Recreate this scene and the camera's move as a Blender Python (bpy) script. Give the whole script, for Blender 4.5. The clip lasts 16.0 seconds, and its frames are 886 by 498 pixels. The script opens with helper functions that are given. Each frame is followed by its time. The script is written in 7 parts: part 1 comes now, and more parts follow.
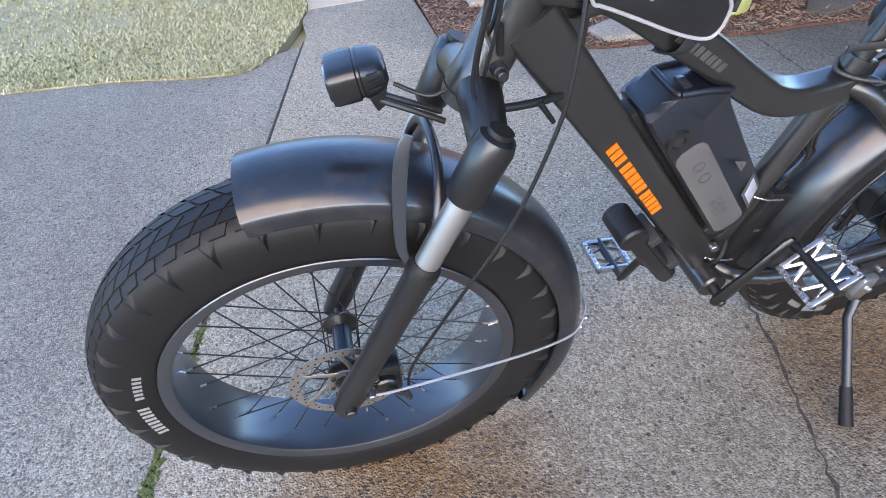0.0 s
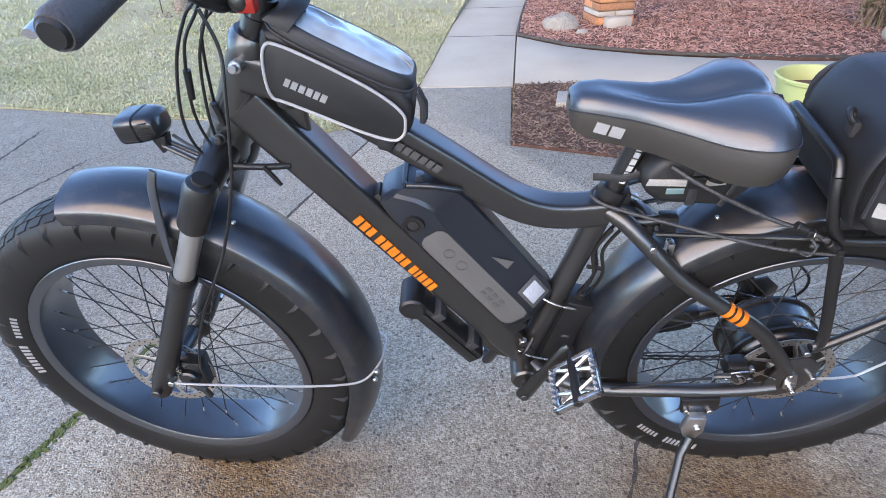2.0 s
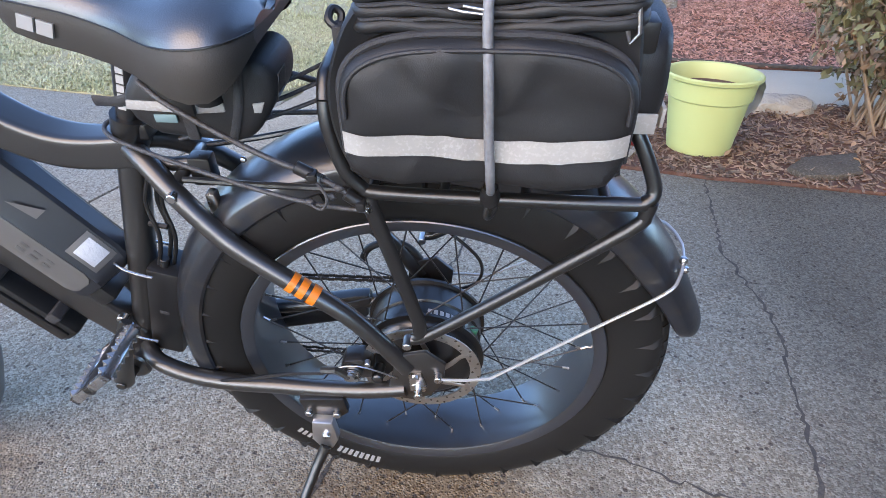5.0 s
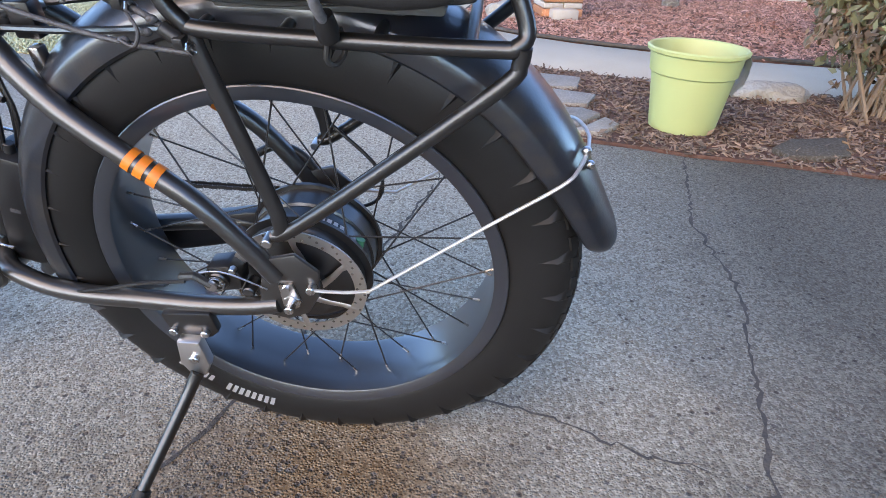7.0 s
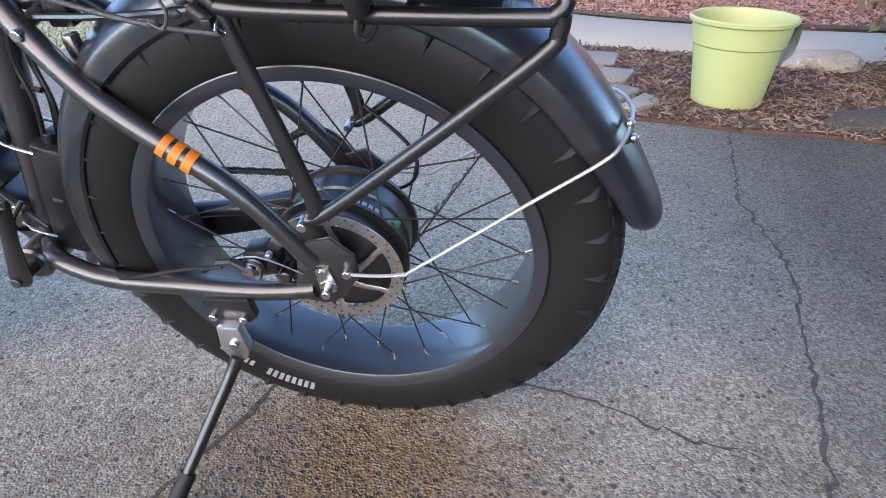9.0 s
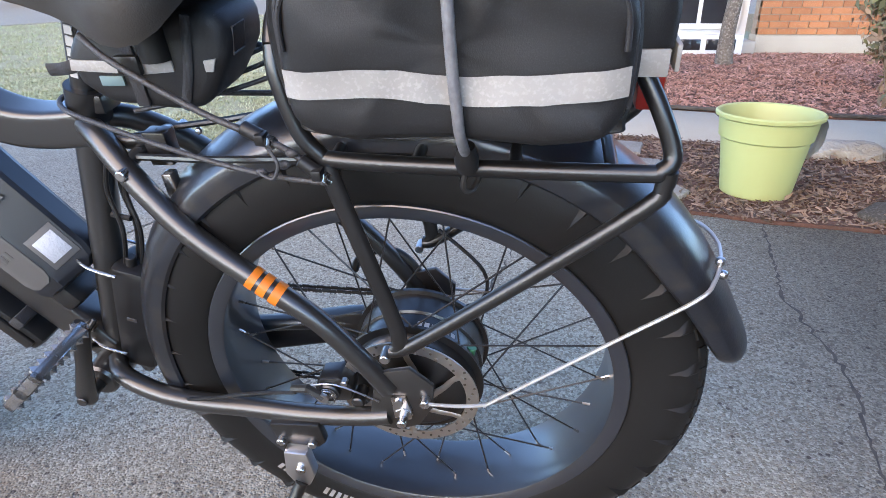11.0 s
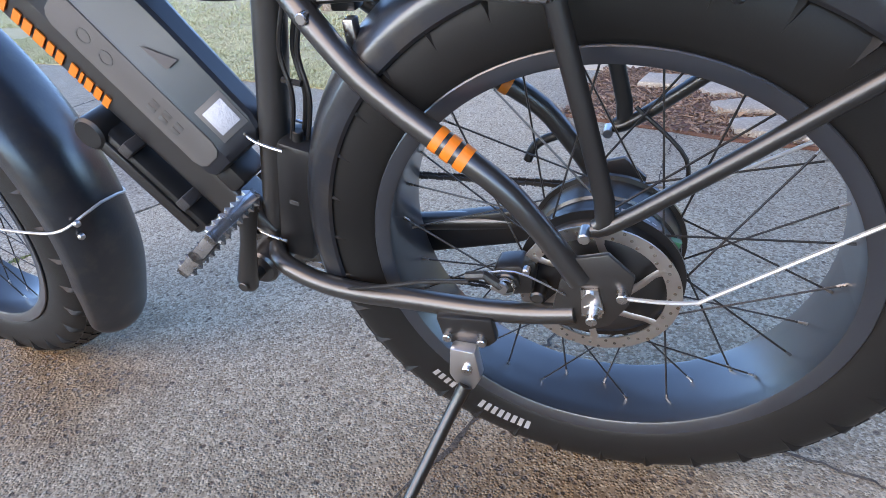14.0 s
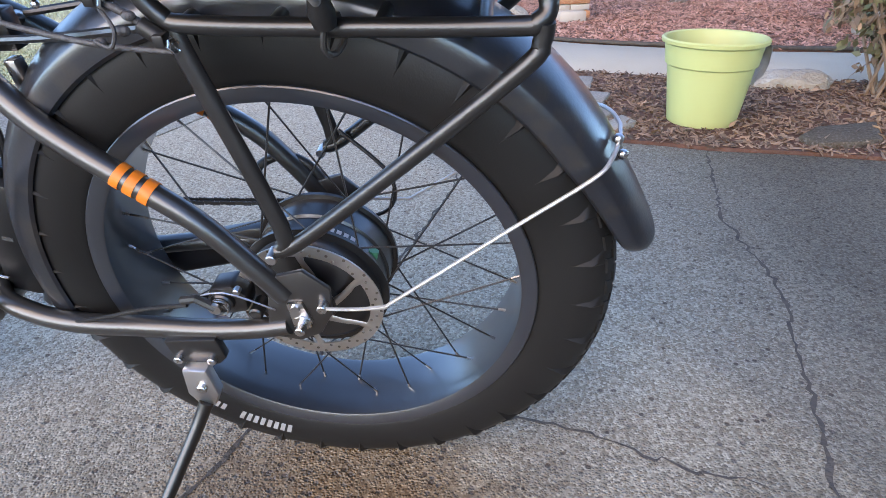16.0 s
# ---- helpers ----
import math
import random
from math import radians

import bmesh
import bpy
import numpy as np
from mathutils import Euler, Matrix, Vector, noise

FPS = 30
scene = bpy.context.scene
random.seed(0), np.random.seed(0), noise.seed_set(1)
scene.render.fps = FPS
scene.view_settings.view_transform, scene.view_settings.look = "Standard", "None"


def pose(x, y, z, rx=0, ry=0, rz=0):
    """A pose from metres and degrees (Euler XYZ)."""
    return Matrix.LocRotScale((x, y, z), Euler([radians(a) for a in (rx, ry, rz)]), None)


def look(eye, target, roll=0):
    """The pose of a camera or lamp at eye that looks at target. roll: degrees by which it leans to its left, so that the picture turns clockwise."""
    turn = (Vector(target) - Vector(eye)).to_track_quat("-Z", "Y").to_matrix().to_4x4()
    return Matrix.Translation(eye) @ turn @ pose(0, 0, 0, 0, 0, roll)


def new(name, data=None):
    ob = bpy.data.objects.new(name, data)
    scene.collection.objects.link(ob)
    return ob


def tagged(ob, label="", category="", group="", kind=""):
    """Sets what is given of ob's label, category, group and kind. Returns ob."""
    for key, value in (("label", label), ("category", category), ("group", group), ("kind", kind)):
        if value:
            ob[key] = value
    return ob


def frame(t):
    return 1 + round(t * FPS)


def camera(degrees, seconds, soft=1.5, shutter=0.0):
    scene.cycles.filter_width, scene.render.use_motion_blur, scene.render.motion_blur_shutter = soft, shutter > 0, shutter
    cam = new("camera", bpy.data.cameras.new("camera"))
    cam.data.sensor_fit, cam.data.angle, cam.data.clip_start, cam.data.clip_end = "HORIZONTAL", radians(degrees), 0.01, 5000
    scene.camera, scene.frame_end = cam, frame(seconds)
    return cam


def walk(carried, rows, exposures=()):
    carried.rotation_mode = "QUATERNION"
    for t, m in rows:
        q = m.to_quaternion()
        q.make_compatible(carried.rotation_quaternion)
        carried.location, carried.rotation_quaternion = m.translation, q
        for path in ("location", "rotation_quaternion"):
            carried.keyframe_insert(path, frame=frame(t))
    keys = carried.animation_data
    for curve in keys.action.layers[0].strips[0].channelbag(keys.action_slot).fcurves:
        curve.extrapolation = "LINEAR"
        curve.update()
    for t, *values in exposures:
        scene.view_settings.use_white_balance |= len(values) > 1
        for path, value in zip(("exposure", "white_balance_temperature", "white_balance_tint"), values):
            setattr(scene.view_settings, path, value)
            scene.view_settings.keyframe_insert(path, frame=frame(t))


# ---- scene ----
cam = camera(72.5, 16.0, soft=0.6)
PATH = [
    (0, (-1.1338, -0.7855, 1.1132), (-0.9615, -0.0305, 0.4805), -5.55),
    (0.5, (-1.0030, -0.8255, 1.1135), (-0.8653, -0.0441, 0.5049), -2.94),
    (1, (-0.8751, -0.8893, 1.1192), (-0.8208, -0.0678, 0.5516), -2.09),
    (1.5, (-0.7158, -0.9972, 1.1530), (-0.7451, -0.1628, 0.6026), -1.50),
    (2, (-0.5715, -1.0039, 1.1414), (-0.6257, -0.1474, 0.6282), -2.10),
    (2.5, (-0.4285, -0.9806, 1.1365), (-0.5324, -0.1094, 0.6566), -1.26),
    (3, (-0.3199, -0.9824, 1.1357), (-0.4526, -0.1125, 0.6605), -1.23),
    (3.5, (-0.1492, -1.0192, 1.1264), (-0.3351, -0.1611, 0.6478), -2.26),
    (4, (-0.0238, -0.9591, 1.0784), (-0.1915, -0.0994, 0.5958), -1.47),
    (4.5, (0.0275, -0.8713, 1.0135), (-0.0737, -0.0025, 0.5288), 1.13),
    (5, (0.0787, -0.8290, 0.9678), (0.0124, 0.0348, 0.4684), 0.60),
    (5.2, (0.1171, -0.8234, 0.9456), (0.0375, 0.0422, 0.4513), 0.51),
    (7.3, (0.2391, -0.7834, 0.7862), (0.1660, 0.0859, 0.2973), 2.61),
    (7.5, (0.2382, -0.7796, 0.7847), (0.1655, 0.0853, 0.2880), 2.61),
    (8, (0.2359, -0.7626, 0.7896), (0.1362, 0.0771, 0.2557), 1.49),
    (8.2, (0.2295, -0.7664, 0.7815), (0.1231, 0.0731, 0.2487), 1.13),
    (10.3, (0.2504, -0.7751, 0.7843), (0.0926, 0.0889, 0.3061), -2.39),
    (10.5, (0.2419, -0.7680, 0.7955), (0.0960, 0.0842, 0.2932), -2.47),
    (11, (0.1506, -0.7536, 0.8420), (-0.0091, 0.1460, 0.4356), -0.72),
    (11.5, (0.0935, -0.7617, 0.8537), (-0.1611, 0.1466, 0.5216), -0.43),
    (12, (0.0364, -0.7408, 0.8377), (-0.3063, 0.1429, 0.5186), -2.15),
    (12.5, (0.0155, -0.7352, 0.8054), (-0.3338, 0.1410, 0.4734), -2.37),
    (13, (0.0226, -0.7222, 0.7581), (-0.3165, 0.1299, 0.3596), -2.59),
    (13.5, (0.0307, -0.7369, 0.7181), (-0.3041, 0.1009, 0.2867), -2.69),
    (14, (0.0428, -0.7381, 0.7134), (-0.2763, 0.0945, 0.2608), -3.08),
    (14.5, (0.0579, -0.7438, 0.7096), (-0.2355, 0.1000, 0.2602), -2.68),
    (15, (0.1311, -0.7649, 0.7480), (-0.0990, 0.0962, 0.2946), -1.70),
    (15.5, (0.1912, -0.7490, 0.7611), (0.0367, 0.1213, 0.2935), -2.18),
    (16, (0.2304, -0.7330, 0.7587), (0.1261, 0.1419, 0.2858), -1.28),
]
SKY_STRENGTH = 0.15
EXPOSURES = [(0.0, 3.36, 9600, 11), (16.0, 3.36, 9600, 11)]
walk(cam, [(t, look(eye, target, roll)) for t, eye, target, roll in PATH], EXPOSURES)

# ---- light: a clear blue sky and a low, very soft sun behind bare trees ----
SUN_ELEVATION, SUN_TURN = 19.0, 206.0
world = bpy.data.worlds.new("sky")
scene.world = world
world.use_nodes = True
wn, wl = world.node_tree.nodes, world.node_tree.links
sky = wn.new("ShaderNodeTexSky")
sky.sky_type = "NISHITA"
sky.sun_disc = False
sky.sun_elevation, sky.sun_rotation = radians(SUN_ELEVATION), radians(SUN_TURN)
sky.air_density, sky.dust_density, sky.ozone_density = 0.7, 0.0, 6.0
sky.altitude = 2500.0
wn["Background"].inputs["Strength"].default_value = SKY_STRENGTH
wl.new(sky.outputs["Color"], wn["Background"].inputs["Color"])
sun = new("sun", bpy.data.lights.new("sun", "SUN"))
sun.data.energy, sun.data.angle, sun.data.color = 0.56, radians(70.0), (1.0, 0.76, 0.46)
sun.matrix_world = look((0, 0, 0), (0.415, 0.850, -0.326))


# ---- materials ----
def material(name, base, rough=0.6, metal=0.0, second=None, scale=8.0, mix=0.5, detail=6.0,
             bump=0.0, bump_scale=80.0, rough_vary=0.12, fine=None, fine_scale=200.0, coat=0.0, spec=0.5, island=0.0, obrand=0.0):
    m = bpy.data.materials.new(name)
    m.use_nodes = True
    n, l = m.node_tree.nodes, m.node_tree.links
    b = n["Principled BSDF"]
    tc = n.new("ShaderNodeTexCoord")
    b.inputs["Metallic"].default_value = metal
    b.inputs["Coat Weight"].default_value = coat
    b.inputs["Coat IOR"].default_value, b.inputs["Coat Roughness"].default_value = 1.7, max(0.03, rough * 0.6)
    b.inputs["Specular IOR Level"].default_value = spec
    if second is None:
        second = tuple(c * 0.7 for c in base)
    no = n.new("ShaderNodeTexNoise")
    no.inputs["Scale"].default_value, no.inputs["Detail"].default_value = scale, detail
    l.new(tc.outputs["Object"], no.inputs["Vector"])
    ramp = n.new("ShaderNodeValToRGB")
    ramp.color_ramp.elements[0].position, ramp.color_ramp.elements[1].position = 0.5 - mix * 0.5, 0.5 + mix * 0.5
    ramp.color_ramp.elements[0].color, ramp.color_ramp.elements[1].color = (*base, 1), (*second, 1)
    l.new(no.outputs["Fac"], ramp.inputs["Fac"])
    colour = ramp.outputs["Color"]
    if fine is not None:
        nf = n.new("ShaderNodeTexNoise")
        nf.inputs["Scale"].default_value, nf.inputs["Detail"].default_value = fine_scale, 3.0
        l.new(tc.outputs["Object"], nf.inputs["Vector"])
        rf = n.new("ShaderNodeValToRGB")
        rf.color_ramp.elements[0].position, rf.color_ramp.elements[1].position = 0.5, 0.68
        rf.color_ramp.elements[0].color, rf.color_ramp.elements[1].color = (0, 0, 0, 1), (1, 1, 1, 1)
        l.new(nf.outputs["Fac"], rf.inputs["Fac"])
        mx = n.new("ShaderNodeMix")
        mx.data_type = "RGBA"
        mx.inputs["B"].default_value = (*fine, 1)
        l.new(rf.outputs["Color"], mx.inputs["Factor"])
        l.new(colour, mx.inputs["A"])
        colour = mx.outputs["Result"]
    if island or obrand:
        src = n.new("ShaderNodeNewGeometry").outputs["Random Per Island"] if island else n.new("ShaderNodeObjectInfo").outputs["Random"]
        hsv = n.new("ShaderNodeHueSaturation")
        mr = n.new("ShaderNodeMapRange")
        k = island or obrand
        mr.inputs["To Min"].default_value, mr.inputs["To Max"].default_value = 1 - k, 1 + k
        l.new(src, mr.inputs["Value"])
        l.new(mr.outputs["Result"], hsv.inputs["Value"])
        l.new(colour, hsv.inputs["Color"])
        colour = hsv.outputs["Color"]
    l.new(colour, b.inputs["Base Color"])
    mr2 = n.new("ShaderNodeMapRange")
    mr2.inputs["To Min"].default_value, mr2.inputs["To Max"].default_value = max(0.02, rough - rough_vary), min(1.0, rough + rough_vary)
    l.new(no.outputs["Fac"], mr2.inputs["Value"])
    l.new(mr2.outputs["Result"], b.inputs["Roughness"])
    if bump:
        nb = n.new("ShaderNodeTexNoise")
        nb.inputs["Scale"].default_value, nb.inputs["Detail"].default_value = bump_scale, 4.0
        l.new(tc.outputs["Object"], nb.inputs["Vector"])
        bn = n.new("ShaderNodeBump")
        bn.inputs["Strength"].default_value, bn.inputs["Distance"].default_value = bump, 1.0 / bump_scale
        l.new(nb.outputs["Fac"], bn.inputs["Height"])
        l.new(bn.outputs["Normal"], b.inputs["Normal"])
    return m


def aggregate_concrete(name, pour):
    """Weathered exposed-aggregate concrete with damp brown patches and dark pits."""
    m = bpy.data.materials.new(name)
    m.use_nodes = True
    n, l = m.node_tree.nodes, m.node_tree.links
    b = n["Principled BSDF"]
    tc = n.new("ShaderNodeTexCoord")

    def noise_tex(scale, detail=4.0, rough=0.55):
        x = n.new("ShaderNodeTexNoise")
        x.inputs["Scale"].default_value, x.inputs["Detail"].default_value, x.inputs["Roughness"].default_value = scale, detail, rough
        l.new(tc.outputs["Object"], x.inputs["Vector"])
        return x.outputs["Fac"]

    def ramp(src, a, c, ca=(0, 0, 0), cb=(1, 1, 1)):
        x = n.new("ShaderNodeValToRGB")
        x.color_ramp.elements[0].position, x.color_ramp.elements[1].position = a, c
        x.color_ramp.elements[0].color, x.color_ramp.elements[1].color = (*ca, 1), (*cb, 1)
        l.new(src, x.inputs["Fac"])
        return x.outputs["Color"]

    def mix(fac, a, c, mode="MIX", k=None):
        x = n.new("ShaderNodeMix")
        x.data_type, x.blend_type = "RGBA", mode
        if k is not None:
            x.inputs["Factor"].default_value = k
        else:
            l.new(fac, x.inputs["Factor"])
        for s, v in (("A", a), ("B", c)):
            if isinstance(v, tuple):
                x.inputs[s].default_value = (*v, 1)
            else:
                l.new(v, x.inputs[s])
        return x.outputs["Result"]

    def vor(scale, feature="F1", rand=1.0):
        x = n.new("ShaderNodeTexVoronoi")
        x.feature = feature
        x.inputs["Scale"].default_value, x.inputs["Randomness"].default_value = scale, rand
        l.new(tc.outputs["Object"], x.inputs["Vector"])
        return x

    base = mix(ramp(noise_tex(1.3, 5.0), 0.35, 0.68), (0.328, 0.294, 0.227), (0.446, 0.403, 0.315))
    base = mix(ramp(noise_tex(9.0, 4.0), 0.38, 0.66), base, (0.319, 0.286, 0.225))
    v1 = vor(190.0)
    tone = n.new("ShaderNodeSeparateColor")
    l.new(v1.outputs["Color"], tone.inputs["Color"])
    base = mix(ramp(noise_tex(75.0, 5.0, 0.7), 0.46, 0.62), base, (0.230, 0.203, 0.155))
    base = mix(ramp(noise_tex(130.0, 3.0, 0.6), 0.54, 0.66), base, (0.510, 0.465, 0.365))
    base = mix(ramp(tone.outputs["Red"], 0.70, 1.0), base, (0.480, 0.440, 0.347))
    base = mix(ramp(tone.outputs["Green"], 0.64, 0.80), base, (0.211, 0.178, 0.133))
    base = mix(ramp(tone.outputs["Blue"], 0.88, 1.0), base, (0.284, 0.225, 0.162))
    # damp brown patches with shapes of their own where the wheels drip
    sep = n.new("ShaderNodeSeparateXYZ")
    l.new(tc.outputs["Object"], sep.inputs["Vector"])

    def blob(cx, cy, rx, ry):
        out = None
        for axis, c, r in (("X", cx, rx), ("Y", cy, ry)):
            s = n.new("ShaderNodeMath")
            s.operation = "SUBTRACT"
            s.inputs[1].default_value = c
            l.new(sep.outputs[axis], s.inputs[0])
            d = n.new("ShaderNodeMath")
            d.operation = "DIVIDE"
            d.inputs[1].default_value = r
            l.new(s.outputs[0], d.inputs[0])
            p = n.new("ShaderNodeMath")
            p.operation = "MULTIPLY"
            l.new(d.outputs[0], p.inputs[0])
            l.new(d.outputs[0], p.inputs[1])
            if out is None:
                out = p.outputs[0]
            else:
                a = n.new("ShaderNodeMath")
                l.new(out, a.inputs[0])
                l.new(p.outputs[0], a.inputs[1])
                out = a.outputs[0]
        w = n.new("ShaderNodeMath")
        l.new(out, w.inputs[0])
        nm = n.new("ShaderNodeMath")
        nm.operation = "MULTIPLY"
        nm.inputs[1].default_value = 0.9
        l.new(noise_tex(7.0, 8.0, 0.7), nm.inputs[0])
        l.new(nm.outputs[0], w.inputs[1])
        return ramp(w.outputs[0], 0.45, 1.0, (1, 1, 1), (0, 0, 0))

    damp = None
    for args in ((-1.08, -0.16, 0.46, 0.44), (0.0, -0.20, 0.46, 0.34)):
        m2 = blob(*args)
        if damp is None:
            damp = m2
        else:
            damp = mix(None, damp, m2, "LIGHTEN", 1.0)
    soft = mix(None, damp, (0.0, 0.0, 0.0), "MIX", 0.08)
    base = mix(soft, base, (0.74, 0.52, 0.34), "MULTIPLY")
    # dark rounded pebbles, bared where the surface has worn away
    v2 = vor(78.0)
    t2 = n.new("ShaderNodeSeparateColor")
    l.new(v2.outputs["Color"], t2.inputs["Color"])
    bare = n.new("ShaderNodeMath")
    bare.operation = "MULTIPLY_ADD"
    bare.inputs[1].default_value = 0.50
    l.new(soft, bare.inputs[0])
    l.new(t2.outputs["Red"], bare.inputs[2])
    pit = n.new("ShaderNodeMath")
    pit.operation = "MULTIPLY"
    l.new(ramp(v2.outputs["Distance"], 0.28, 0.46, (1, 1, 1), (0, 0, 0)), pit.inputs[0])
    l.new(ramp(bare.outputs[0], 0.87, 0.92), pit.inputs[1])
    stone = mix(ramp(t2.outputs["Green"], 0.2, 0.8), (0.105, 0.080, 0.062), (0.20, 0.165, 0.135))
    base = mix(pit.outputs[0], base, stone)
    # dirt washed down from the bed along the far edge of the drive
    base = mix(ramp(noise_tex(0.45, 3.0), 0.50, 0.72), base, (0.84, 0.82, 0.84), "MULTIPLY")
    # a broad ragged ellipse of darker grey under and before the bicycle
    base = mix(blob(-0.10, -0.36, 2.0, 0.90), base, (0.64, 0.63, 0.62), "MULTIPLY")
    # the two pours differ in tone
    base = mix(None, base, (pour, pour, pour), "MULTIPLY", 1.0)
    # building shade painted into the colour, deepening raggedly from the crack towards the garage
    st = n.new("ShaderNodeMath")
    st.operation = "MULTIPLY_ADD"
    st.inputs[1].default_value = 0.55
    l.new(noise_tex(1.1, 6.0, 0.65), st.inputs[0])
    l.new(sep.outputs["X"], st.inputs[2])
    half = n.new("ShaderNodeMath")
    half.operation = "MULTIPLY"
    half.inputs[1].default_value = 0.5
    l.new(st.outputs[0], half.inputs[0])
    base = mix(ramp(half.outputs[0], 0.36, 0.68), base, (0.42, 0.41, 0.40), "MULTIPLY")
    b.inputs["Specular IOR Level"].default_value = 0.3
    l.new(base, b.inputs["Base Color"])
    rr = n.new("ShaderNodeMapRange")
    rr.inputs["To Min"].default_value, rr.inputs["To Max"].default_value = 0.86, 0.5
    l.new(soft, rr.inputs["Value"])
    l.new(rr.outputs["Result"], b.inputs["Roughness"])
    h = n.new("ShaderNodeMath")
    h.operation = "SUBTRACT"
    l.new(ramp(v1.outputs["Distance"], 0.0, 0.6, (1, 1, 1), (0, 0, 0)), h.inputs[0])
    l.new(pit.outputs[0], h.inputs[1])
    bn = n.new("ShaderNodeBump")
    bn.inputs["Strength"].default_value, bn.inputs["Distance"].default_value = 0.65, 0.0045
    l.new(h.outputs[0], bn.inputs["Height"])
    l.new(bn.outputs["Normal"], b.inputs["Normal"])
    return m


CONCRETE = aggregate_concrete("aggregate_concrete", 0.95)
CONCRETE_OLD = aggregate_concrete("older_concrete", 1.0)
WALK = material("smooth_concrete", (0.43, 0.39, 0.31), 0.85, second=(0.36, 0.325, 0.26), scale=2.2, fine=(0.47, 0.425, 0.345), fine_scale=160, bump=0.25, bump_scale=220, spec=0.2)
JOINT = material("joint_filler", (0.035, 0.032, 0.030), 0.9, second=(0.09, 0.075, 0.06), scale=30, bump=0.5)
MOSS = material("moss", (0.055, 0.085, 0.018), 0.95, second=(0.12, 0.13, 0.035), scale=40, bump=0.8, bump_scale=300)
SOIL = material("lawn_soil", (0.27, 0.255, 0.14), 0.95, second=(0.38, 0.35, 0.22), scale=3.0, fine=(0.34, 0.31, 0.18), fine_scale=90, bump=0.6, bump_scale=120)
BLADE = material("dry_grass", (0.32, 0.345, 0.165), 0.75, second=(0.58, 0.55, 0.36), scale=1.6, mix=0.6, island=0.35)
MULCH_BED = material("mulch_soil", (0.065, 0.034, 0.024), 0.95, second=(0.14, 0.066, 0.048), scale=14, bump=0.8, bump_scale=90)
MULCH_RED = material("red_mulch", (0.26, 0.118, 0.090), 0.9, second=(0.40, 0.24, 0.19), scale=6, island=0.55)
MULCH_DARK = material("dark_mulch", (0.085, 0.055, 0.042), 0.9, second=(0.24, 0.165, 0.12), scale=6, island=0.6)
FLAG = material("flagstone", (0.30, 0.275, 0.235), 0.85, second=(0.21, 0.19, 0.16), scale=7, fine=(0.37, 0.34, 0.29), fine_scale=110, bump=0.5, bump_scale=60, obrand=0.12)
FLAG_DARK = material("dark_flagstone", (0.062, 0.053, 0.042), 0.9, second=(0.095, 0.083, 0.066), scale=9, fine=(0.13, 0.115, 0.095), fine_scale=110, bump=0.5, bump_scale=60, spec=0.2)
ROCK = material("pale_rock", (0.34, 0.315, 0.265), 0.85, second=(0.24, 0.22, 0.185), scale=9, bump=0.7, bump_scale=40, obrand=0.1)
POT = material("lime_plastic", (0.40, 0.445, 0.185), 0.48, second=(0.375, 0.415, 0.170), scale=3, rough_vary=0.06)
BRICK = material("orange_brick", (0.47, 0.20, 0.095), 0.85, second=(0.36, 0.145, 0.07), scale=9, fine=(0.52, 0.27, 0.15), fine_scale=130, bump=0.4, bump_scale=160, obrand=0.28)
SIDING = material("dark_brown_siding", (0.075, 0.055, 0.042), 0.8, second=(0.055, 0.040, 0.030), scale=6, bump=0.3, bump_scale=60)
BRICK_WALL = material("wall_brick", (0.44, 0.165, 0.065), 0.85, second=(0.35, 0.125, 0.05), scale=5, fine=(0.46, 0.21, 0.10), fine_scale=90, bump=0.3, bump_scale=160, island=0.22)
MORTAR = material("mortar", (0.36, 0.29, 0.22), 0.95, second=(0.27, 0.21, 0.16), scale=20, bump=0.4)
STONE = material("pale_stone", (0.44, 0.40, 0.34), 0.88, second=(0.33, 0.29, 0.24), scale=6, bump=0.4, bump_scale=70, obrand=0.1)
WHITE = material("white_paint", (0.76, 0.76, 0.74), 0.5, second=(0.66, 0.66, 0.65), scale=4, bump=0.1)
DARKGLASS = material("dark_glass", (0.02, 0.022, 0.026), 0.08, second=(0.03, 0.03, 0.032), scale=2, rough_vary=0.03, spec=0.6)
BARK = material("bark", (0.20, 0.165, 0.13), 0.92, second=(0.10, 0.08, 0.06), scale=24, fine=(0.30, 0.26, 0.21), fine_scale=50, bump=1.0, bump_scale=55)
TWIG = material("twig", (0.17, 0.115, 0.075), 0.9, second=(0.26, 0.19, 0.13), scale=20)
LEAF = material("dull_leaf", (0.082, 0.092, 0.036), 0.6, second=(0.15, 0.135, 0.07), scale=5, island=0.5)
LEAF_DRY = material("dry_leaf", (0.24, 0.15, 0.085), 0.75, second=(0.15, 0.11, 0.085), scale=5, island=0.55)
EVERGREEN = material("evergreen", (0.075, 0.10, 0.018), 0.75, second=(0.15, 0.165, 0.03), scale=5, island=0.45)
HEDGE = material("bare_hedge", (0.16, 0.115, 0.085), 0.9, second=(0.24, 0.185, 0.14), scale=3, island=0.4)
ASPHALT = material("asphalt", (0.25, 0.228, 0.185), 0.9, second=(0.31, 0.283, 0.23), scale=0.4, fine=(0.35, 0.32, 0.26), fine_scale=40, spec=0.15)
CARPAINT = material("white_car_paint", (0.58, 0.57, 0.54), 0.25, second=(0.54, 0.53, 0.50), scale=1.0, coat=0.6, rough_vary=0.04)
RUBBER = material("tyre_rubber", (0.0078, 0.0076, 0.0073), 0.48, second=(0.0105, 0.010, 0.0096), scale=5, rough_vary=0.10, bump=0.10, bump_scale=500, spec=0.26)
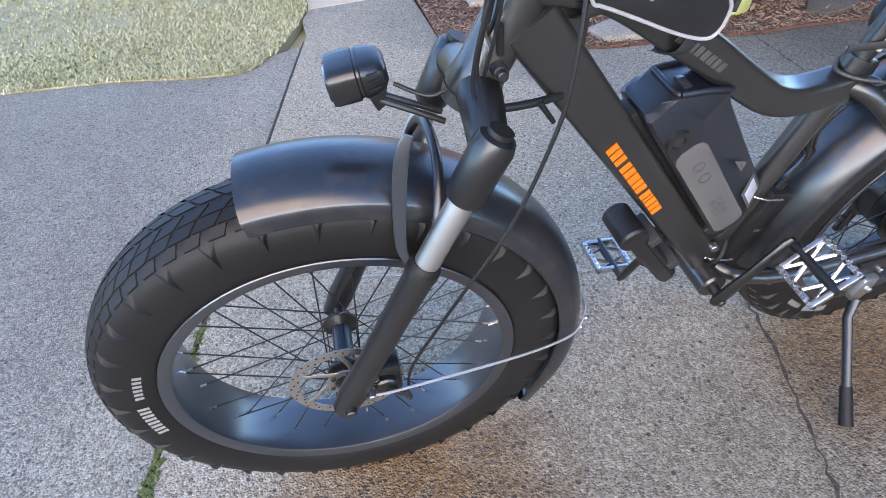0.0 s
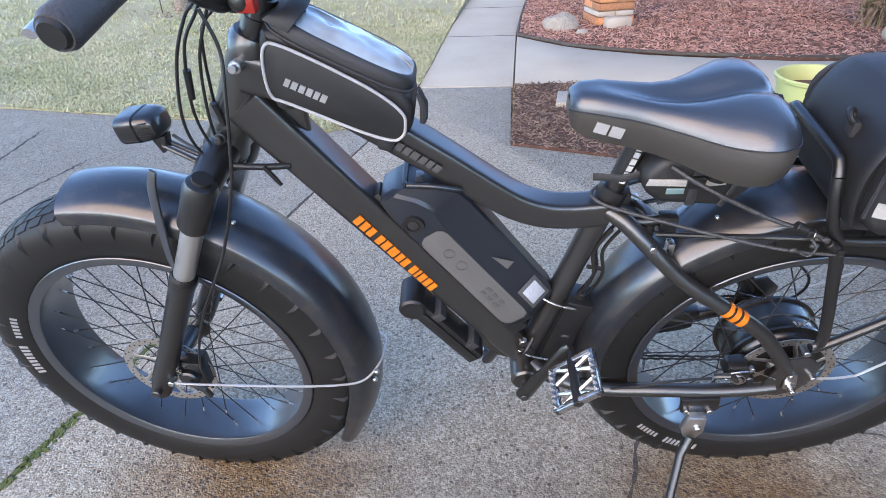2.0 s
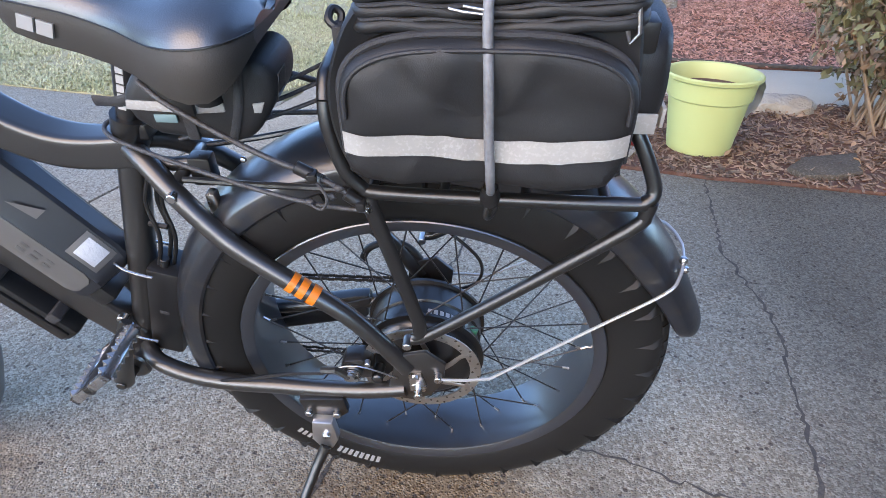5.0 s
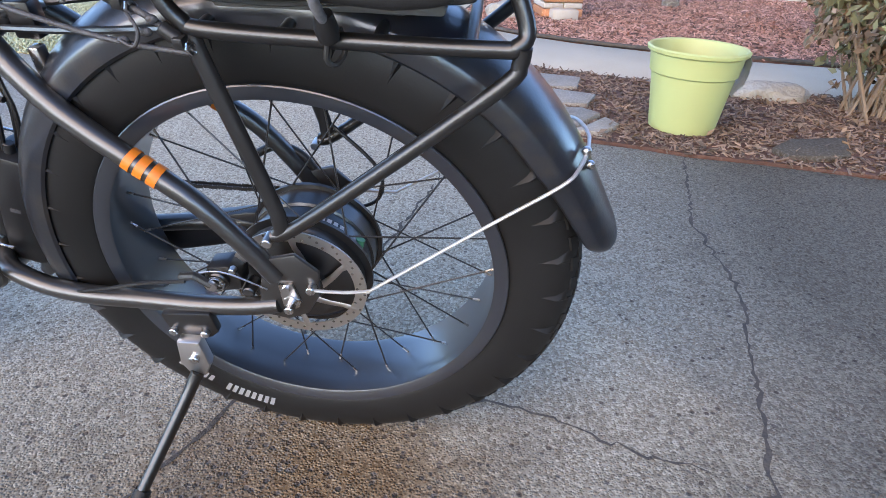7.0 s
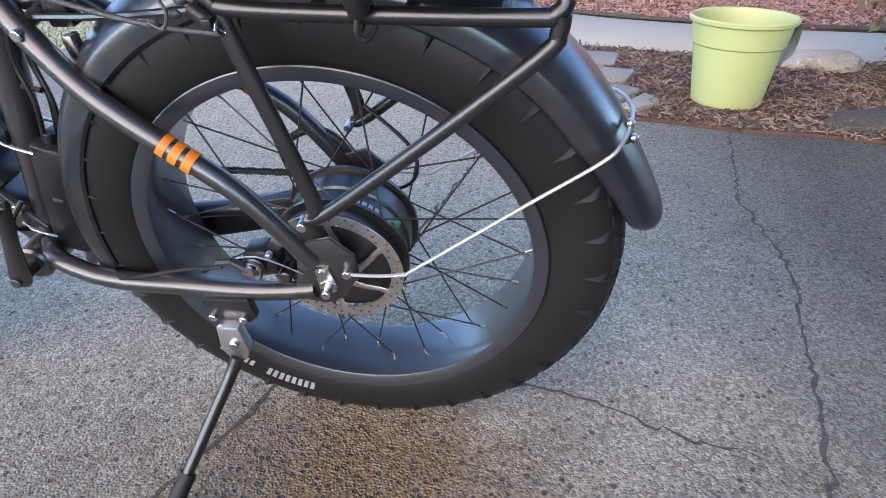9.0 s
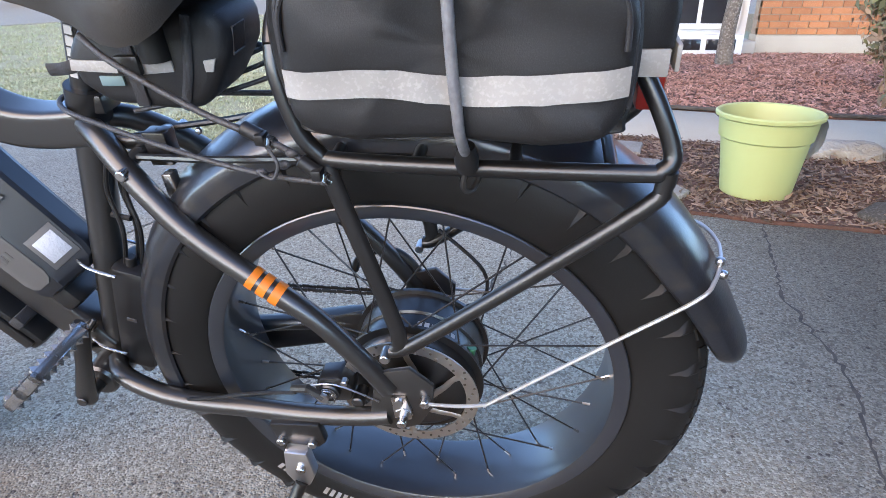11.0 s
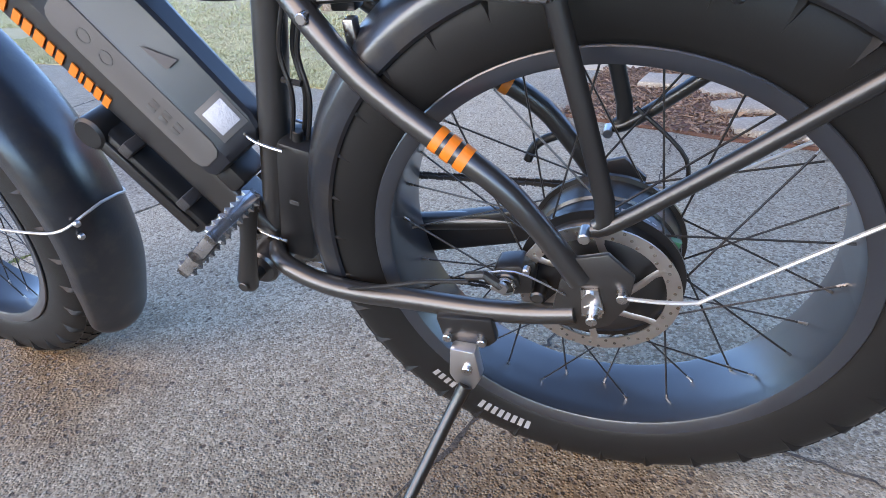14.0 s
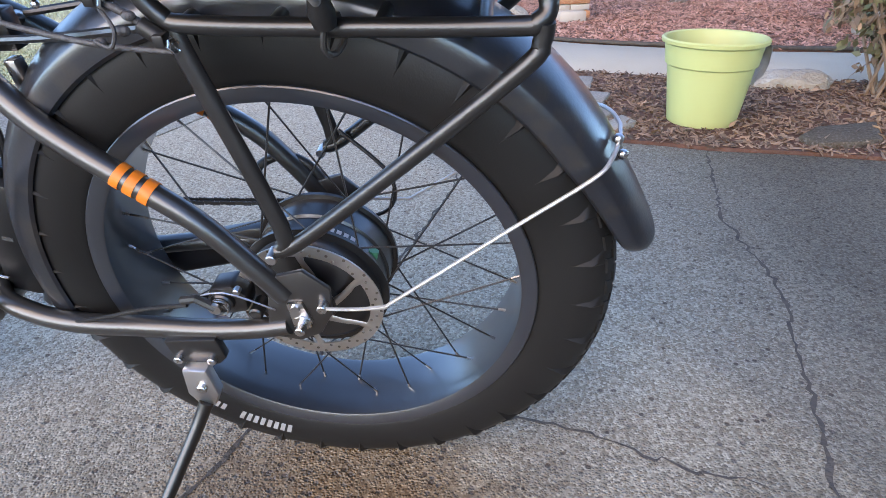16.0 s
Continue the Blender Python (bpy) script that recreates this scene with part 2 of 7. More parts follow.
SATIN = material("satin_black_paint", (0.0055, 0.0055, 0.006), 0.36, second=(0.009, 0.009, 0.009), scale=9, rough_vary=0.07, bump=0.06, bump_scale=600, spec=0.5, coat=0.3)
FRAME_PAINT = material("matte_charcoal_paint", (0.0115, 0.0112, 0.0108), 0.36, second=(0.015, 0.0145, 0.0140), scale=5, rough_vary=0.06, bump=0.05, bump_scale=900, spec=0.6, coat=0.45)
# fender, rim and battery blacks are tinted blue to carry the sky's reflection
FENDER = material("fender_plastic", (0.0065, 0.0085, 0.012), 0.36, second=(0.009, 0.011, 0.015), scale=4, rough_vary=0.10, fine=(0.020, 0.0185, 0.0175), fine_scale=40, bump=0.08, bump_scale=300, spec=0.5, coat=0.5)
RIM = material("anodised_black_rim", (0.008, 0.0115, 0.017), 0.38, second=(0.011, 0.0155, 0.022), scale=8, rough_vary=0.06, spec=0.8, coat=0.8)
PLASTIC = material("black_plastic", (0.008, 0.008, 0.0085), 0.40, second=(0.014, 0.014, 0.014), scale=12, rough_vary=0.10, bump=0.08, bump_scale=500, spec=0.4)
BATTERY = material("battery_case", (0.007, 0.0095, 0.014), 0.40, second=(0.009, 0.012, 0.017), scale=6, rough_vary=0.06, bump=0.04, bump_scale=900, spec=0.5, coat=0.2)
PANEL = material("grey_rubber_panel", (0.085, 0.081, 0.078), 0.62, second=(0.098, 0.094, 0.09), scale=8, bump=0.1, bump_scale=700, spec=0.3)
STEEL = material("bright_steel", (0.62, 0.61, 0.60), 0.28, 1.0, second=(0.45, 0.45, 0.45), scale=30, rough_vary=0.12)
STANCHION = material("brushed_stanchion", (0.72, 0.71, 0.70), 0.36, 1.0, second=(0.58, 0.575, 0.57), scale=14, rough_vary=0.10)
ROTOR = material("brake_rotor_steel", (0.56, 0.54, 0.51), 0.42, 1.0, second=(0.42, 0.40, 0.38), scale=26, rough_vary=0.14)
DARKSTEEL = material("dark_steel", (0.09, 0.088, 0.085), 0.42, 0.8, second=(0.05, 0.05, 0.05), scale=40)
WIRE = material("silver_wire", (0.46, 0.455, 0.45), 0.34, 0.6, second=(0.38, 0.38, 0.37), scale=30)
SPOKE = material("black_spoke", (0.018, 0.018, 0.019), 0.35, 0.3, second=(0.03, 0.03, 0.03), scale=40)
ORANGE = material("orange_decal", (0.66, 0.165, 0.012), 0.5, second=(0.58, 0.14, 0.010), scale=15, rough_vary=0.05)
GREYDECAL = material("grey_decal", (0.065, 0.063, 0.062), 0.5, second=(0.05, 0.05, 0.05), scale=15)
WHITEDECAL = material("white_decal", (0.42, 0.42, 0.41), 0.55, second=(0.34, 0.34, 0.335), scale=25)
SILVERDECAL = material("silver_decal", (0.27, 0.265, 0.26), 0.45, second=(0.21, 0.21, 0.205), scale=25)
STICKER = material("silver_sticker", (0.36, 0.385, 0.42), 0.35, second=(0.30, 0.325, 0.36), scale=30, bump=0.3, bump_scale=150)
CHROMEPLASTIC = material("polished_pedal", (0.66, 0.67, 0.68), 0.22, 0.95, second=(0.36, 0.36, 0.37), scale=60, rough_vary=0.15)
FABRIC = material("black_woven_nylon", (0.0085, 0.0085, 0.009), 0.54, second=(0.012, 0.012, 0.0125), scale=14, fine=(0.017, 0.017, 0.018), fine_scale=900, bump=0.3, bump_scale=900, spec=0.45)
FABRIC_TOP = material("black_nylon_lid", (0.011, 0.011, 0.0125), 0.55, second=(0.017, 0.017, 0.019), scale=12, fine=(0.026, 0.026, 0.028), fine_scale=900, bump=0.45, bump_scale=700, spec=0.5)
WEB = material("nylon_webbing", (0.014, 0.014, 0.016), 0.7, second=(0.024, 0.024, 0.026), scale=80, bump=0.5, bump_scale=500)
REFLECT = material("reflective_tape", (0.30, 0.29, 0.27), 0.55, second=(0.25, 0.24, 0.225), scale=24, fine=(0.33, 0.318, 0.30), fine_scale=300, bump=0.12, bump_scale=700)
PIPING = material("grey_piping", (0.36, 0.36, 0.36), 0.55, second=(0.28, 0.28, 0.28), scale=50)
CORD = material("grey_bungee_cord", (0.17, 0.173, 0.18), 0.42, second=(0.125, 0.128, 0.135), scale=160, mix=0.3, bump=0.3, bump_scale=600)
CORD_DARK = material("black_bungee_cord", (0.020, 0.020, 0.022), 0.5, second=(0.05, 0.05, 0.052), scale=260, mix=0.3, bump=0.5, bump_scale=500)
# blue in the cover's black stands in for reflected sky
VINYL = material("saddle_vinyl", (0.011, 0.0155, 0.023), 0.42, second=(0.014, 0.019, 0.028), scale=7, rough_vary=0.07, bump=0.18, bump_scale=500, spec=0.8, coat=0.45)
VINYL_SIDE = material("saddle_side_vinyl", (0.030, 0.027, 0.024), 0.55, second=(0.038, 0.034, 0.030), scale=7, bump=0.2, bump_scale=600, spec=0.4)
SCREEN = material("display_screen", (0.03, 0.035, 0.045), 0.07, second=(0.035, 0.04, 0.05), scale=4, rough_vary=0.02, spec=0.8)
RED = material("red_plastic", (0.40, 0.02, 0.015), 0.3, second=(0.3, 0.015, 0.01), scale=20)
GRIP = material("rubber_grip", (0.030, 0.030, 0.033), 0.48, second=(0.05, 0.05, 0.052), scale=20, bump=0.4, bump_scale=300)
LEVER = material("silver_lever", (0.62, 0.63, 0.65), 0.25, 0.9, second=(0.5, 0.5, 0.52), scale=20)
GREENWIRE = material("green_connector", (0.03, 0.20, 0.10), 0.5)
TAG = material("teal_tag", (0.10, 0.17, 0.18), 0.6, second=(0.13, 0.2, 0.2), scale=60)


def clear_plastic():
    m = bpy.data.materials.new("clear_window_plastic")
    m.use_nodes = True
    n, l = m.node_tree.nodes, m.node_tree.links
    b = n["Principled BSDF"]
    # pale blue sky reflections and the brown inside, painted as blotches in the colour
    sky_glare = n.new("ShaderNodeTexNoise")
    sky_glare.inputs["Scale"].default_value, sky_glare.inputs["Detail"].default_value = 9.0, 3.0
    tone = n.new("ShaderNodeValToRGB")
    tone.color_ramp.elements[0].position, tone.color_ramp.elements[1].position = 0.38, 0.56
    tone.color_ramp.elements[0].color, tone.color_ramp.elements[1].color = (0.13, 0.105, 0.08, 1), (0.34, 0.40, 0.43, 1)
    l.new(sky_glare.outputs["Fac"], tone.inputs["Fac"])
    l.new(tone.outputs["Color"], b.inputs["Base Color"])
    b.inputs["Roughness"].default_value = 0.16
    b.inputs["Specular IOR Level"].default_value = 0.6
    b.inputs["Coat Weight"].default_value = 0.4
    tc = n.new("ShaderNodeTexCoord")
    no = n.new("ShaderNodeTexNoise")
    no.inputs["Scale"].default_value, no.inputs["Detail"].default_value = 14.0, 2.0
    l.new(tc.outputs["Object"], no.inputs["Vector"])
    l.new(tc.outputs["Object"], sky_glare.inputs["Vector"])
    bn = n.new("ShaderNodeBump")
    bn.inputs["Strength"].default_value, bn.inputs["Distance"].default_value = 0.5, 0.02
    l.new(no.outputs["Fac"], bn.inputs["Height"])
    l.new(bn.outputs["Normal"], b.inputs["Normal"])
    l.new(bn.outputs["Normal"], b.inputs["Coat Normal"])
    return m


CLEAR = clear_plastic()


# ---- mesh helpers ----
class Build:
    """Collects vertices and faces of one mesh."""

    def __init__(self):
        self.v, self.f = [], []

    def add(self, verts, faces):
        k = len(self.v)
        self.v += [tuple(p) for p in verts]
        self.f += [tuple(i + k for i in face) for face in faces]
        return self

    def loft(self, rings, close=True, cap=True):
        n = len(rings[0])
        faces = []
        for i in range(len(rings) - 1):
            for j in range(n if close else n - 1):
                a, b = i * n + j, i * n + (j + 1) % n
                faces.append((a, b, b + n, a + n))
        if cap and close:
            faces.append(tuple(range(n - 1, -1, -1)))
            k = (len(rings) - 1) * n
            faces.append(tuple(k + j for j in range(n)))
        return self.add([p for r in rings for p in r], faces)

    def tube(self, pts, r, segs=10, smooth=0, cap=True, flat=None, side=None, square=2.0):
        """A tube along points. r: one radius or one each. flat: width along side over r (an oval tube)."""
        pts = [Vector(p) for p in pts]
        rs = [r] * len(pts) if isinstance(r, (int, float)) else list(r)
        if smooth and len(pts) > 2:
            q, qr = [], []
            for i in range(len(pts) - 1):
                p0, p1, p2, p3 = pts[max(i - 1, 0)], pts[i], pts[i + 1], pts[min(i + 2, len(pts) - 1)]
                for k in range(smooth):
                    t = k / smooth
                    q.append(0.5 * ((2 * p1) + (p2 - p0) * t + (2 * p0 - 5 * p1 + 4 * p2 - p3) * t * t + (3 * p1 - p0 - 3 * p2 + p3) * t ** 3))
                    qr.append(rs[i] * (1 - t) + rs[i + 1] * t)
            q.append(pts[-1])
            qr.append(rs[-1])
            pts, rs = q, qr
        up = None
        rings = []
        for i, p in enumerate(pts):
            d = (pts[min(i + 1, len(pts) - 1)] - pts[max(i - 1, 0)]).normalized()
            if side is not None:
                a = Vector(side)
                a = (a - d * a.dot(d)).normalized()
            else:
                if up is None:
                    up = Vector((0, 0, 1)) if abs(d.z) < 0.9 else Vector((0, 1, 0))
                a = (up - d * up.dot(d)).normalized()
                up = a
            b = d.cross(a)
            w = rs[i] * (flat if flat else 1)
            ring = []
            for j in range(segs):
                ca, sa = math.cos(2 * math.pi * j / segs), math.sin(2 * math.pi * j / segs)
                if square != 2.0:
                    ca, sa = math.copysign(abs(ca) ** (2 / square), ca), math.copysign(abs(sa) ** (2 / square), sa)
                ring.append(p + a * (ca * w) + b * (sa * rs[i]))
            rings.append(ring)
        return self.loft(rings, cap=cap)

    def revolve(self, profile, centre=(0, 0, 0), a0=0.0, a1=360.0, segs=48, cap=True):
        """A profile of (radius, y) points turned round the y axis through centre; angles from +x to +z."""
        full = abs(a1 - a0) >= 360
        c = Vector(centre)
        rings = []
        for i in range(segs + (0 if full else 1)):
            a = radians(a0 + (a1 - a0) * i / segs)
            rings.append([c + Vector((r * math.cos(a), y, r * math.sin(a))) for r, y in profile])
        if full:
            rings.append(rings[0])
        return self.loft(rings, cap=cap and not full)

    def lathe(self, profile, centre=(0, 0, 0), segs=32):
        """A profile of (radius, z) turned round the z axis."""
        c = Vector(centre)
        rings = [[c + Vector((r * math.cos(2 * math.pi * j / segs), r * math.sin(2 * math.pi * j / segs), z)) for j in range(segs)] for r, z in profile]
        return self.loft(rings, cap=False)

    def box(self, lo, hi, bevel=0.0, m=None):
        lo, hi = Vector(lo), Vector(hi)
        c, h = (lo + hi) / 2, (hi - lo) / 2
        b = min(bevel, *[x * 0.98 for x in h])
        if b <= 0:
            vs = [Vector((c.x + sx * h.x, c.y + sy * h.y, c.z + sz * h.z)) for sx in (-1, 1) for sy in (-1, 1) for sz in (-1, 1)]
            fs = [(0, 1, 3, 2), (4, 6, 7, 5), (0, 4, 5, 1), (2, 3, 7, 6), (0, 2, 6, 4), (1, 5, 7, 3)]
        else:
            vs, fs = [], []
            bm = bmesh.new()
            bmesh.ops.create_cube(bm, size=1.0)
            for v in bm.verts:
                v.co = Vector((c.x + v.co.x * 2 * h.x, c.y + v.co.y * 2 * h.y, c.z + v.co.z * 2 * h.z))
            bmesh.ops.bevel(bm, geom=list(bm.edges), offset=b, segments=2, affect="EDGES", profile=0.5)
            bm.verts.index_update()
            vs = [v.co.copy() for v in bm.verts]
            fs = [tuple(v.index for v in f.verts) for f in bm.faces]
            bm.free()
        if m is not None:
            vs = [m @ v for v in vs]
        return self.add(vs, fs)

    def prism(self, poly, y0, y1, bevel=0.0, m=None, segs=2):
        """A polygon of (x, z) points pushed from y0 to y1, with rounded edges."""
        bm = bmesh.new()
        a = [bm.verts.new((x, y0, z)) for x, z in poly]
        b = [bm.verts.new((x, y1, z)) for x, z in poly]
        bm.faces.new(a)
        bm.faces.new(b[::-1])
        for i in range(len(poly)):
            j = (i + 1) % len(poly)
            bm.faces.new((a[j], a[i], b[i], b[j]))
        bmesh.ops.recalc_face_normals(bm, faces=list(bm.faces))
        if bevel:
            bmesh.ops.bevel(bm, geom=list(bm.edges), offset=bevel, segments=segs, affect="EDGES", profile=0.5)
        bm.verts.index_update()
        vs = [m @ v.co if m is not None else v.co.copy() for v in bm.verts]
        fs = [tuple(v.index for v in f.verts) for f in bm.faces]
        bm.free()
        return self.add(vs, fs)

    def ball(self, c, r, segs=10, squash=(1, 1, 1)):
        c = Vector(c)
        rings = []
        for i in range(1, segs):
            a = math.pi * i / segs
            rings.append([c + Vector((r * squash[0] * math.sin(a) * math.cos(2 * math.pi * j / segs), r * squash[1] * math.sin(a) * math.sin(2 * math.pi * j / segs), r * squash[2] * math.cos(a))) for j in range(segs)])
        return self.loft(rings)

    def cyl(self, a, b, r, segs=16, bevel=0.0):
        a, b = Vector(a), Vector(b)
        if bevel:
            d = (b - a).normalized() * bevel
            return self.tube([a, a + d * 0.999, b - d * 0.999, b], [r - bevel, r, r, r - bevel], segs)
        return self.tube([a, b], r, segs)

    def mesh(self, name):
        me = bpy.data.meshes.new(name)
        me.from_pydata(self.v, [], self.f)
        bm = bmesh.new()
        bm.from_mesh(me)
        bmesh.ops.recalc_face_normals(bm, faces=list(bm.faces))
        bm.to_mesh(me)
        bm.free()
        return me


def smooth(me, angle=38.0):
    me.shade_smooth()
    me.set_sharp_from_angle(angle=radians(angle))
    return me


def part(name, b, mat, parent=None, label="", m=None, angle=38.0, data=None):
    """One mesh object under a thing or under a part."""
    me = data if data is not None else smooth(b.mesh(name), angle)
    if mat is not None and not me.materials:
        me.materials.append(mat)
    ob = new(name, me)
    if parent is not None:
        ob.parent = parent
    if m is not None:
        ob.matrix_basis = m
    if label:
        tagged(ob, label)
    return ob


def thing(name, label, category, m=None, group="", kind=""):
    ob = new(name)
    ob.empty_display_size = 0.1
    if m is not None:
        ob.matrix_basis = m
    return tagged(ob, label, category, group, kind)


# ---- the setting ----
def rise(y):
    """The lot climbs gently to the street, and a bank rises beyond it."""
    if y < 5.0:
        return 0.0
    if y < 11.5:
        return (y - 5.0) * 0.0385
    if y < 16.0:
        return 0.25 + (y - 11.5) * 0.0444
    if y < 17.5:
        return 0.45 + (y - 16.0) * 0.533
    return 1.25 + (min(y, 45.0) - 17.5) * 0.042


def slab(name, pts, top, bottom, mat, label, category, kind="structure", bevel=0.0, parent=None, slope=False):
    """A flat piece with thickness from a ground plan."""
    bm = bmesh.new()
    lift = rise if slope else (lambda y: 0.0)
    a = [bm.verts.new((x, y, top + lift(y))) for x, y in pts]
    c = [bm.verts.new((x, y, bottom + lift(y))) for x, y in pts]
    tops = set(a)
    bm.faces.new(a)
    bm.faces.new(c[::-1])
    for i in range(len(pts)):
        j = (i + 1) % len(pts)
        bm.faces.new((a[j], a[i], c[i], c[j]))
    bmesh.ops.recalc_face_normals(bm, faces=list(bm.faces))
    if bevel:
        bmesh.ops.bevel(bm, geom=[e for e in bm.edges if e.verts[0] in tops and e.verts[1] in tops], offset=bevel, segments=2, affect="EDGES", profile=0.5)
    me = bpy.data.meshes.new(name)
    bm.to_mesh(me)
    bm.free()
    smooth(me, 30)
    me.materials.append(mat)
    ob = new(name, me)
    if parent is not None:
        ob.parent = parent
    return tagged(ob, label, category, kind=kind) if label else ob


# one ground sheet to the horizon, below everything else
slab("ground", [(-900, -900), (900, -900), (900, 900), (-900, 900)], -0.05, -0.4, SOIL, "dry winter ground reaching to the horizon", "ground")

EDGE = [(-9.5, 4.0), (-5.0, 2.90), (-3.5, 2.68), (-2.5, 2.46), (-1.98, 2.36), (-1.60, 2.22), (-1.40, 2.17), (-1.29, 2.21), (-1.20, 2.35), (-1.10, 2.56), (-1.01, 2.80), (-0.95, 2.98)]
BED_EDGE = [(-0.39, 1.93), (-0.17, 1.85), (0.08, 1.76), (0.29, 1.67), (0.60, 1.60), (0.80, 1.56), (0.97, 1.51), (1.25, 1.48), (1.60, 1.42), (2.6, 1.30), (4.5, 1.15)]
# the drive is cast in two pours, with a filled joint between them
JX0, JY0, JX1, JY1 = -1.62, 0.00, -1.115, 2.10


def joint_x(y):
    return JX0 + (JX1 - JX0) * (y - JY0) / (JY1 - JY0)


HALF = 0.011
left_plan = [(-9.5, -6.0)] + EDGE[:7] + [(-1.29, 2.21), (-1.20, 2.34), (joint_x(2.40) - HALF, 2.40), (joint_x(-6) - HALF, -6.0)]
right_plan = [(joint_x(-6) + HALF, -6.0), (joint_x(2.50) + HALF, 2.55), (-1.005, 2.80), (-0.95, 2.98), (-0.33, 2.99)] + BED_EDGE + [(4.5, -6.0)]
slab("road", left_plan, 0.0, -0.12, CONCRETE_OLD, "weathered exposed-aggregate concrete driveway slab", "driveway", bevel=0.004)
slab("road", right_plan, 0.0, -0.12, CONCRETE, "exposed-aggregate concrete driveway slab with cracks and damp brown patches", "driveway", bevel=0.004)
slab("trim", [(joint_x(-6) - HALF, -6), (joint_x(2.48) - HALF, 2.48), (joint_x(2.48) + HALF, 2.48), (joint_x(-6) + HALF, -6)], -0.006, -0.1, JOINT, "dark filler strip in the driveway joint", "joint")
rng = random.Random(4)
moss = Build()
for i in range(900):
    y = -0.75 + 1.25 * rng.random() ** 1.2
    if rng.random() < max(0.0, (y - 0.1) * 1.8):
        continue
    moss.ball((joint_x(y) + rng.gauss(0, 0.007), y, -0.004 + rng.random() * 0.004), 0.004 + 0.004 * rng.random(), 4, (1, 1.2, 0.7))
tagged(part("moss", moss, MOSS), "green moss growing in the driveway joint", "moss", kind="stuff")


def crack(pts, width, seed, label):
    """A jagged dark fissure lying in the slab."""
    r = random.Random(seed)
    line = []
    for (x0, y0), (x1, y1) in zip(pts, pts[1:]):
        n = max(3, int(math.hypot(x1 - x0, y1 - y0) / 0.018))
        for k in range(n):
            t = k / n
            line.append((x0 + (x1 - x0) * t + r.gauss(0, 0.0045), y0 + (y1 - y0) * t + r.gauss(0, 0.0045)))
    line.append(pts[-1])
    b = Build()
    vs, fs = [], []
    for i, (x, y) in enumerate(line):
        a, c = line[max(i - 1, 0)], line[min(i + 1, len(line) - 1)]
        d = Vector((c[0] - a[0], c[1] - a[1], 0)).normalized()
        end = min(i, len(line) - 1 - i)
        w = width * (0.35 + 1.1 * r.random()) * min(1.0, 0.2 + end * 0.2)
        vs += [(x - d.y * w, y + d.x * w, 0.0012), (x, y, 0.0016), (x + d.y * w, y - d.x * w, 0.0012)]
        if i:
            k = 3 * i
            fs += [(k - 3, k - 2, k + 1, k), (k - 2, k - 1, k + 2, k + 1)]
    b.add(vs, fs)
    return tagged(part("trim", b, JOINT), label, "crack", kind="structure")


crack([(0.955, 1.50), (0.94, 1.42), (0.87, 1.06), (0.842, 0.93), (0.86, 0.72), (0.862, 0.50), (0.815, 0.33), (0.78, 0.14), (0.715, -0.12), (0.67, -0.4), (0.63, -0.9)], 0.0042, 1, "long jagged crack across the concrete drive")
crack([(0.10, 0.045), (0.25, 0.065), (0.405, 0.03), (0.515, -0.025), (0.665, -0.055)], 0.0026, 2, "thin crack running beside the bicycle wheel")
crack([(0.045, 1.06), (-0.005, 0.78), (-0.035, 0.62), (-0.10, 0.32), (-0.195, 0.0), (-0.22, -0.095), (-0.245, -0.16), (-0.29, -0.27), (-0.37, -0.47)], 0.0040, 3, "dark crack crossing under the bicycle")
crack([(0.10, 1.75), (0.06, 1.40), (0.045, 1.06)], 0.0028, 5, "thin crack in the concrete drive")
crack([(-3.0, 1.50), (-3.05, 1.9), (-3.09, 2.28)], 0.008, 6, "broad crack in the old concrete")
crack([(-2.72, 1.10), (-2.63, 1.5), (-2.55, 1.81)], 0.007, 7, "crack in the old concrete")
crack([(0.79, 0.19), (0.86, 0.18), (0.92, 0.195)], 0.0015, 8, "short side crack in the concrete")

# paths: the front walk and its branch towards the door
WALK1 = [(-0.95, 2.99), (-0.90, 3.56), (-0.81, 4.80), (-0.64, 6.54), (-0.41, 8.5), (0.36, 8.5), (0.07, 6.74), (-0.10, 5.54), (-0.215, 4.5), (-0.322, 3.0)]
slab("pavement", WALK1, 0.004, -0.08, WALK, "pale concrete front walk", "path", bevel=0.006)
WALK2 = [(-0.312, 3.0), (-0.205, 4.5), (0.12, 4.12), (0.32, 3.96), (0.72, 3.75), (1.2, 3.60), (1.7, 3.47), (2.4, 3.41), (4.4, 3.3), (4.4, 2.42), (2.4, 2.55), (1.74, 2.63), (1.03, 2.72), (0.5, 2.86), (0.1, 3.02)]
slab("pavement", WALK2, 0.006, -0.08, WALK, "pale concrete path branching towards the house", "path", bevel=0.006)
for y, x0, x1 in ((4.55, -0.82, -0.222), (6.0, -0.69, -0.04), (7.4, -0.53, 0.16)):
    b = Build().box((x0, y - 0.006, -0.02), (x1, y + 0.006, 0.0055))
    tagged(part("trim", b, JOINT), "tooled joint across the walk", "joint", kind="structure")
b = Build().box((1.245, 2.70, -0.02), (1.257, 3.58, 0.0075))
tagged(part("trim", b, JOINT), "tooled joint across the path", "joint", kind="structure")
b = Build().tube([(-0.2, 4.53, 0.018), (0.12, 4.15, 0.02), (0.32, 3.99, 0.02), (0.72, 3.78, 0.022), (1.2, 3.63, 0.022), (2.4, 3.44, 0.022), (4.4, 3.33, 0.02)], 0.014, 6, smooth=4)
tagged(part("trim", b, JOINT), "black plastic bed edging along the path", "edging", kind="structure")
b = Build().tube([(-0.2, 4.53, 0.018), (-0.09, 5.54, 0.02), (0.08, 6.74, 0.02), (0.37, 8.4, 0.02)], 0.014, 6, smooth=4)
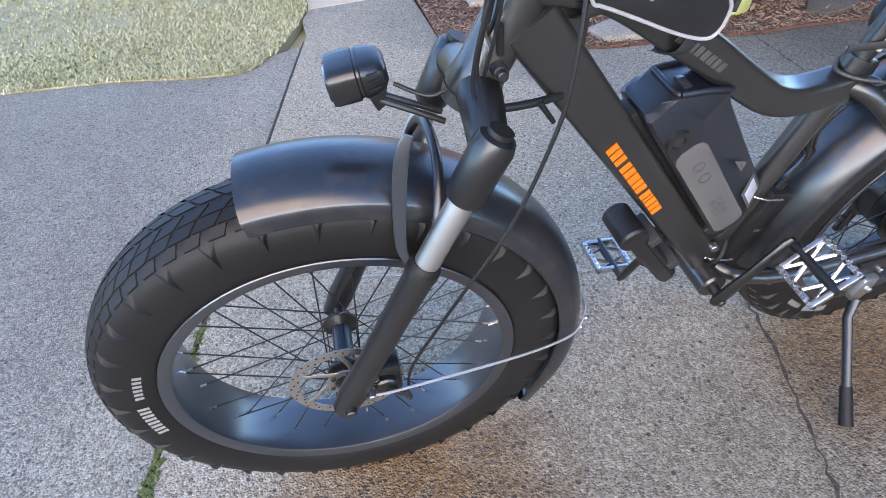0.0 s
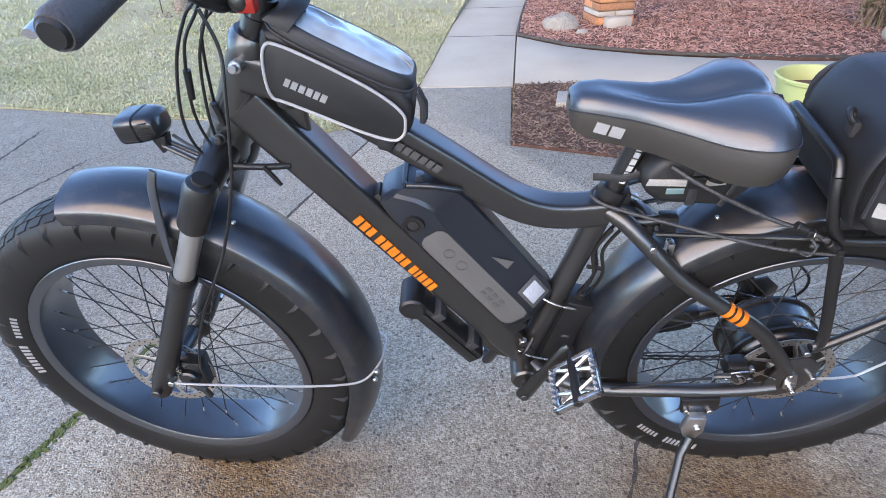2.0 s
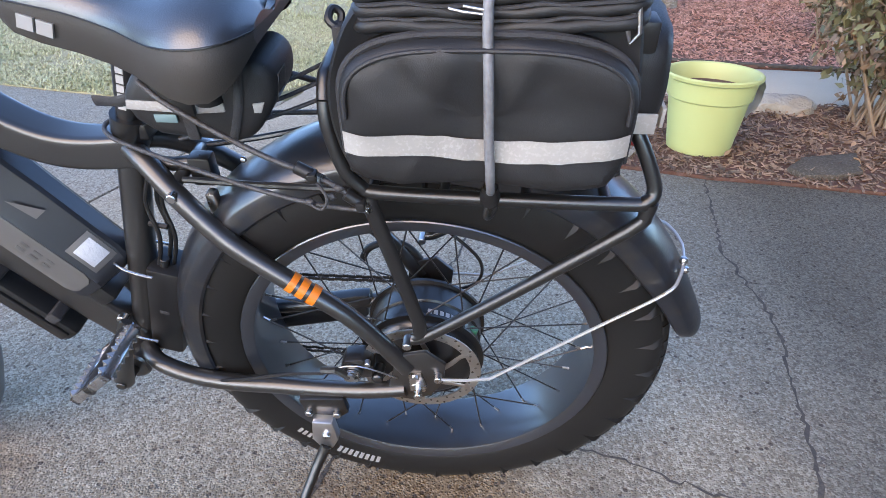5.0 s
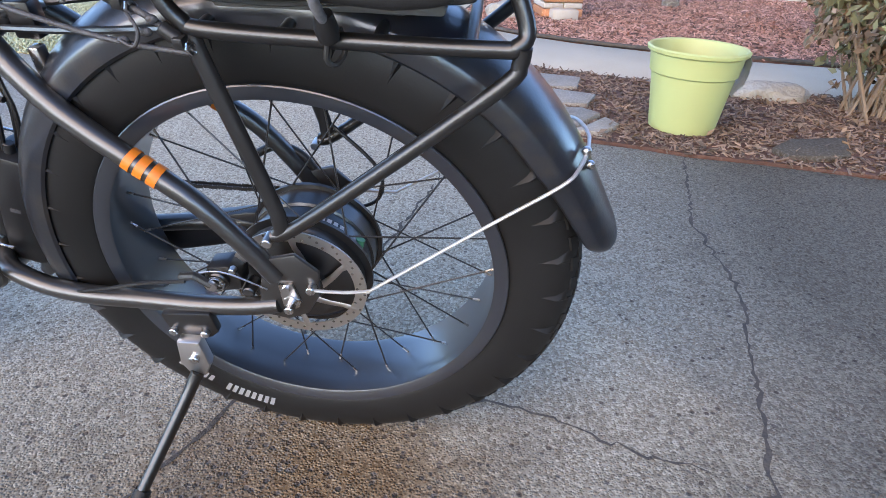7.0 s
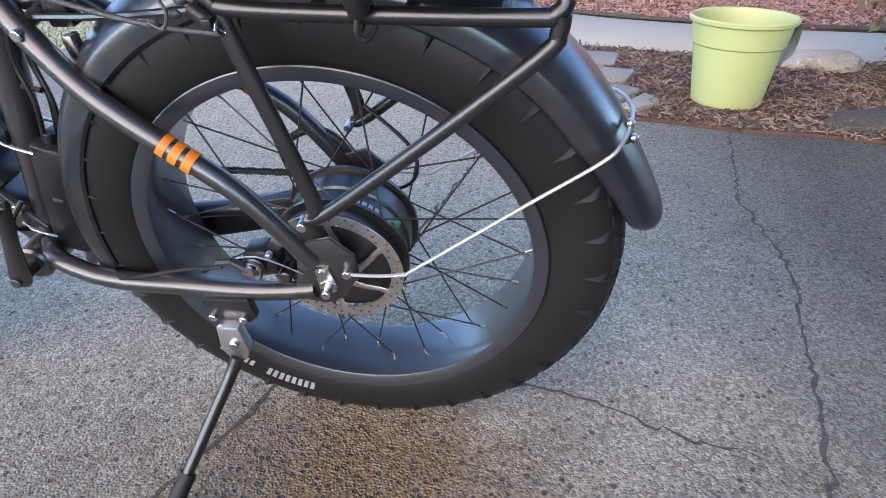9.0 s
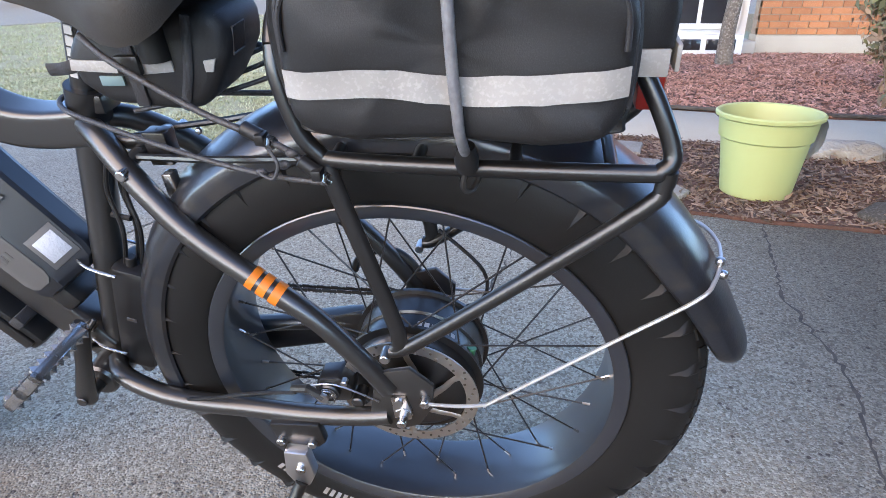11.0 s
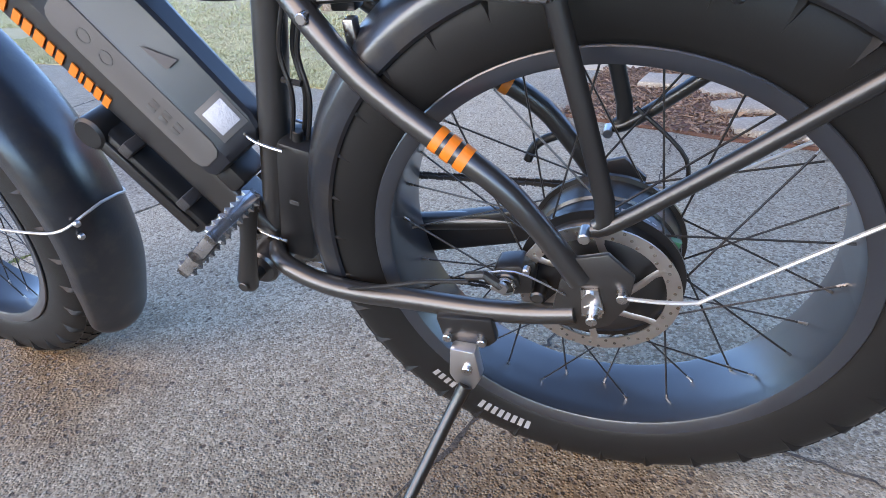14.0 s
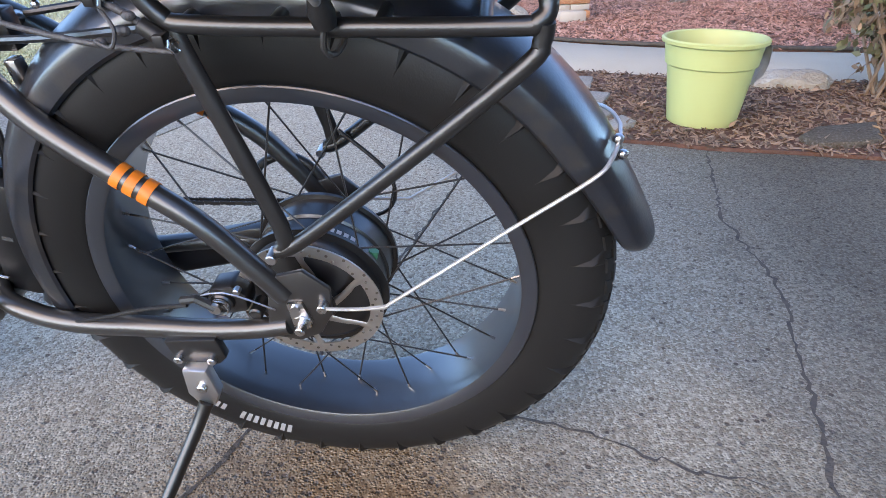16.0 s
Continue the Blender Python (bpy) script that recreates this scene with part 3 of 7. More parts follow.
tagged(part("trim", b, JOINT), "black plastic bed edging along the front walk", "edging", kind="structure")

# planting beds
BED1 = [(x, y + 0.004) for x, y in BED_EDGE[:-1]] + [(4.4, 1.17), (4.4, 2.41), (2.4, 2.54), (1.74, 2.62), (1.03, 2.71), (0.5, 2.85), (0.1, 3.01), (-0.31, 2.99)]
BED2 = [(-0.19, 4.54), (0.12, 4.16), (0.32, 4.0), (0.72, 3.79), (1.2, 3.64), (1.7, 3.51), (2.4, 3.45), (4.4, 3.34), (7.5, 3.3), (7.5, 8.4), (0.37, 8.4), (0.08, 6.74), (-0.09, 5.54)]
slab("ground", BED1, 0.012, -0.1, MULCH_BED, "dark mulched planting bed beside the drive", "planting bed")
slab("ground", BED2, 0.02, -0.1, MULCH_BED, "red-mulched planting bed before the house", "planting bed")


def inside(x, y, poly):
    hit = False
    for i in range(len(poly)):
        (x0, y0), (x1, y1) = poly[i - 1], poly[i]
        if (y0 > y) != (y1 > y) and x < x0 + (y - y0) / (y1 - y0) * (x1 - x0):
            hit = not hit
    return hit


def chips(poly, box, count, z, size, seed):
    r = random.Random(seed)
    vs, fs = [], []
    x0, y0, x1, y1 = box
    while count:
        x, y = x0 + (x1 - x0) * r.random(), y0 + (y1 - y0) * r.random()
        count -= 1
        if not inside(x, y, poly):
            continue
        m = pose(x, y, z + r.random() * 0.012, r.gauss(0, 22), r.gauss(0, 22), r.random() * 360)
        a, c, h = size * (0.4 + 0.9 * r.random()), size * (0.10 + 0.22 * r.random()), 0.002 + 0.003 * r.random()
        k = len(vs)
        vs += [m @ Vector(p) for p in ((-a, -c, 0), (a, -c * 0.6, 0), (a * 0.9, c, 0), (-a * 0.8, c * 0.8, 0), (-a * 0.9, -c * 0.8, h), (a * 0.9, -c * 0.5, h), (a * 0.8, c * 0.8, h), (-a * 0.7, c * 0.6, h))]
        fs += [tuple(k + i for i in q) for q in ((4, 5, 6, 7), (0, 1, 5, 4), (1, 2, 6, 5), (2, 3, 7, 6), (3, 0, 4, 7))]
    b = Build()
    b.v, b.f = [tuple(p) for p in vs], fs
    return b


def stuff(name, b, mat, label, category):
    me = bpy.data.meshes.new(name)
    me.from_pydata(b.v, [], b.f)
    me.materials.append(mat)
    return tagged(new(name, me), label, category, kind="stuff")


stuff("mulch_chips", chips(BED1, (-0.4, 1.2, 3.0, 3.0), 17000, 0.010, 0.019, 11), MULCH_DARK, "dark brown wet bark mulch with fallen leaves", "mulch")
stuff("mulch_chips", chips(BED2, (-0.2, 3.3, 4.8, 7.6), 34000, 0.018, 0.026, 12), MULCH_RED, "faded red bark mulch chips", "mulch")
r0 = random.Random(9)
leafy = Build()
for i in range(420):
    x, y = -0.3 + 3.0 * r0.random(), 1.15 + 1.3 * r0.random()
    if not inside(x, y, BED1) or r0.random() > 0.25 + 0.75 * (abs(x - 1.6) < 0.7):
        continue
    m = pose(x, y, 0.028 + 0.01 * r0.random(), r0.gauss(0, 25), r0.gauss(0, 25), 360 * r0.random())
    s = 0.012 + 0.016 * r0.random()
    leafy.add([m @ Vector(p) for p in ((-s, 0, 0), (-0.2 * s, -0.5 * s, 0.003), (s, 0, 0.002), (-0.2 * s, 0.5 * s, 0.004))], [(0, 1, 2, 3)])
stuff("fallen_leaves", leafy, LEAF_DRY, "dry tan leaves fallen on the bed", "leaves")

# flagstones laid in the bed
FLAGS = [[(0.14, 2.54), (0.44, 2.64), (0.66, 2.60), (0.62, 2.38), (0.24, 2.33)], [(0.23, 2.15), (0.48, 2.30), (0.70, 2.24), (0.64, 2.05), (0.25, 2.01)],
         [(0.29, 1.86), (0.60, 1.98), (0.68, 1.90), (0.57, 1.72), (0.50, 1.66), (0.30, 1.71)], [(0.70, 1.88), (0.75, 1.78), (0.66, 1.65), (0.52, 1.66), (0.59, 1.72)],
         [(1.31, 1.60), (1.42, 1.72), (1.68, 1.80), (1.60, 1.58), (1.50, 1.53), (1.34, 1.51)], [(-0.10, 2.50), (0.10, 2.46), (0.16, 2.68), (-0.06, 2.74)]]
for i, plan in enumerate(FLAGS):
    dark = min(x for x, y in plan) > 1.2 and max(y for x, y in plan) < 1.9
    ob = slab("flagstone", plan, 0.034 + 0.004 * (i % 3), 0.0, FLAG_DARK if dark else FLAG, "dark grey-brown flagstone at the edge of the drive" if dark else "irregular grey flagstone set in dark mulch", "stone", kind="", bevel=0.012)
    ob["group"] = "flagstones in the bed"


def boulder(name, c, size, seed, mat, label):
    bm = bmesh.new()
    bmesh.ops.create_icosphere(bm, subdivisions=3, radius=1.0)
    for v in bm.verts:
        k = 1 + 0.28 * noise.noise(v.co * 1.4 + Vector((seed, 0, 0))) + 0.10 * noise.noise(v.co * 4 + Vector((0, seed, 0)))
        v.co = Vector((v.co.x * size[0] * k, v.co.y * size[1] * k, max(v.co.z * size[2] * k, -size[2] * 0.35)))
    me = bpy.data.meshes.new(name)
    bm.to_mesh(me)
    bm.free()
    smooth(me, 25)
    me.materials.append(mat)
    ob = new(name, me)
    ob.location = c
    return tagged(ob, label, "rock")


boulder("rock", (0.20, 4.72, 0.03), (0.17, 0.11, 0.12), 3, ROCK, "pale angular rock lying on red mulch")
boulder("rock", (0.35, 4.49, 0.02), (0.06, 0.045, 0.035), 8, ROCK, "small pale rock beside the brick pillar")
boulder("rock", (1.62, 2.50, 0.03), (0.20, 0.11, 0.06), 5, ROCK, "flat pale rock at the foot of the shrub")
boulder("rock", (2.75, 4.0, 0.05), (0.16, 0.13, 0.13), 6, ROCK, "grey rock in the mulch bed")

# lawn
LAWN = [(x, y + 0.006) for x, y in EDGE[:-1]] + [(-0.956, 2.99), (-0.906, 3.56), (-0.816, 4.80), (-0.80, 5.0), (-9.6, 5.0)]
slab("ground", LAWN, 0.006, -0.2, SOIL, "short dry winter lawn with worn patches", "lawn")
LAWN_FAR = [(-45, 5.0), (-0.80, 5.0), (-0.646, 6.54), (-0.416, 8.5), (0.4, 8.51), (1.0, 11.4), (-45, 11.4)]
slab("ground", LAWN_FAR, 0.006, -0.2, SOIL, "dry lawn climbing to the street", "lawn", slope=True)


def blades(count, x0, x1, y0, y1, h, seed, poly):
    r = random.Random(seed)
    vs, fs = [], []
    for _ in range(count):
        x, y = x0 + (x1 - x0) * r.random(), y0 + (y1 - y0) * r.random() ** 1.5
        if not inside(x, y, poly):
            continue
        thin = 0.35 + 0.65 * (noise.noise(Vector((x * 1.3, y * 1.3, 3.0))) > -0.15)
        if r.random() > thin:
            continue
        for _ in range(4):
            a, hh, w = 6.2832 * r.random(), h * (0.4 + 0.9 * r.random()), 0.0022 + 0.0022 * r.random()
            bx, by = x + r.gauss(0, 0.012), y + r.gauss(0, 0.012)
            lx, ly = math.cos(a) * hh * 0.9, math.sin(a) * hh * 0.9
            k = len(vs)
            z0 = rise(by)
            vs += [(bx - math.sin(a) * w, by + math.cos(a) * w, z0 + 0.003), (bx + math.sin(a) * w, by - math.cos(a) * w, z0 + 0.003),
                   (bx + lx * 0.5 + math.sin(a) * w * 0.7, by + ly * 0.5 - math.cos(a) * w * 0.7, z0 + hh * 0.6), (bx + lx * 0.5 - math.sin(a) * w * 0.7, by + ly * 0.5 + math.cos(a) * w * 0.7, z0 + hh * 0.6), (bx + lx, by + ly, z0 + hh * 0.75)]
            fs += [(k, k + 1, k + 2, k + 3), (k + 3, k + 2, k + 4)]
    b = Build()
    b.v, b.f = vs, fs
    return b


stuff("grass", blades(56000, -6.5, -0.5, 2.15, 5.0, 0.026, 21, LAWN), BLADE, "short dry yellow-green grass", "grass")
stuff("grass", blades(42000, -16, 1.0, 5.0, 11.4, 0.042, 22, LAWN_FAR), BLADE, "short dry lawn further from the drive", "grass")


# ---- house front ----
def brick_course(x0, x1, y, z0, courses, bl=0.2, bh=0.062, joint=0.011, seed=1, axis="x"):
    r = random.Random(seed)
    b = Build()
    for c in range(courses):
        z = z0 + c * (bh + joint)
        x = x0 - (bl / 2 if c % 2 else 0)
        while x < x1:
            a, e = max(x, x0), min(x + bl, x1)
            if e - a > 0.03:
                off = r.gauss(0, 0.0015)
                b.box((a, y + off, z), (e, y + 0.09, z + bh))
            x += bl + joint
    return b


HOUSE_Y = 7.15
house = thing("wall_north", "orange brick house front with a concrete foundation", "wall", kind="structure")
part("wall", Build().box((2.47, HOUSE_Y + 0.012, 0.22), (8.5, HOUSE_Y + 0.25, 3.2)), MORTAR, house)
part("foundation", Build().box((2.45, HOUSE_Y - 0.03, -0.1), (8.5, HOUSE_Y + 0.25, 0.22), 0.008), WALK, house, "pale concrete foundation strip")
tagged(part("brickwork", brick_course(2.47, 8.4, HOUSE_Y, 0.23, 38, seed=3), BRICK_WALL, house, "orange running-bond bricks"), kind="stuff")
porch = thing("wall_entry", "recessed entry wall with dark glass and white trim", "wall", kind="structure")
part("wall", Build().box((0.9, HOUSE_Y + 0.5, -0.1), (2.47, HOUSE_Y + 0.7, 3.2)), WHITE, porch)
part("step", Build().box((1.0, HOUSE_Y - 0.12, -0.1), (2.44, HOUSE_Y + 0.5, 0.16), 0.01), STONE, porch, "pale stone step before the entry")
win = thing("window_1", "white-framed basement window with dark panes", "window", kind="structure", m=pose(1.86, HOUSE_Y - 0.20, 0.10))
part("window_frame", Build().box((-0.42, 0, -0.10), (0.42, 0.06, 0.14), 0.01), WHITE, win)
for x in (-0.36, 0.02):
    part("pane", Build().box((x, -0.006, -0.03), (x + 0.32, 0.01, 0.09), 0.004), DARKGLASS, win)
win2 = thing("window_2", "tall dark entry window in white trim", "window", kind="structure", m=pose(1.9, HOUSE_Y + 0.48, 1.0))
part("window_frame", Build().box((-0.5, -0.04, -0.75), (0.48, 0.02, 1.3), 0.012), WHITE, win2)
for x in (-0.44, 0.02):
    for z in (-0.68, 0.0, 0.66):
        part("pane", Build().box((x, -0.05, z), (x + 0.41, -0.03, z + 0.60), 0.004), DARKGLASS, win2)

# plain garage wall and eaves, out of view, added to shade the drive's right side

slab("wall_east", [(2.95, -4.05), (3.2, -4.05), (3.2, 0.85), (2.95, 0.85)], 4.2, -0.1, SIDING, "plain dark brown garage wall out of view, shading the end of the drive", "wall")
slab("trim", [(2.25, -4.05), (2.95, -4.05), (2.95, 0.85), (2.25, 0.85)], 2.95, 2.82, SIDING, "dark eaves board out of view, added over the garage wall", "eaves")


# the small brick pillar standing in the bed
pillar = thing("brick_pillar", "short pillar of thin orange bricks with pale stone courses", "pillar", m=pose(0.66, 4.98, 0.0, 0, 0, 14) @ Matrix.Diagonal((1.0, 1.0, 0.92, 1)))
part("core", Build().box((-0.145, -0.145, 0.0), (0.145, 0.145, 1.85)), MORTAR, pillar)
part("foot_stone", Build().box((-0.13, -0.30, 0.0), (0.10, -0.185, 0.115), 0.016), STONE, pillar, "pale stone block at the foot")
r1 = random.Random(5)
z = 0.035
course = 0
while z < 1.85:
    stone = course % 3 == 1
    h = 0.055 if stone else 0.072
    for sx, sy, turn in ((0, -1, 0), (1, 0, 90), (0, 1, 180), (-1, 0, 270)):
        n = 2 if (course + turn // 90) % 2 else 1
        for k in range(n):
            L = 0.34 / n
            b = Build().box((-0.17 + k * L + 0.003, -0.17 + r1.gauss(0, 0.006), z), (-0.17 + (k + 1) * L - 0.003, -0.10, z + h - 0.008), 0.006, m=pose(0, 0, 0, 0, 0, turn))
            part("stone" if stone else "brick", b, STONE if stone else BRICK, pillar)
    z += h
    course += 1

# slim tree between the pillar and the house
def trunk_part(b, base, top, r0_, r1_, seed, segs=10):
    r = random.Random(seed)
    n = 9
    pts, rs = [], []
    for i in range(n):
        t = i / (n - 1)
        pts.append((base[0] + (top[0] - base[0]) * t + r.gauss(0, 0.012) * (i > 0), base[1] + (top[1] - base[1]) * t + r.gauss(0, 0.012) * (i > 0), base[2] + (top[2] - base[2]) * t))
        rs.append(r0_ * (1.25 if i == 0 else 1) * (1 - t) + r1_ * t)
    return b.tube(pts, rs, segs, smooth=3)


def bare_tree(loc, height, radius, seed, label):
    tr = thing("tree", label, "tree", m=pose(*loc))
    part("trunk", trunk_part(Build(), (0, 0, -0.05), (0.05, 0.03, height), radius, radius * 0.6, seed, 14), BARK, tr)
    r = random.Random(seed)
    limbs = Build()
    for k in range(16):
        a, z0 = r.random() * 6.28, height * (0.72 + 0.28 * r.random())
        ln = 0.5 + 0.8 * r.random()
        p = [Vector((0.04, 0.02, z0)), Vector((math.cos(a) * ln * 0.5, math.sin(a) * ln * 0.5, z0 + 0.35 * ln)), Vector((math.cos(a) * ln, math.sin(a) * ln, z0 + 0.9 * ln))]
        limbs.tube(p, [radius * 0.4, radius * 0.25, 0.008], 6, smooth=3)
        for _ in range(5):
            q = p[1].lerp(p[2], r.random())
            limbs.tube([q, q + Vector((r.gauss(0, 0.2), r.gauss(0, 0.2), 0.25 + 0.2 * r.random()))], [0.010, 0.003], 4)
    tagged(part("branch_mass", limbs, BARK, tr), kind="stuff")
    return tr


bare_tree((1.88, 6.05, 0.0), 3.0, 0.075, 31, "slim bare tree trunk rising from red mulch")
bare_tree((-3.86, 6.1, 0.0), 3.2, 0.085, 32, "young lawn tree with grey-brown bark")
ring = Build()
rr_ = random.Random(3)
for i in range(700):
    a, d = rr_.random() * 6.283, 0.5 * math.sqrt(rr_.random())
    m = pose(-3.86 + math.cos(a) * d * 1.3, 6.05 + math.sin(a) * d * 0.7, 0.02 + 0.012 * rr_.random(), rr_.gauss(0, 25), rr_.gauss(0, 25), 360 * rr_.random())
    s = 0.018 + 0.02 * rr_.random()
    ring.add([m @ Vector(p) for p in ((-s, -s * 0.3, 0), (s, -s * 0.3, 0), (s, s * 0.3, 0.003), (-s, s * 0.3, 0.003))], [(0, 1, 2, 3)])
stuff("bark_litter", ring, LEAF_DRY, "bare earth and leaf litter round the lawn tree", "litter")
tag_sign = thing("plant_marker", "small dark marker hanging on the lawn tree", "marker", m=pose(-4.02, 5.95, 0.0))
part("plate", Build().prism([(-0.05, 0.48), (0.03, 0.48), (-0.01, 0.36)], -0.01, 0.01, 0.003), PLASTIC, tag_sign)
part("stake", Build().cyl((-0.01, 0, 0), (-0.01, 0, 0.4), 0.006, 8), DARKSTEEL, tag_sign)


# ---- the lime flower pot ----
pot = thing("flower_pot", "lime-green plastic flower pot standing on dark mulch", "flower pot", m=pose(1.02, 1.855, 0.012) @ Matrix.Diagonal((1.17, 1.17, 1.03, 1)))
part("body", Build().lathe([(0.0, 0.0), (0.108, 0.0), (0.116, 0.006), (0.142, 0.225), (0.150, 0.232), (0.158, 0.305), (0.170, 0.312), (0.172, 0.324), (0.166, 0.330), (0.158, 0.326), (0.150, 0.300), (0.140, 0.255), (0.0, 0.250)], segs=56), POT, pot)
wrap = []
for i in range(9):
    u = i / 8
    wrap.append([Vector((0.166 - 0.034 * u + 0.020 * math.sin(3.1 * u) + 0.012 * noise.noise(Vector((u * 5, v * 4, 3.0))), -0.050 + 0.100 * v - 0.030 * u * v, 0.305 - 0.150 * u + 0.010 * noise.noise(Vector((v * 6, u * 4, 8.0))))) for v in [k / 7 for k in range(8)]])
wrap_mesh = Build().loft(wrap, close=False)
wrap_mesh.loft([[p + Vector((0.0012, 0, 0)) for p in ring] for ring in wrap], close=False)
part("wrap", wrap_mesh, STICKER, pot, "crumpled torn plastic wrap")
soil = Build()
soil.lathe([(0.0, 0.268), (0.07, 0.272), (0.143, 0.262)], segs=28)
part("soil", soil, MULCH_BED, pot, "dark potting soil")


# ---- shrub ----
def shrub(loc, seed, label, spread=0.55, height=1.05, stems=26):
    sh = thing("shrub", label, "shrub", m=pose(*loc))
    r = random.Random(seed)
    wood, green, dry = Build(), Build(), Build()
    for s in range(stems):
        a, out = r.random() * 6.283, spread * (0.25 + 0.75 * r.random())
        h = height * (0.6 + 0.45 * r.random())
        base = Vector((r.gauss(0, 0.06), r.gauss(0, 0.06), -0.02))
        tip = Vector((math.cos(a) * out, math.sin(a) * out, h))
        mid = base.lerp(tip, 0.5) + Vector((r.gauss(0, 0.05), r.gauss(0, 0.05), 0.08))
        wood.tube([base, mid, tip], [0.009, 0.006, 0.002], 5, smooth=4)
        for k in range(20):
            t = 0.25 + 0.75 * r.random()
            q = base.lerp(mid, t * 2) if t < 0.5 else mid.lerp(tip, t * 2 - 1)
            d = Vector((r.gauss(0, 1), r.gauss(0, 1), r.gauss(0.2, 0.7))).normalized() * (0.07 + 0.16 * r.random())
            wood.tube([q, q + d * 0.5 + Vector((0, 0, 0.01)), q + d], [0.0035, 0.0025, 0.0012], 4)
            dest = dry if r.random() < (0.55 if q.z < 0.45 * height else 0.42) else green
            for _ in range(11 if q.z > 0.2 else 5):
                c = q + d * (0.2 + 0.9 * r.random()) + Vector((r.gauss(0, 0.02), r.gauss(0, 0.02), r.gauss(0, 0.02)))
                m = Matrix.Translation(c) @ Euler((r.random() * 6.28, r.random() * 6.28, r.random() * 6.28)).to_matrix().to_4x4()
                w = 0.017 + 0.018 * r.random()
                dest.add([m @ Vector(p) for p in ((-w, 0, 0), (-0.2 * w, -0.45 * w, 0.1 * w), (w, 0, 0), (-0.2 * w, 0.45 * w, 0.1 * w))], [(0, 1, 2, 3)])
    tagged(part("twig_mass", wood, TWIG, sh), kind="stuff")
    tagged(part("leaves", green, LEAF, sh, "dull green winter leaves", angle=180), kind="stuff")
    tagged(part("dry_leaves", dry, LEAF_DRY, sh, "withered brown leaves", angle=180), kind="stuff")
    return sh


shrub((1.98, 2.25, 0.0), 41, "twiggy shrub with sparse dull green and brown leaves")
shrub((2.70, 2.60, 0.0), 42, "leggy shrub with dry brown foliage behind the flower pot", 0.6, 1.15, 24)
shrub((2.75, 4.45, 0.0), 43, "grey leafless shrub before the brick wall", 0.5, 0.9, 20)
white_edge = thing("edging_block", "pale concrete edging block beside the shrub", "block", m=pose(2.5, 1.80, 0.0, 0, 0, -14))
part("block", Build().box((-0.28, -0.07, 0), (0.28, 0.07, 0.09), 0.012), WALK, white_edge)


# ---- across the street ----
slab("pavement", [(-3.3, 11.4), (1.0, 11.4), (1.0, 11.52), (-3.3, 11.52)], 0.05, -0.2, WALK, "pale concrete kerb along the street", "kerb", slope=True)
slab("road", [(-80, 11.52), (60, 11.52), (60, 16.0), (-80, 16.0)], -0.02, -0.3, ASPHALT, "grey asphalt street", "street", slope=True)
slab("road", [(-26, 5.2), (-11.6, 5.2), (-11.0, 7.0), (-10.6, 7.7), (-10.3, 8.4), (-9.8, 9.15), (-8.8, 10.0), (-7.6, 10.7), (-5.6, 11.2), (-3.4, 11.44), (-3.4, 11.499), (-26, 11.499)], 0.03, -0.3, ASPHALT, "grey asphalt apron where the drive meets the street", "street", slope=True)
slab("pavement", [(-80, 16.0), (60, 16.0), (60, 16.15), (-80, 16.15)], 0.06, -0.2, WALK, "far kerb of the street", "kerb", slope=True)
slab("ground", [(-90, 16.15), (70, 16.15), (70, 17.5), (-90, 17.5)], 0.04, -0.3, SOIL, "grass bank rising from the far kerb", "bank", slope=True)
slab("ground", [(-90, 17.5), (70, 17.5), (70, 45), (-90, 45)], 0.04, -0.3, SOIL, "grass verge across the street", "verge", slope=True)
slab("ground", [(-400, 45), (400, 45), (400, 800), (-400, 800)], 2.42, 1.9, SOIL, "far level ground", "ground")


def leaf_mass(name, loc, rx, ry, h, count, leaf, mat, seed, label, category, cone=False):
    tr = thing(name, label, category, m=pose(*loc))
    r = random.Random(seed)
    b = Build()
    for _ in range(count):
        a, t = r.random() * 6.283, r.random()
        w = (1 - t) ** 0.8 if cone else math.sqrt(max(0.05, 1 - (2 * t - 0.85) ** 2))
        w *= 0.72 + 0.28 * r.random() + 0.12 * noise.noise(Vector((math.cos(a) * 2, math.sin(a) * 2, t * 4 + seed)))
        c = Vector((math.cos(a) * rx * w, math.sin(a) * ry * w, 0.05 + t * h))
        m = Matrix.Translation(c) @ Euler((r.random() * 6.28, r.random() * 6.28, r.random() * 6.28)).to_matrix().to_4x4()
        s = leaf * (0.5 + r.random())
        b.add([m @ Vector(p) for p in ((-s, 0, 0), (-0.2 * s, -0.45 * s, 0.1 * s), (s, 0, 0), (-0.2 * s, 0.45 * s, 0.1 * s))], [(0, 1, 2, 3)])
    part("trunk", Build().tube([(0, 0, -0.1), (0, 0, h * 0.8)], [0.09, 0.03], 8), BARK, tr)
    me = bpy.data.meshes.new("crown")
    me.from_pydata(b.v, [], b.f)
    me.materials.append(mat)
    ob = new("crown", me)
    ob.parent = tr
    tagged(ob, kind="stuff")
    return tr


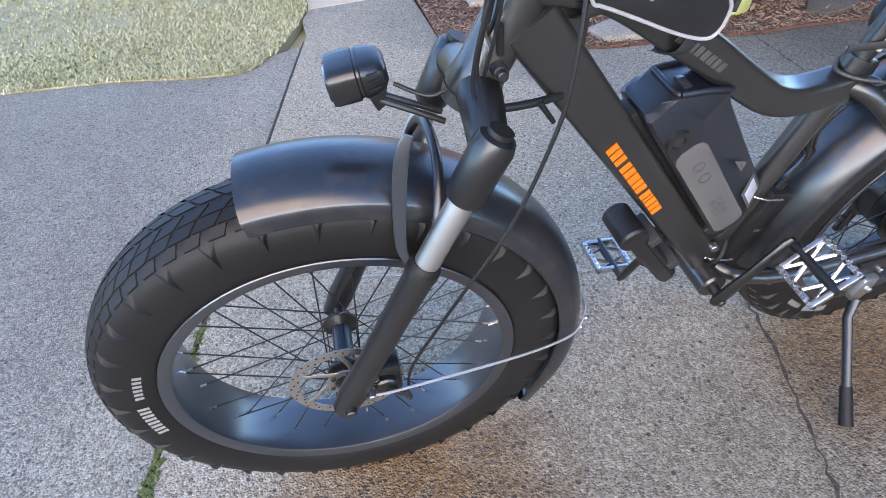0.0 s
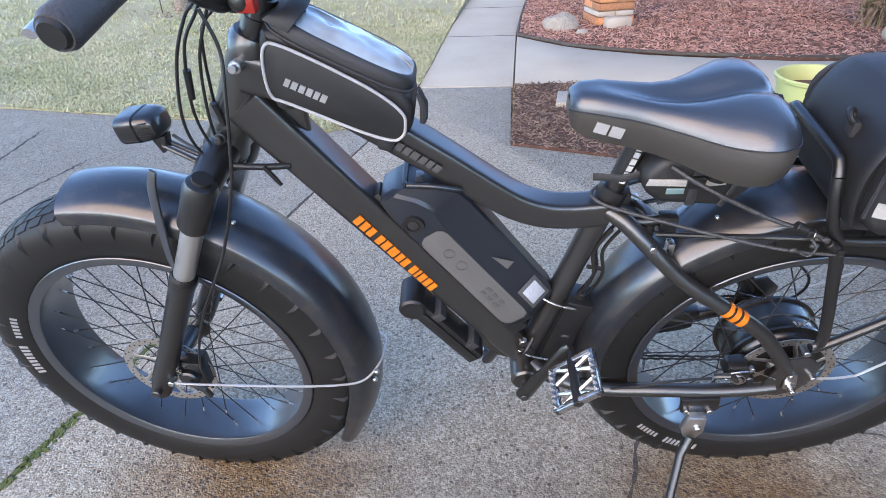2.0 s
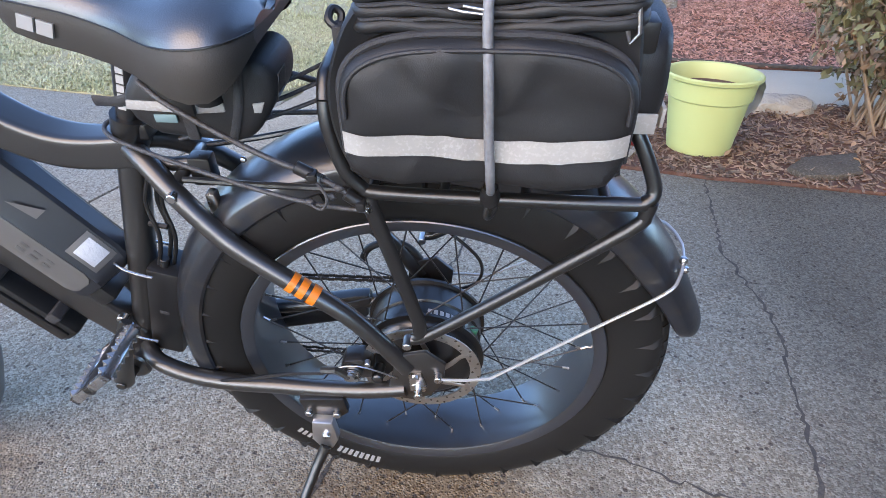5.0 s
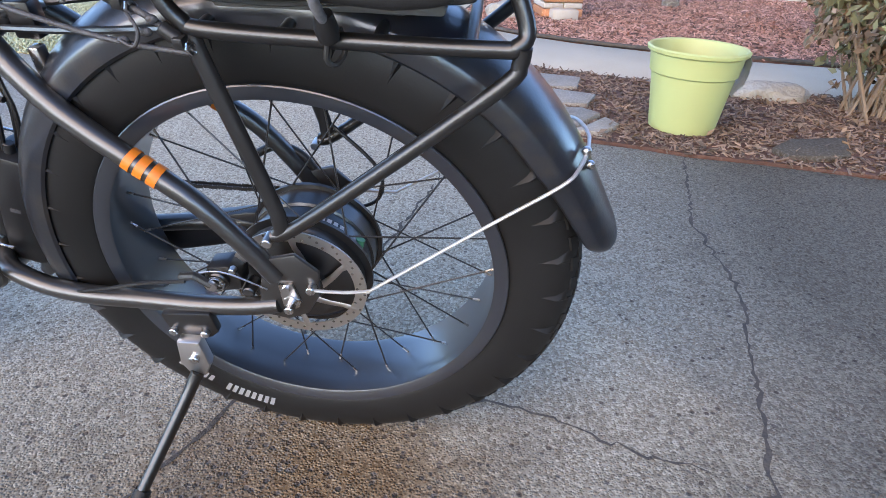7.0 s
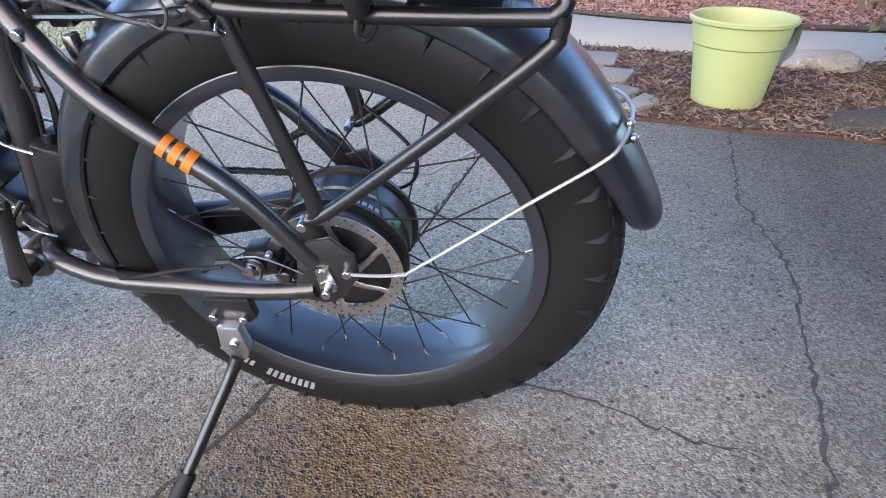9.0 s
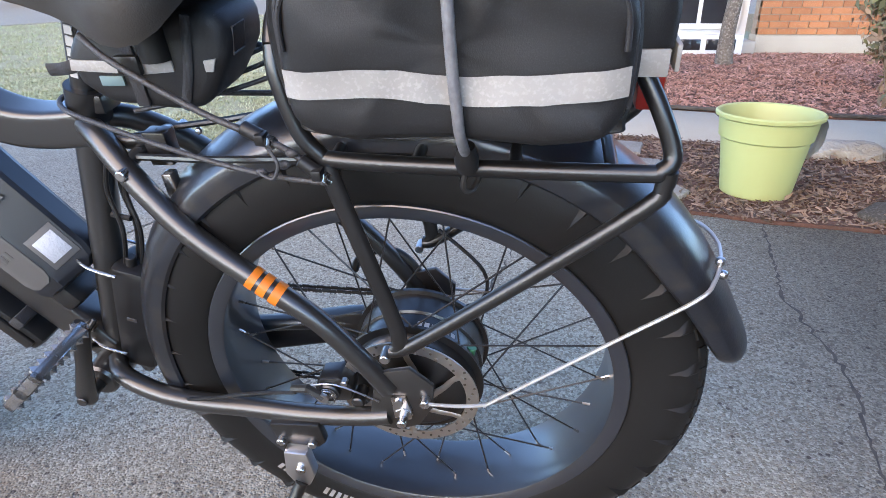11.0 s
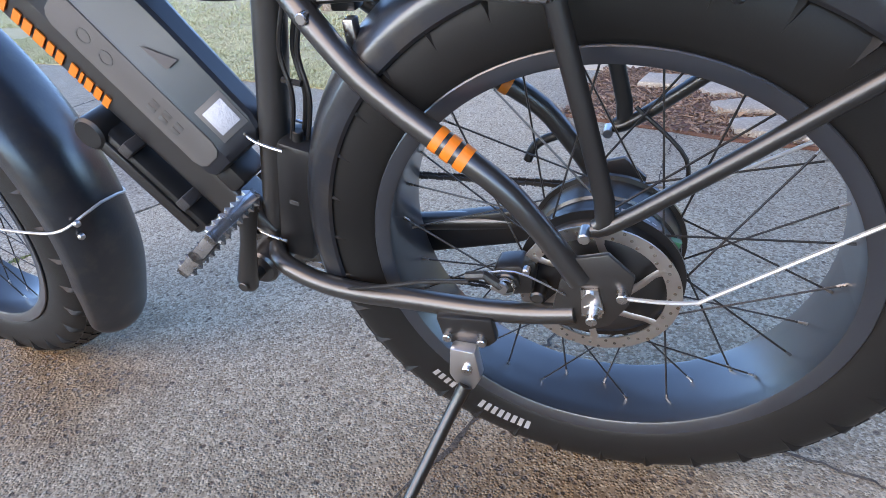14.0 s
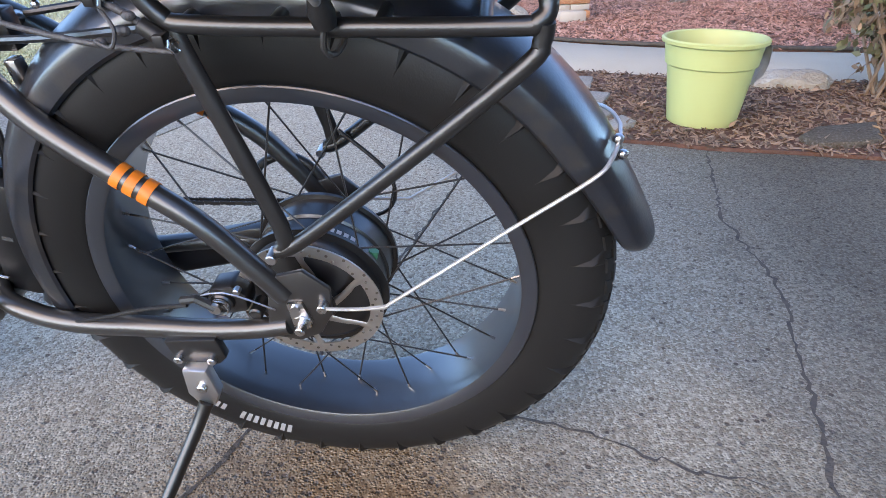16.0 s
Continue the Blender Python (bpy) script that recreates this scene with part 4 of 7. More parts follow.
leaf_mass("shrub", (-19.3, 17.8, 1.28), 0.82, 0.8, 1.95, 4200, 0.11, EVERGREEN, 51, "yellow-green conical evergreen across the street", "shrub", cone=True)
leaf_mass("shrub", (-21.2, 18.4, 1.28), 0.9, 0.9, 1.7, 2600, 0.14, HEDGE, 52, "brown rounded winter shrub", "shrub")
hedge = thing("hedge", "long bare brown hedge behind the parked car", "hedge", m=pose(0, 0, 0))
hb = Build()
rh = random.Random(8)
for i in range(14000):
    x = -34 + 30 * rh.random()
    h = 1.25 + 0.25 * noise.noise(Vector((x * 0.6, 0, 0)))
    c = Vector((x, 21.5 + rh.gauss(0, 0.45), 1.3 + h * rh.random()))
    m = Matrix.Translation(c) @ Euler((rh.random() * 6.28, rh.random() * 6.28, rh.random() * 6.28)).to_matrix().to_4x4()
    s = 0.10 + 0.14 * rh.random()
    hb.add([m @ Vector(p) for p in ((-s, 0, 0), (0, -0.22 * s, 0), (s, 0, 0), (0, 0.22 * s, 0))], [(0, 1, 2, 3)])
me = bpy.data.meshes.new("twig_mass")
me.from_pydata(hb.v, [], hb.f)
me.materials.append(HEDGE)
tw = new("twig_mass", me)
tw.parent = hedge
tagged(tw, kind="stuff")


def far_house(loc, w, d, h, wallmat, roofmat, label):
    ho = thing("house", label, "house", m=pose(*loc))
    part("wall", Build().box((-w / 2, 0, -0.3), (w / 2, d, h), 0.02), wallmat, ho)
    part("roof", Build().prism([(-w / 2 - 0.4, h), (w / 2 + 0.4, h), (w / 2 - 1.5, h + 1.9), (-w / 2 + 1.5, h + 1.9)], -0.5, d + 0.5, 0.03), roofmat, ho)
    for k in range(4):
        x = -w / 2 + w * (k + 0.5) / 4
        if k == 2:
            part("door", Build().box((x - 0.5, -0.05, 0.1), (x + 0.5, 0.02, 2.2), 0.02), BRICK, ho)
            continue
        wd = part("window", Build().box((x - 0.75, -0.06, 0.95), (x + 0.75, 0.02, 2.2), 0.02), WHITE, ho)
        part("pane", Build().box((x - 0.65, -0.08, 1.05), (x - 0.04, -0.04, 2.1)), DARKGLASS, wd)
        part("pane", Build().box((x + 0.04, -0.08, 1.05), (x + 0.65, -0.04, 2.1)), DARKGLASS, wd)
    return ho


PALE_SIDING = material("pale_siding", (0.55, 0.56, 0.57), 0.7, second=(0.48, 0.50, 0.51), scale=1.0)
TEALSIDE = material("teal_siding", (0.22, 0.36, 0.34), 0.7, second=(0.28, 0.42, 0.40), scale=1.0)
SHINGLE = material("roof_shingle", (0.13, 0.12, 0.12), 0.9, second=(0.18, 0.165, 0.16), scale=3, bump=0.5)
far_house((-34, 34, 1.9), 15, 9, 3.0, PALE_SIDING, SHINGLE, "pale single-storey house across the street")
far_house((-9, 44, 2.3), 16, 9, 3.0, PALE_SIDING, SHINGLE, "distant pale house behind the verge")
far_house((3.0, 33, 1.9), 13, 9, 3.0, TEALSIDE, SHINGLE, "teal-sided house across the street")


# handrail beside steps, hydrant and pole on the verge
rail = thing("handrail", "cream metal handrail beside garden steps", "handrail", m=pose(-17.5, 17.6, 1.25))
part("rail_bar", Build().tube([(-0.9, 0, 1.0), (0.35, -0.5, 0.75), (0.6, -0.6, 0.3)], 0.035, 8), PALE_SIDING, rail)
for p in ((-0.9, 0.0, 1.0), (0.35, -0.5, 0.75)):
    part("post", Build().cyl((p[0], p[1], -0.1), p, 0.035, 8), PALE_SIDING, rail)
steps = thing("garden_steps", "weathered timber garden steps in the bank", "steps", m=pose(-16.3, 17.3, 0.9))
for k in range(4):
    part("step", Build().box((-0.8, k * 0.35, 0), (0.8, k * 0.35 + 0.4, 0.16 + 0.16 * k), 0.02), BARK, steps)
hyd = thing("fire_hydrant", "orange and white fire hydrant standing across the street", "hydrant", m=pose(-5.15, 16.5, 0.74))
part("barrel", Build().lathe([(0.17, 0.0), (0.17, 0.05), (0.11, 0.06), (0.105, 0.42), (0.15, 0.44), (0.15, 0.50)], segs=20), WHITE, hyd, "white painted barrel")
part("bonnet", Build().lathe([(0.15, 0.50), (0.14, 0.58), (0.09, 0.66), (0.035, 0.69), (0.035, 0.75), (0.0, 0.75)], segs=20), ORANGE, hyd, "orange bonnet")
for s_ in (-1, 1):
    part("outlet", Build().cyl((s_ * 0.09, 0, 0.36), (s_ * 0.19, 0, 0.36), 0.06, 12, 0.006), ORANGE, hyd)
pole = thing("sign_pole", "dark leaning metal sign pole at the lawn edge", "pole", m=pose(-3.22, 11.2, 0.24, 3, 6, 0))
part("pole", Build().cyl((0, 0, -0.1), (0, 0, 3.2), 0.035, 10), DARKSTEEL, pole)
part("sign", Build().box((-0.3, -0.03, 2.2), (0.3, -0.01, 2.5), 0.01), DARKSTEEL, pole)
pole2 = thing("utility_pole", "pale wooden utility pole across the street", "pole", m=pose(-3.2, 18.5, 1.25))
part("pole", Build().cyl((0, 0, -0.1), (0, 0, 8.0), 0.13, 12), BARK, pole2)
part("crossarm", Build().box((-0.9, -0.06, 7.2), (0.9, 0.06, 7.36), 0.01), BARK, pole2)


# ---- parked car ----
def parked_car(loc, turn):
    car = thing("car", "white parked sport utility car facing the street", "car", m=pose(*loc, 0, 0, turn))
    body = Build()
    lower = [(-2.35, 0.40), (-2.38, 0.62), (-2.33, 0.92), (-2.15, 1.02), (-1.15, 1.12), (2.36, 1.14), (2.38, 0.55), (2.3, 0.38)]
    body.prism(lower, -0.98, 0.98, 0.09, segs=3)
    part("body", body, CARPAINT, car)
    cab = Build().prism([(-1.2, 1.08), (-0.5, 1.70), (-0.2, 1.78), (1.5, 1.80), (2.02, 1.68), (2.33, 1.1)], -0.82, 0.82, 0.10, segs=3)
    part("cabin", cab, CARPAINT, car)
    for s in (-1, 1):
        for x0, x1 in ((-0.78, 0.1), (0.2, 1.05), (1.15, 1.9)):
            part("side_window", Build().prism([(x0, 1.16), (x1, 1.16), (x1 - (0.12 if x1 > 1.5 else 0), 1.62), (x0 + (0.32 if x0 < -0.5 else 0.0), 1.62)], s * 0.815, s * 0.83), DARKGLASS, car)
        part("side_vent", Build().box((-1.15, s * 0.975, 0.78), (-1.0, s * 0.99, 1.0), 0.01), PLASTIC, car)
    part("windscreen", Build().add([(-1.17, -0.7, 1.14), (-1.17, 0.7, 1.14), (-0.56, 0.62, 1.69), (-0.56, -0.62, 1.69)], [(0, 1, 2, 3)]), DARKGLASS, car)
    part("grille", Build().box((-2.42, -0.5, 0.68), (-2.33, 0.5, 0.92), 0.02), SILVERDECAL, car)
    for s in (-1, 1):
        part("headlight", Build().box((-2.40, s * 0.74 - 0.17, 0.72), (-2.28, s * 0.74 + 0.17, 0.94), 0.03), STEEL, car)
    part("bumper", Build().box((-2.44, -0.9, 0.36), (-2.25, 0.9, 0.58), 0.05), PLASTIC, car)
    part("plate", Build().box((-2.455, -0.26, 0.5), (-2.435, 0.26, 0.62), 0.004), DARKSTEEL, car)
    for x in (-1.45, 1.45):
        for s in (-1, 1):
            w = part("wheel", Build().revolve([(0.30, -0.12), (0.38, -0.12), (0.40, -0.09), (0.40, 0.09), (0.38, 0.12), (0.30, 0.12)], (x, s * 0.86, 0.40), segs=28), RUBBER, car)
            hub = Build().revolve([(0.0, 0.02), (0.30, 0.02), (0.30, -0.02), (0.0, -0.02)], (x, s * 0.92, 0.40), segs=24)
            part("rim", hub, DARKSTEEL, w)
            for k in range(5):
                a = radians(72 * k + 18)
                part("spoke", Build().tube([(x, s * 0.945, 0.40), (x + 0.28 * math.cos(a), s * 0.945, 0.40 + 0.28 * math.sin(a))], 0.035, 6), ROTOR, w)
            part("wheel_arch", Build().revolve([(0.395, s * 0.90), (0.395, s * 0.992), (0.470, s * 0.992), (0.470, s * 0.90)], (x, 0, 0.40), 0, 180, segs=20), PLASTIC, car)
    return car


parked_car((-12.1, 15.6, 0.42), 20)


# ---- the electric bicycle, leaning on its kickstand ----
# Its own axes: x towards the back wheel, y to its right side, z up; the back tyre meets the ground at the origin.
LEAN = pose(-0.0056, 0.0118, 0.002, 11.67, -0.36, 0.66)
bike = thing("electric_bicycle", "matte black fat-tyre electric bicycle leaning on its kickstand on concrete", "bicycle", m=LEAN)

HUB_B, HUB_F = Vector((0.0, 0.0, 0.374)), Vector((-1.150, 0.0, 0.380))
HEAD_TOP, HEAD_LOW = Vector((-0.848, 0.0, 1.010)), Vector((-0.934, 0.0, 0.838))
AXIS = (HEAD_TOP - HUB_F).normalized()
STEER = Matrix.Translation(HEAD_TOP) @ Matrix.Rotation(radians(-6.0), 4, AXIS) @ Matrix.Translation(-HEAD_TOP)
BB = Vector((-0.470, 0.0, 0.335))


def letters(parent, mat, start, along, up, h, widths, gap, out, slant=0.15, depth=0.0012):
    """A row of raised plain bars, each a part, in place of a maker's lettering."""
    p, along, up, out = Vector(start), Vector(along).normalized(), Vector(up).normalized(), Vector(out).normalized()
    for w in widths:
        if w > 0:
            c = [p, p + along * w, p + along * w + (up + along * slant) * h, p + (up + along * slant) * h]
            part("letter_bar", Build().loft([[q - out * 0.0004 for q in c], [q + out * depth for q in c]]), mat, parent)
            p = p + along * (w + gap)
        else:
            p = p + along * (-w)


def rounded(cx, cz, hx, hz, y, e=3.2, n=40):
    """A superellipse ring in the x-z plane at depth y."""
    out = []
    for k in range(n):
        a = 2 * math.pi * k / n
        c, s = math.cos(a), math.sin(a)
        out.append(Vector((cx + hx * math.copysign(abs(c) ** (2 / e), c), y, cz + hz * math.copysign(abs(s) ** (2 / e), s))))
    return out


# wheels
def tyre_profile():
    """Fat tyre section as (radius, y): from one bead over the tread to the other."""
    pts = [(0.2735, -0.0515), (0.283, -0.0565), (0.300, -0.0610), (0.320, -0.0620), (0.338, -0.0590), (0.350, -0.0530), (0.360, -0.0425), (0.3675, -0.025), (0.3705, 0.0)]
    return pts + [(r, -y) for r, y in reversed(pts[:-1])] + [(0.267, 0.036), (0.267, -0.036)]


def tread(b, seed):
    """Low chevron blocks round the tread and shoulder lugs at its edges."""
    n = 66
    rows = ((0.003, 0.019, 0.3700, 0.3683, 0.0, 0.045, 0.086), (0.021, 0.036, 0.3680, 0.3635, 0.05, 0.085, 0.083), (0.038, 0.049, 0.3625, 0.3545, 0.03, 0.05, 0.062))
    for i in range(n):
        a = 2 * math.pi * i / n
        for s in (-1, 1):
            off = math.pi / n if s > 0 else 0.0
            for y0, y1, r0_, r1_, da0, da1, w in rows:
                ring = []
                for dr in (-0.003, 0.0020):
                    for y, r, da in ((y0, r0_, da0), (y1, r1_, da1)):
                        for e in (-0.5, 0.5):
                            an = a + off + da + e * w * (0.95 if dr > 0 else 1.0)
                            ring.append(Vector(((r + dr) * math.cos(an), s * y, (r + dr) * math.sin(an))))
                b.add(ring, [(4, 5, 7, 6), (0, 4, 6, 2), (1, 3, 7, 5), (0, 1, 5, 4), (2, 6, 7, 3)])
            if i % 2 == 0:
                # small pointed side knob
                p = [Vector((r * math.cos(a + off + d), s * y, r * math.sin(a + off + d))) for r, y, d in ((0.3555, 0.0465, -0.040), (0.3555, 0.0465, 0.040), (0.3140, 0.0618, 0.004), (0.3490, 0.0588, -0.004), (0.3385, 0.0652, 0.0))]
                b.add(p, [(0, 3, 1), (0, 4, 3), (0, 2, 4), (1, 3, 4), (1, 4, 2)])


def spoke_mesh(name, flange_r, flange_y, rim_r, rim_y, sweep):
    a = Vector((flange_r * math.cos(sweep), flange_y, flange_r * math.sin(sweep)))
    c = Vector((rim_r, rim_y, 0))
    b = Build().tube([a, a.lerp(c, 0.965)], 0.0013, 5)
    me = smooth(b.mesh(name))
    me.materials.append(SPOKE)
    d = (c - a).normalized()
    nip = Build().tube([c - d * 0.013, c - d * 0.004, c + d * 0.003], [0.0017, 0.0021, 0.0023], 6)
    mn = smooth(nip.mesh("nipple"))
    mn.materials.append(STEEL)
    return me, mn


def wheel(centre, m, motor, label):
    at = (m if m is not None else Matrix()) @ Matrix.Translation(centre)
    rim = Build()
    half = [(0.2762, -0.0500), (0.2762, -0.0562), (0.2748, -0.0574), (0.2715, -0.0568), (0.2600, -0.0545), (0.2570, -0.0525), (0.2558, -0.0480), (0.2550, -0.0300), (0.2545, -0.0120)]
    rim.revolve([(0.266, 0.028), (0.268, 0.046)] + [(r, -y) for r, y in half] + half[::-1] + [(0.268, -0.046), (0.266, -0.028)], segs=96)
    w = part("wheel", rim, RIM, bike, label, m=at)
    t = Build().revolve(tyre_profile(), segs=96)
    ty = part("tyre", t, RUBBER, w, "fat rubber tyre with a smooth sidewall", angle=50)
    tb_ = Build()
    tread(tb_, 1)
    tagged(part("tread", tb_, RUBBER, w, angle=50), kind="stuff")
    a0 = 222.0 if motor else 158.0
    for j in range(16):
        if j in (6, 7):
            continue
        f = radians(a0 + j * 2.0), radians(a0 + j * 2.0 + 1.25)
        ht = 0.3075 if j < 6 else 0.3120
        q = [Vector((r * math.cos(a), y, r * math.sin(a))) for r, y in ((0.2955, -0.0606), (ht, -0.0628)) for a in f]
        part("sidewall_mark", Build().add([q[0], q[1], q[3], q[2]], [(0, 1, 2, 3)]), SILVERDECAL, w)
    if motor:
        hub = Build().revolve([(0.0, -0.074), (0.030, -0.074), (0.036, -0.066), (0.070, -0.060), (0.080, -0.054), (0.0845, -0.046), (0.0845, -0.010), (0.088, -0.008), (0.088, 0.030), (0.080, 0.040), (0.05, 0.052), (0.0, 0.055)], segs=56)
        h = part("hub_motor", hub, SATIN, w, "round satin-black hub motor")
        part("flange", Build().revolve([(0.084, -0.047), (0.094, -0.046), (0.094, -0.041), (0.084, -0.040)], segs=56).revolve([(0.084, 0.024), (0.094, 0.025), (0.094, 0.030), (0.084, 0.031)], segs=56), SATIN, w)
        for j in range(6):
            f = [radians(84 - j * 6.2), radians(84 - j * 6.2 - 4.2)]
            part("motor_mark", Build().add([Vector((0.0850 * math.cos(a), y, 0.0850 * math.sin(a))) for y in (-0.034, -0.024) for a in f], [(0, 1, 3, 2)]), WHITEDECAL, w)
        fl, fy0, fy1, cross, rt = 0.090, -0.044, 0.028, 0.62, -0.0705
    else:
        hub = Build().revolve([(0.0, -0.066), (0.018, -0.066), (0.018, -0.052), (0.030, -0.050), (0.030, -0.044), (0.017, -0.036), (0.016, 0.036), (0.030, 0.044), (0.030, 0.050), (0.018, 0.052), (0.0, 0.066)], segs=32)
        part("hub", hub, SATIN, w, "black alloy hub")
        fl, fy0, fy1, cross, rt = 0.027, -0.047, 0.047, 1.1, -0.0665
    # spokes in crossed pairs to both flanges
    kinds = []
    for fy, ry in ((fy0, -0.012), (fy1, 0.012)):
        for sw in (-cross, cross):
            kinds.append(spoke_mesh("spoke", fl, fy, 0.257, ry, sw))
    for i in range(36):
        me, mn = kinds[i % 4]
        turn = pose(0, 0, 0, 0, -i * 10.0 - (2 if i % 4 in (1, 3) else 0), 0)
        part("spoke", None, None, w, m=turn, data=me)
        part("spoke_nipple", None, None, w, m=turn, data=mn)
    # brake disc: outer ring with slots between it and a spider
    disc = Build()
    disc.revolve([(0.0745, rt - 0.001), (0.0905, rt - 0.001), (0.0905, rt + 0.001), (0.0745, rt + 0.001)], segs=72)
    part("brake_disc", disc, ROTOR, w, "drilled steel brake disc")
    part("disc_carrier", Build().revolve([(0.020, rt - 0.0012), (0.032, rt - 0.0012), (0.032, rt + 0.0012), (0.020, rt + 0.0012)], segs=32), ROTOR, w)
    p = [Vector((r * math.cos(da), rt, r * math.sin(da))) for r, da in ((0.028, 0.0), (0.048, 0.34), (0.066, 0.50), (0.081, 0.52))]
    arm = smooth(Build().tube(p, [0.0062, 0.0045, 0.0040, 0.0062], 8, smooth=3, flat=0.22, side=(0, 1, 0)).mesh("disc_arm"))
    arm.materials.append(ROTOR)
    bolt = smooth(Build().cyl((0.026, rt - 0.004, 0), (0.026, rt, 0), 0.0038, 8).mesh("disc_bolt"))
    bolt.materials.append(DARKSTEEL)
    for k in range(6):
        part("disc_arm", None, None, w, m=pose(0, 0, 0, 0, -60 * k, 0), data=arm)
        part("disc_bolt", None, None, w, m=pose(0, 0, 0, 0, -60 * k - 20, 0), data=bolt)
    holes = Build()
    for k in range(54):
        a, r = radians(360 / 54 * k), (0.0778, 0.0828, 0.0876)[k % 3]
        holes.cyl((r * math.cos(a), rt - 0.0015, r * math.sin(a)), (r * math.cos(a), rt - 0.0009, r * math.sin(a)), 0.0019, 8)
    tagged(part("drilling", holes, JOINT, w), kind="stuff")
    return w


wheel(HUB_B, None, True, "back wheel with a black rim and hub motor")
wheel(HUB_F, STEER, False, "front wheel with a black rim and thin spokes")

# frame
frame_main = Build()
DT0, DT1 = Vector((-0.880, 0, 0.922)), Vector((-0.470, 0, 0.358))
frame_main.tube([DT0, DT0.lerp(DT1, 0.06), DT0.lerp(DT1, 0.9), DT1], [0.0330, 0.0330, 0.0295, 0.027], 40, flat=0.95, side=(0, 1, 0), square=6.5)
part("down_tube", frame_main, FRAME_PAINT, bike, angle=60)
tt = Build().tube([(-0.868, 0, 0.968), (-0.78, 0, 0.935), (-0.692, 0, 0.872), (-0.611, 0, 0.812), (-0.54, 0, 0.757), (-0.497, 0, 0.728), (-0.455, 0, 0.712), (-0.41, 0, 0.708), (-0.357, 0, 0.712)], [0.030, 0.028, 0.026, 0.0255, 0.025, 0.0245, 0.024, 0.0235, 0.023], 36, smooth=5, flat=1.02, side=(0, 1, 0), square=5.5)
part("top_tube", tt, FRAME_PAINT, bike, angle=60)
part("gusset", Build().prism([(-0.868, 0.94), (-0.80, 0.93), (-0.80, 0.83), (-0.86, 0.86)], -0.012, 0.012, 0.008), FRAME_PAINT, bike)
part("head_tube", Build().tube([HEAD_TOP + AXIS * 0.004, HEAD_TOP - AXIS * 0.006, HEAD_TOP - AXIS * 0.03, HEAD_LOW + AXIS * 0.03, HEAD_LOW + AXIS * 0.004, HEAD_LOW - AXIS * 0.004], [0.026, 0.031, 0.0285, 0.0295, 0.034, 0.030], 24), FRAME_PAINT, bike)
part("seat_tube", Build().tube([(-0.352, 0, 0.742), (-0.372, 0, 0.675), (-0.468, 0, 0.338)], [0.0195, 0.0200, 0.0215], 20), FRAME_PAINT, bike)
part("bottom_bracket", Build().cyl(BB + Vector((0, -0.062, -0.004)), BB + Vector((0, 0.062, -0.004)), 0.028, 24, 0.004), FRAME_PAINT, bike)
for s in (-1, 1):
    st = Build().tube([(-0.356, s * 0.012, 0.716), (-0.331, s * 0.030, 0.706), (-0.295, s * 0.052, 0.676), (-0.246, s * 0.070, 0.628), (-0.205, s * 0.080, 0.597), (-0.153, s * 0.089, 0.563), (-0.092, s * 0.096, 0.518), (-0.048, s * 0.098, 0.462), (-0.016, s * 0.098, 0.412)], [0.014, 0.0145, 0.0142, 0.0138, 0.0135, 0.0132, 0.0130, 0.0128, 0.0130], 14, smooth=4)
    stay = part("seat_stay", st, FRAME_PAINT, bike)
    q0, q1, q2, q3 = [Vector(p) for p in ((-0.205, s * 0.080, 0.597), (-0.153, s * 0.089, 0.563), (-0.092, s * 0.096, 0.518), (-0.048, s * 0.098, 0.462))]

    def on_stay(t):
        """A point on the stay between two of its knots."""
        return 0.5 * (2 * q1 + (q2 - q0) * t + (2 * q0 - 5 * q1 + 4 * q2 - q3) * t * t + (3 * q1 - q0 - 3 * q2 + q3) * t ** 3)

    for k in range(3):
        t0 = -0.17 + k * 0.215
        part("stripe", Build().tube([on_stay(t0), on_stay(t0 + 0.072), on_stay(t0 + 0.145)], 0.0143, 18, cap=False), ORANGE, stay, "orange stripe round the stay")
    cs = Build().tube([(-0.452, s * 0.030, 0.350), (-0.425, s * 0.058, 0.346), (-0.370, s * 0.072, 0.334), (-0.306, s * 0.080, 0.331), (-0.226, s * 0.086, 0.337), (-0.139, s * 0.092, 0.342), (-0.070, s * 0.096, 0.351), (-0.020, s * 0.098, 0.362)], [0.013, 0.0138, 0.0140, 0.0140, 0.0138, 0.0135, 0.0130, 0.0115], 14, smooth=4)
    part("chain_stay", cs, FRAME_PAINT, bike)
    part("dropout", Build().prism([(-0.050, 0.345), (-0.030, 0.440), (0.012, 0.452), (0.040, 0.425), (0.036, 0.385), (0.018, 0.352), (-0.010, 0.338)], s * 0.094, s * 0.101, 0.002), FRAME_PAINT, bike)
    part("rack_bolt", Build().cyl((-0.011, s * 0.098, 0.481), (-0.011, s * 0.118, 0.481), 0.0062, 10, 0.001), STEEL, bike)
    part("fender_bolt", Build().cyl((0.029, s * 0.098, 0.403), (0.029, s * 0.113, 0.403), 0.0060, 10, 0.001), STEEL, bike)
    part("axle_nut", Build().cyl((0, s * 0.088, 0.374), (0, s * 0.106, 0.374), 0.0115, 6).cyl((0, s * 0.1, 0.374), (0, s * 0.122, 0.374), 0.0062, 12, 0.001), STEEL, bike)
    part("torque_washer", Build().cyl((-0.004, s * 0.098, 0.398), (-0.004, s * 0.109, 0.398), 0.0055, 8).prism([(-0.012, 0.366), (-0.014, 0.404), (0.004, 0.406), (0.012, 0.374)], s * 0.1015, s * 0.105), STEEL, bike)
    part("stay_bolt", Build().cyl((-0.292, s * 0.052, 0.681), (-0.292, s * 0.071, 0.681), 0.0062, 10, 0.001), STEEL, bike)
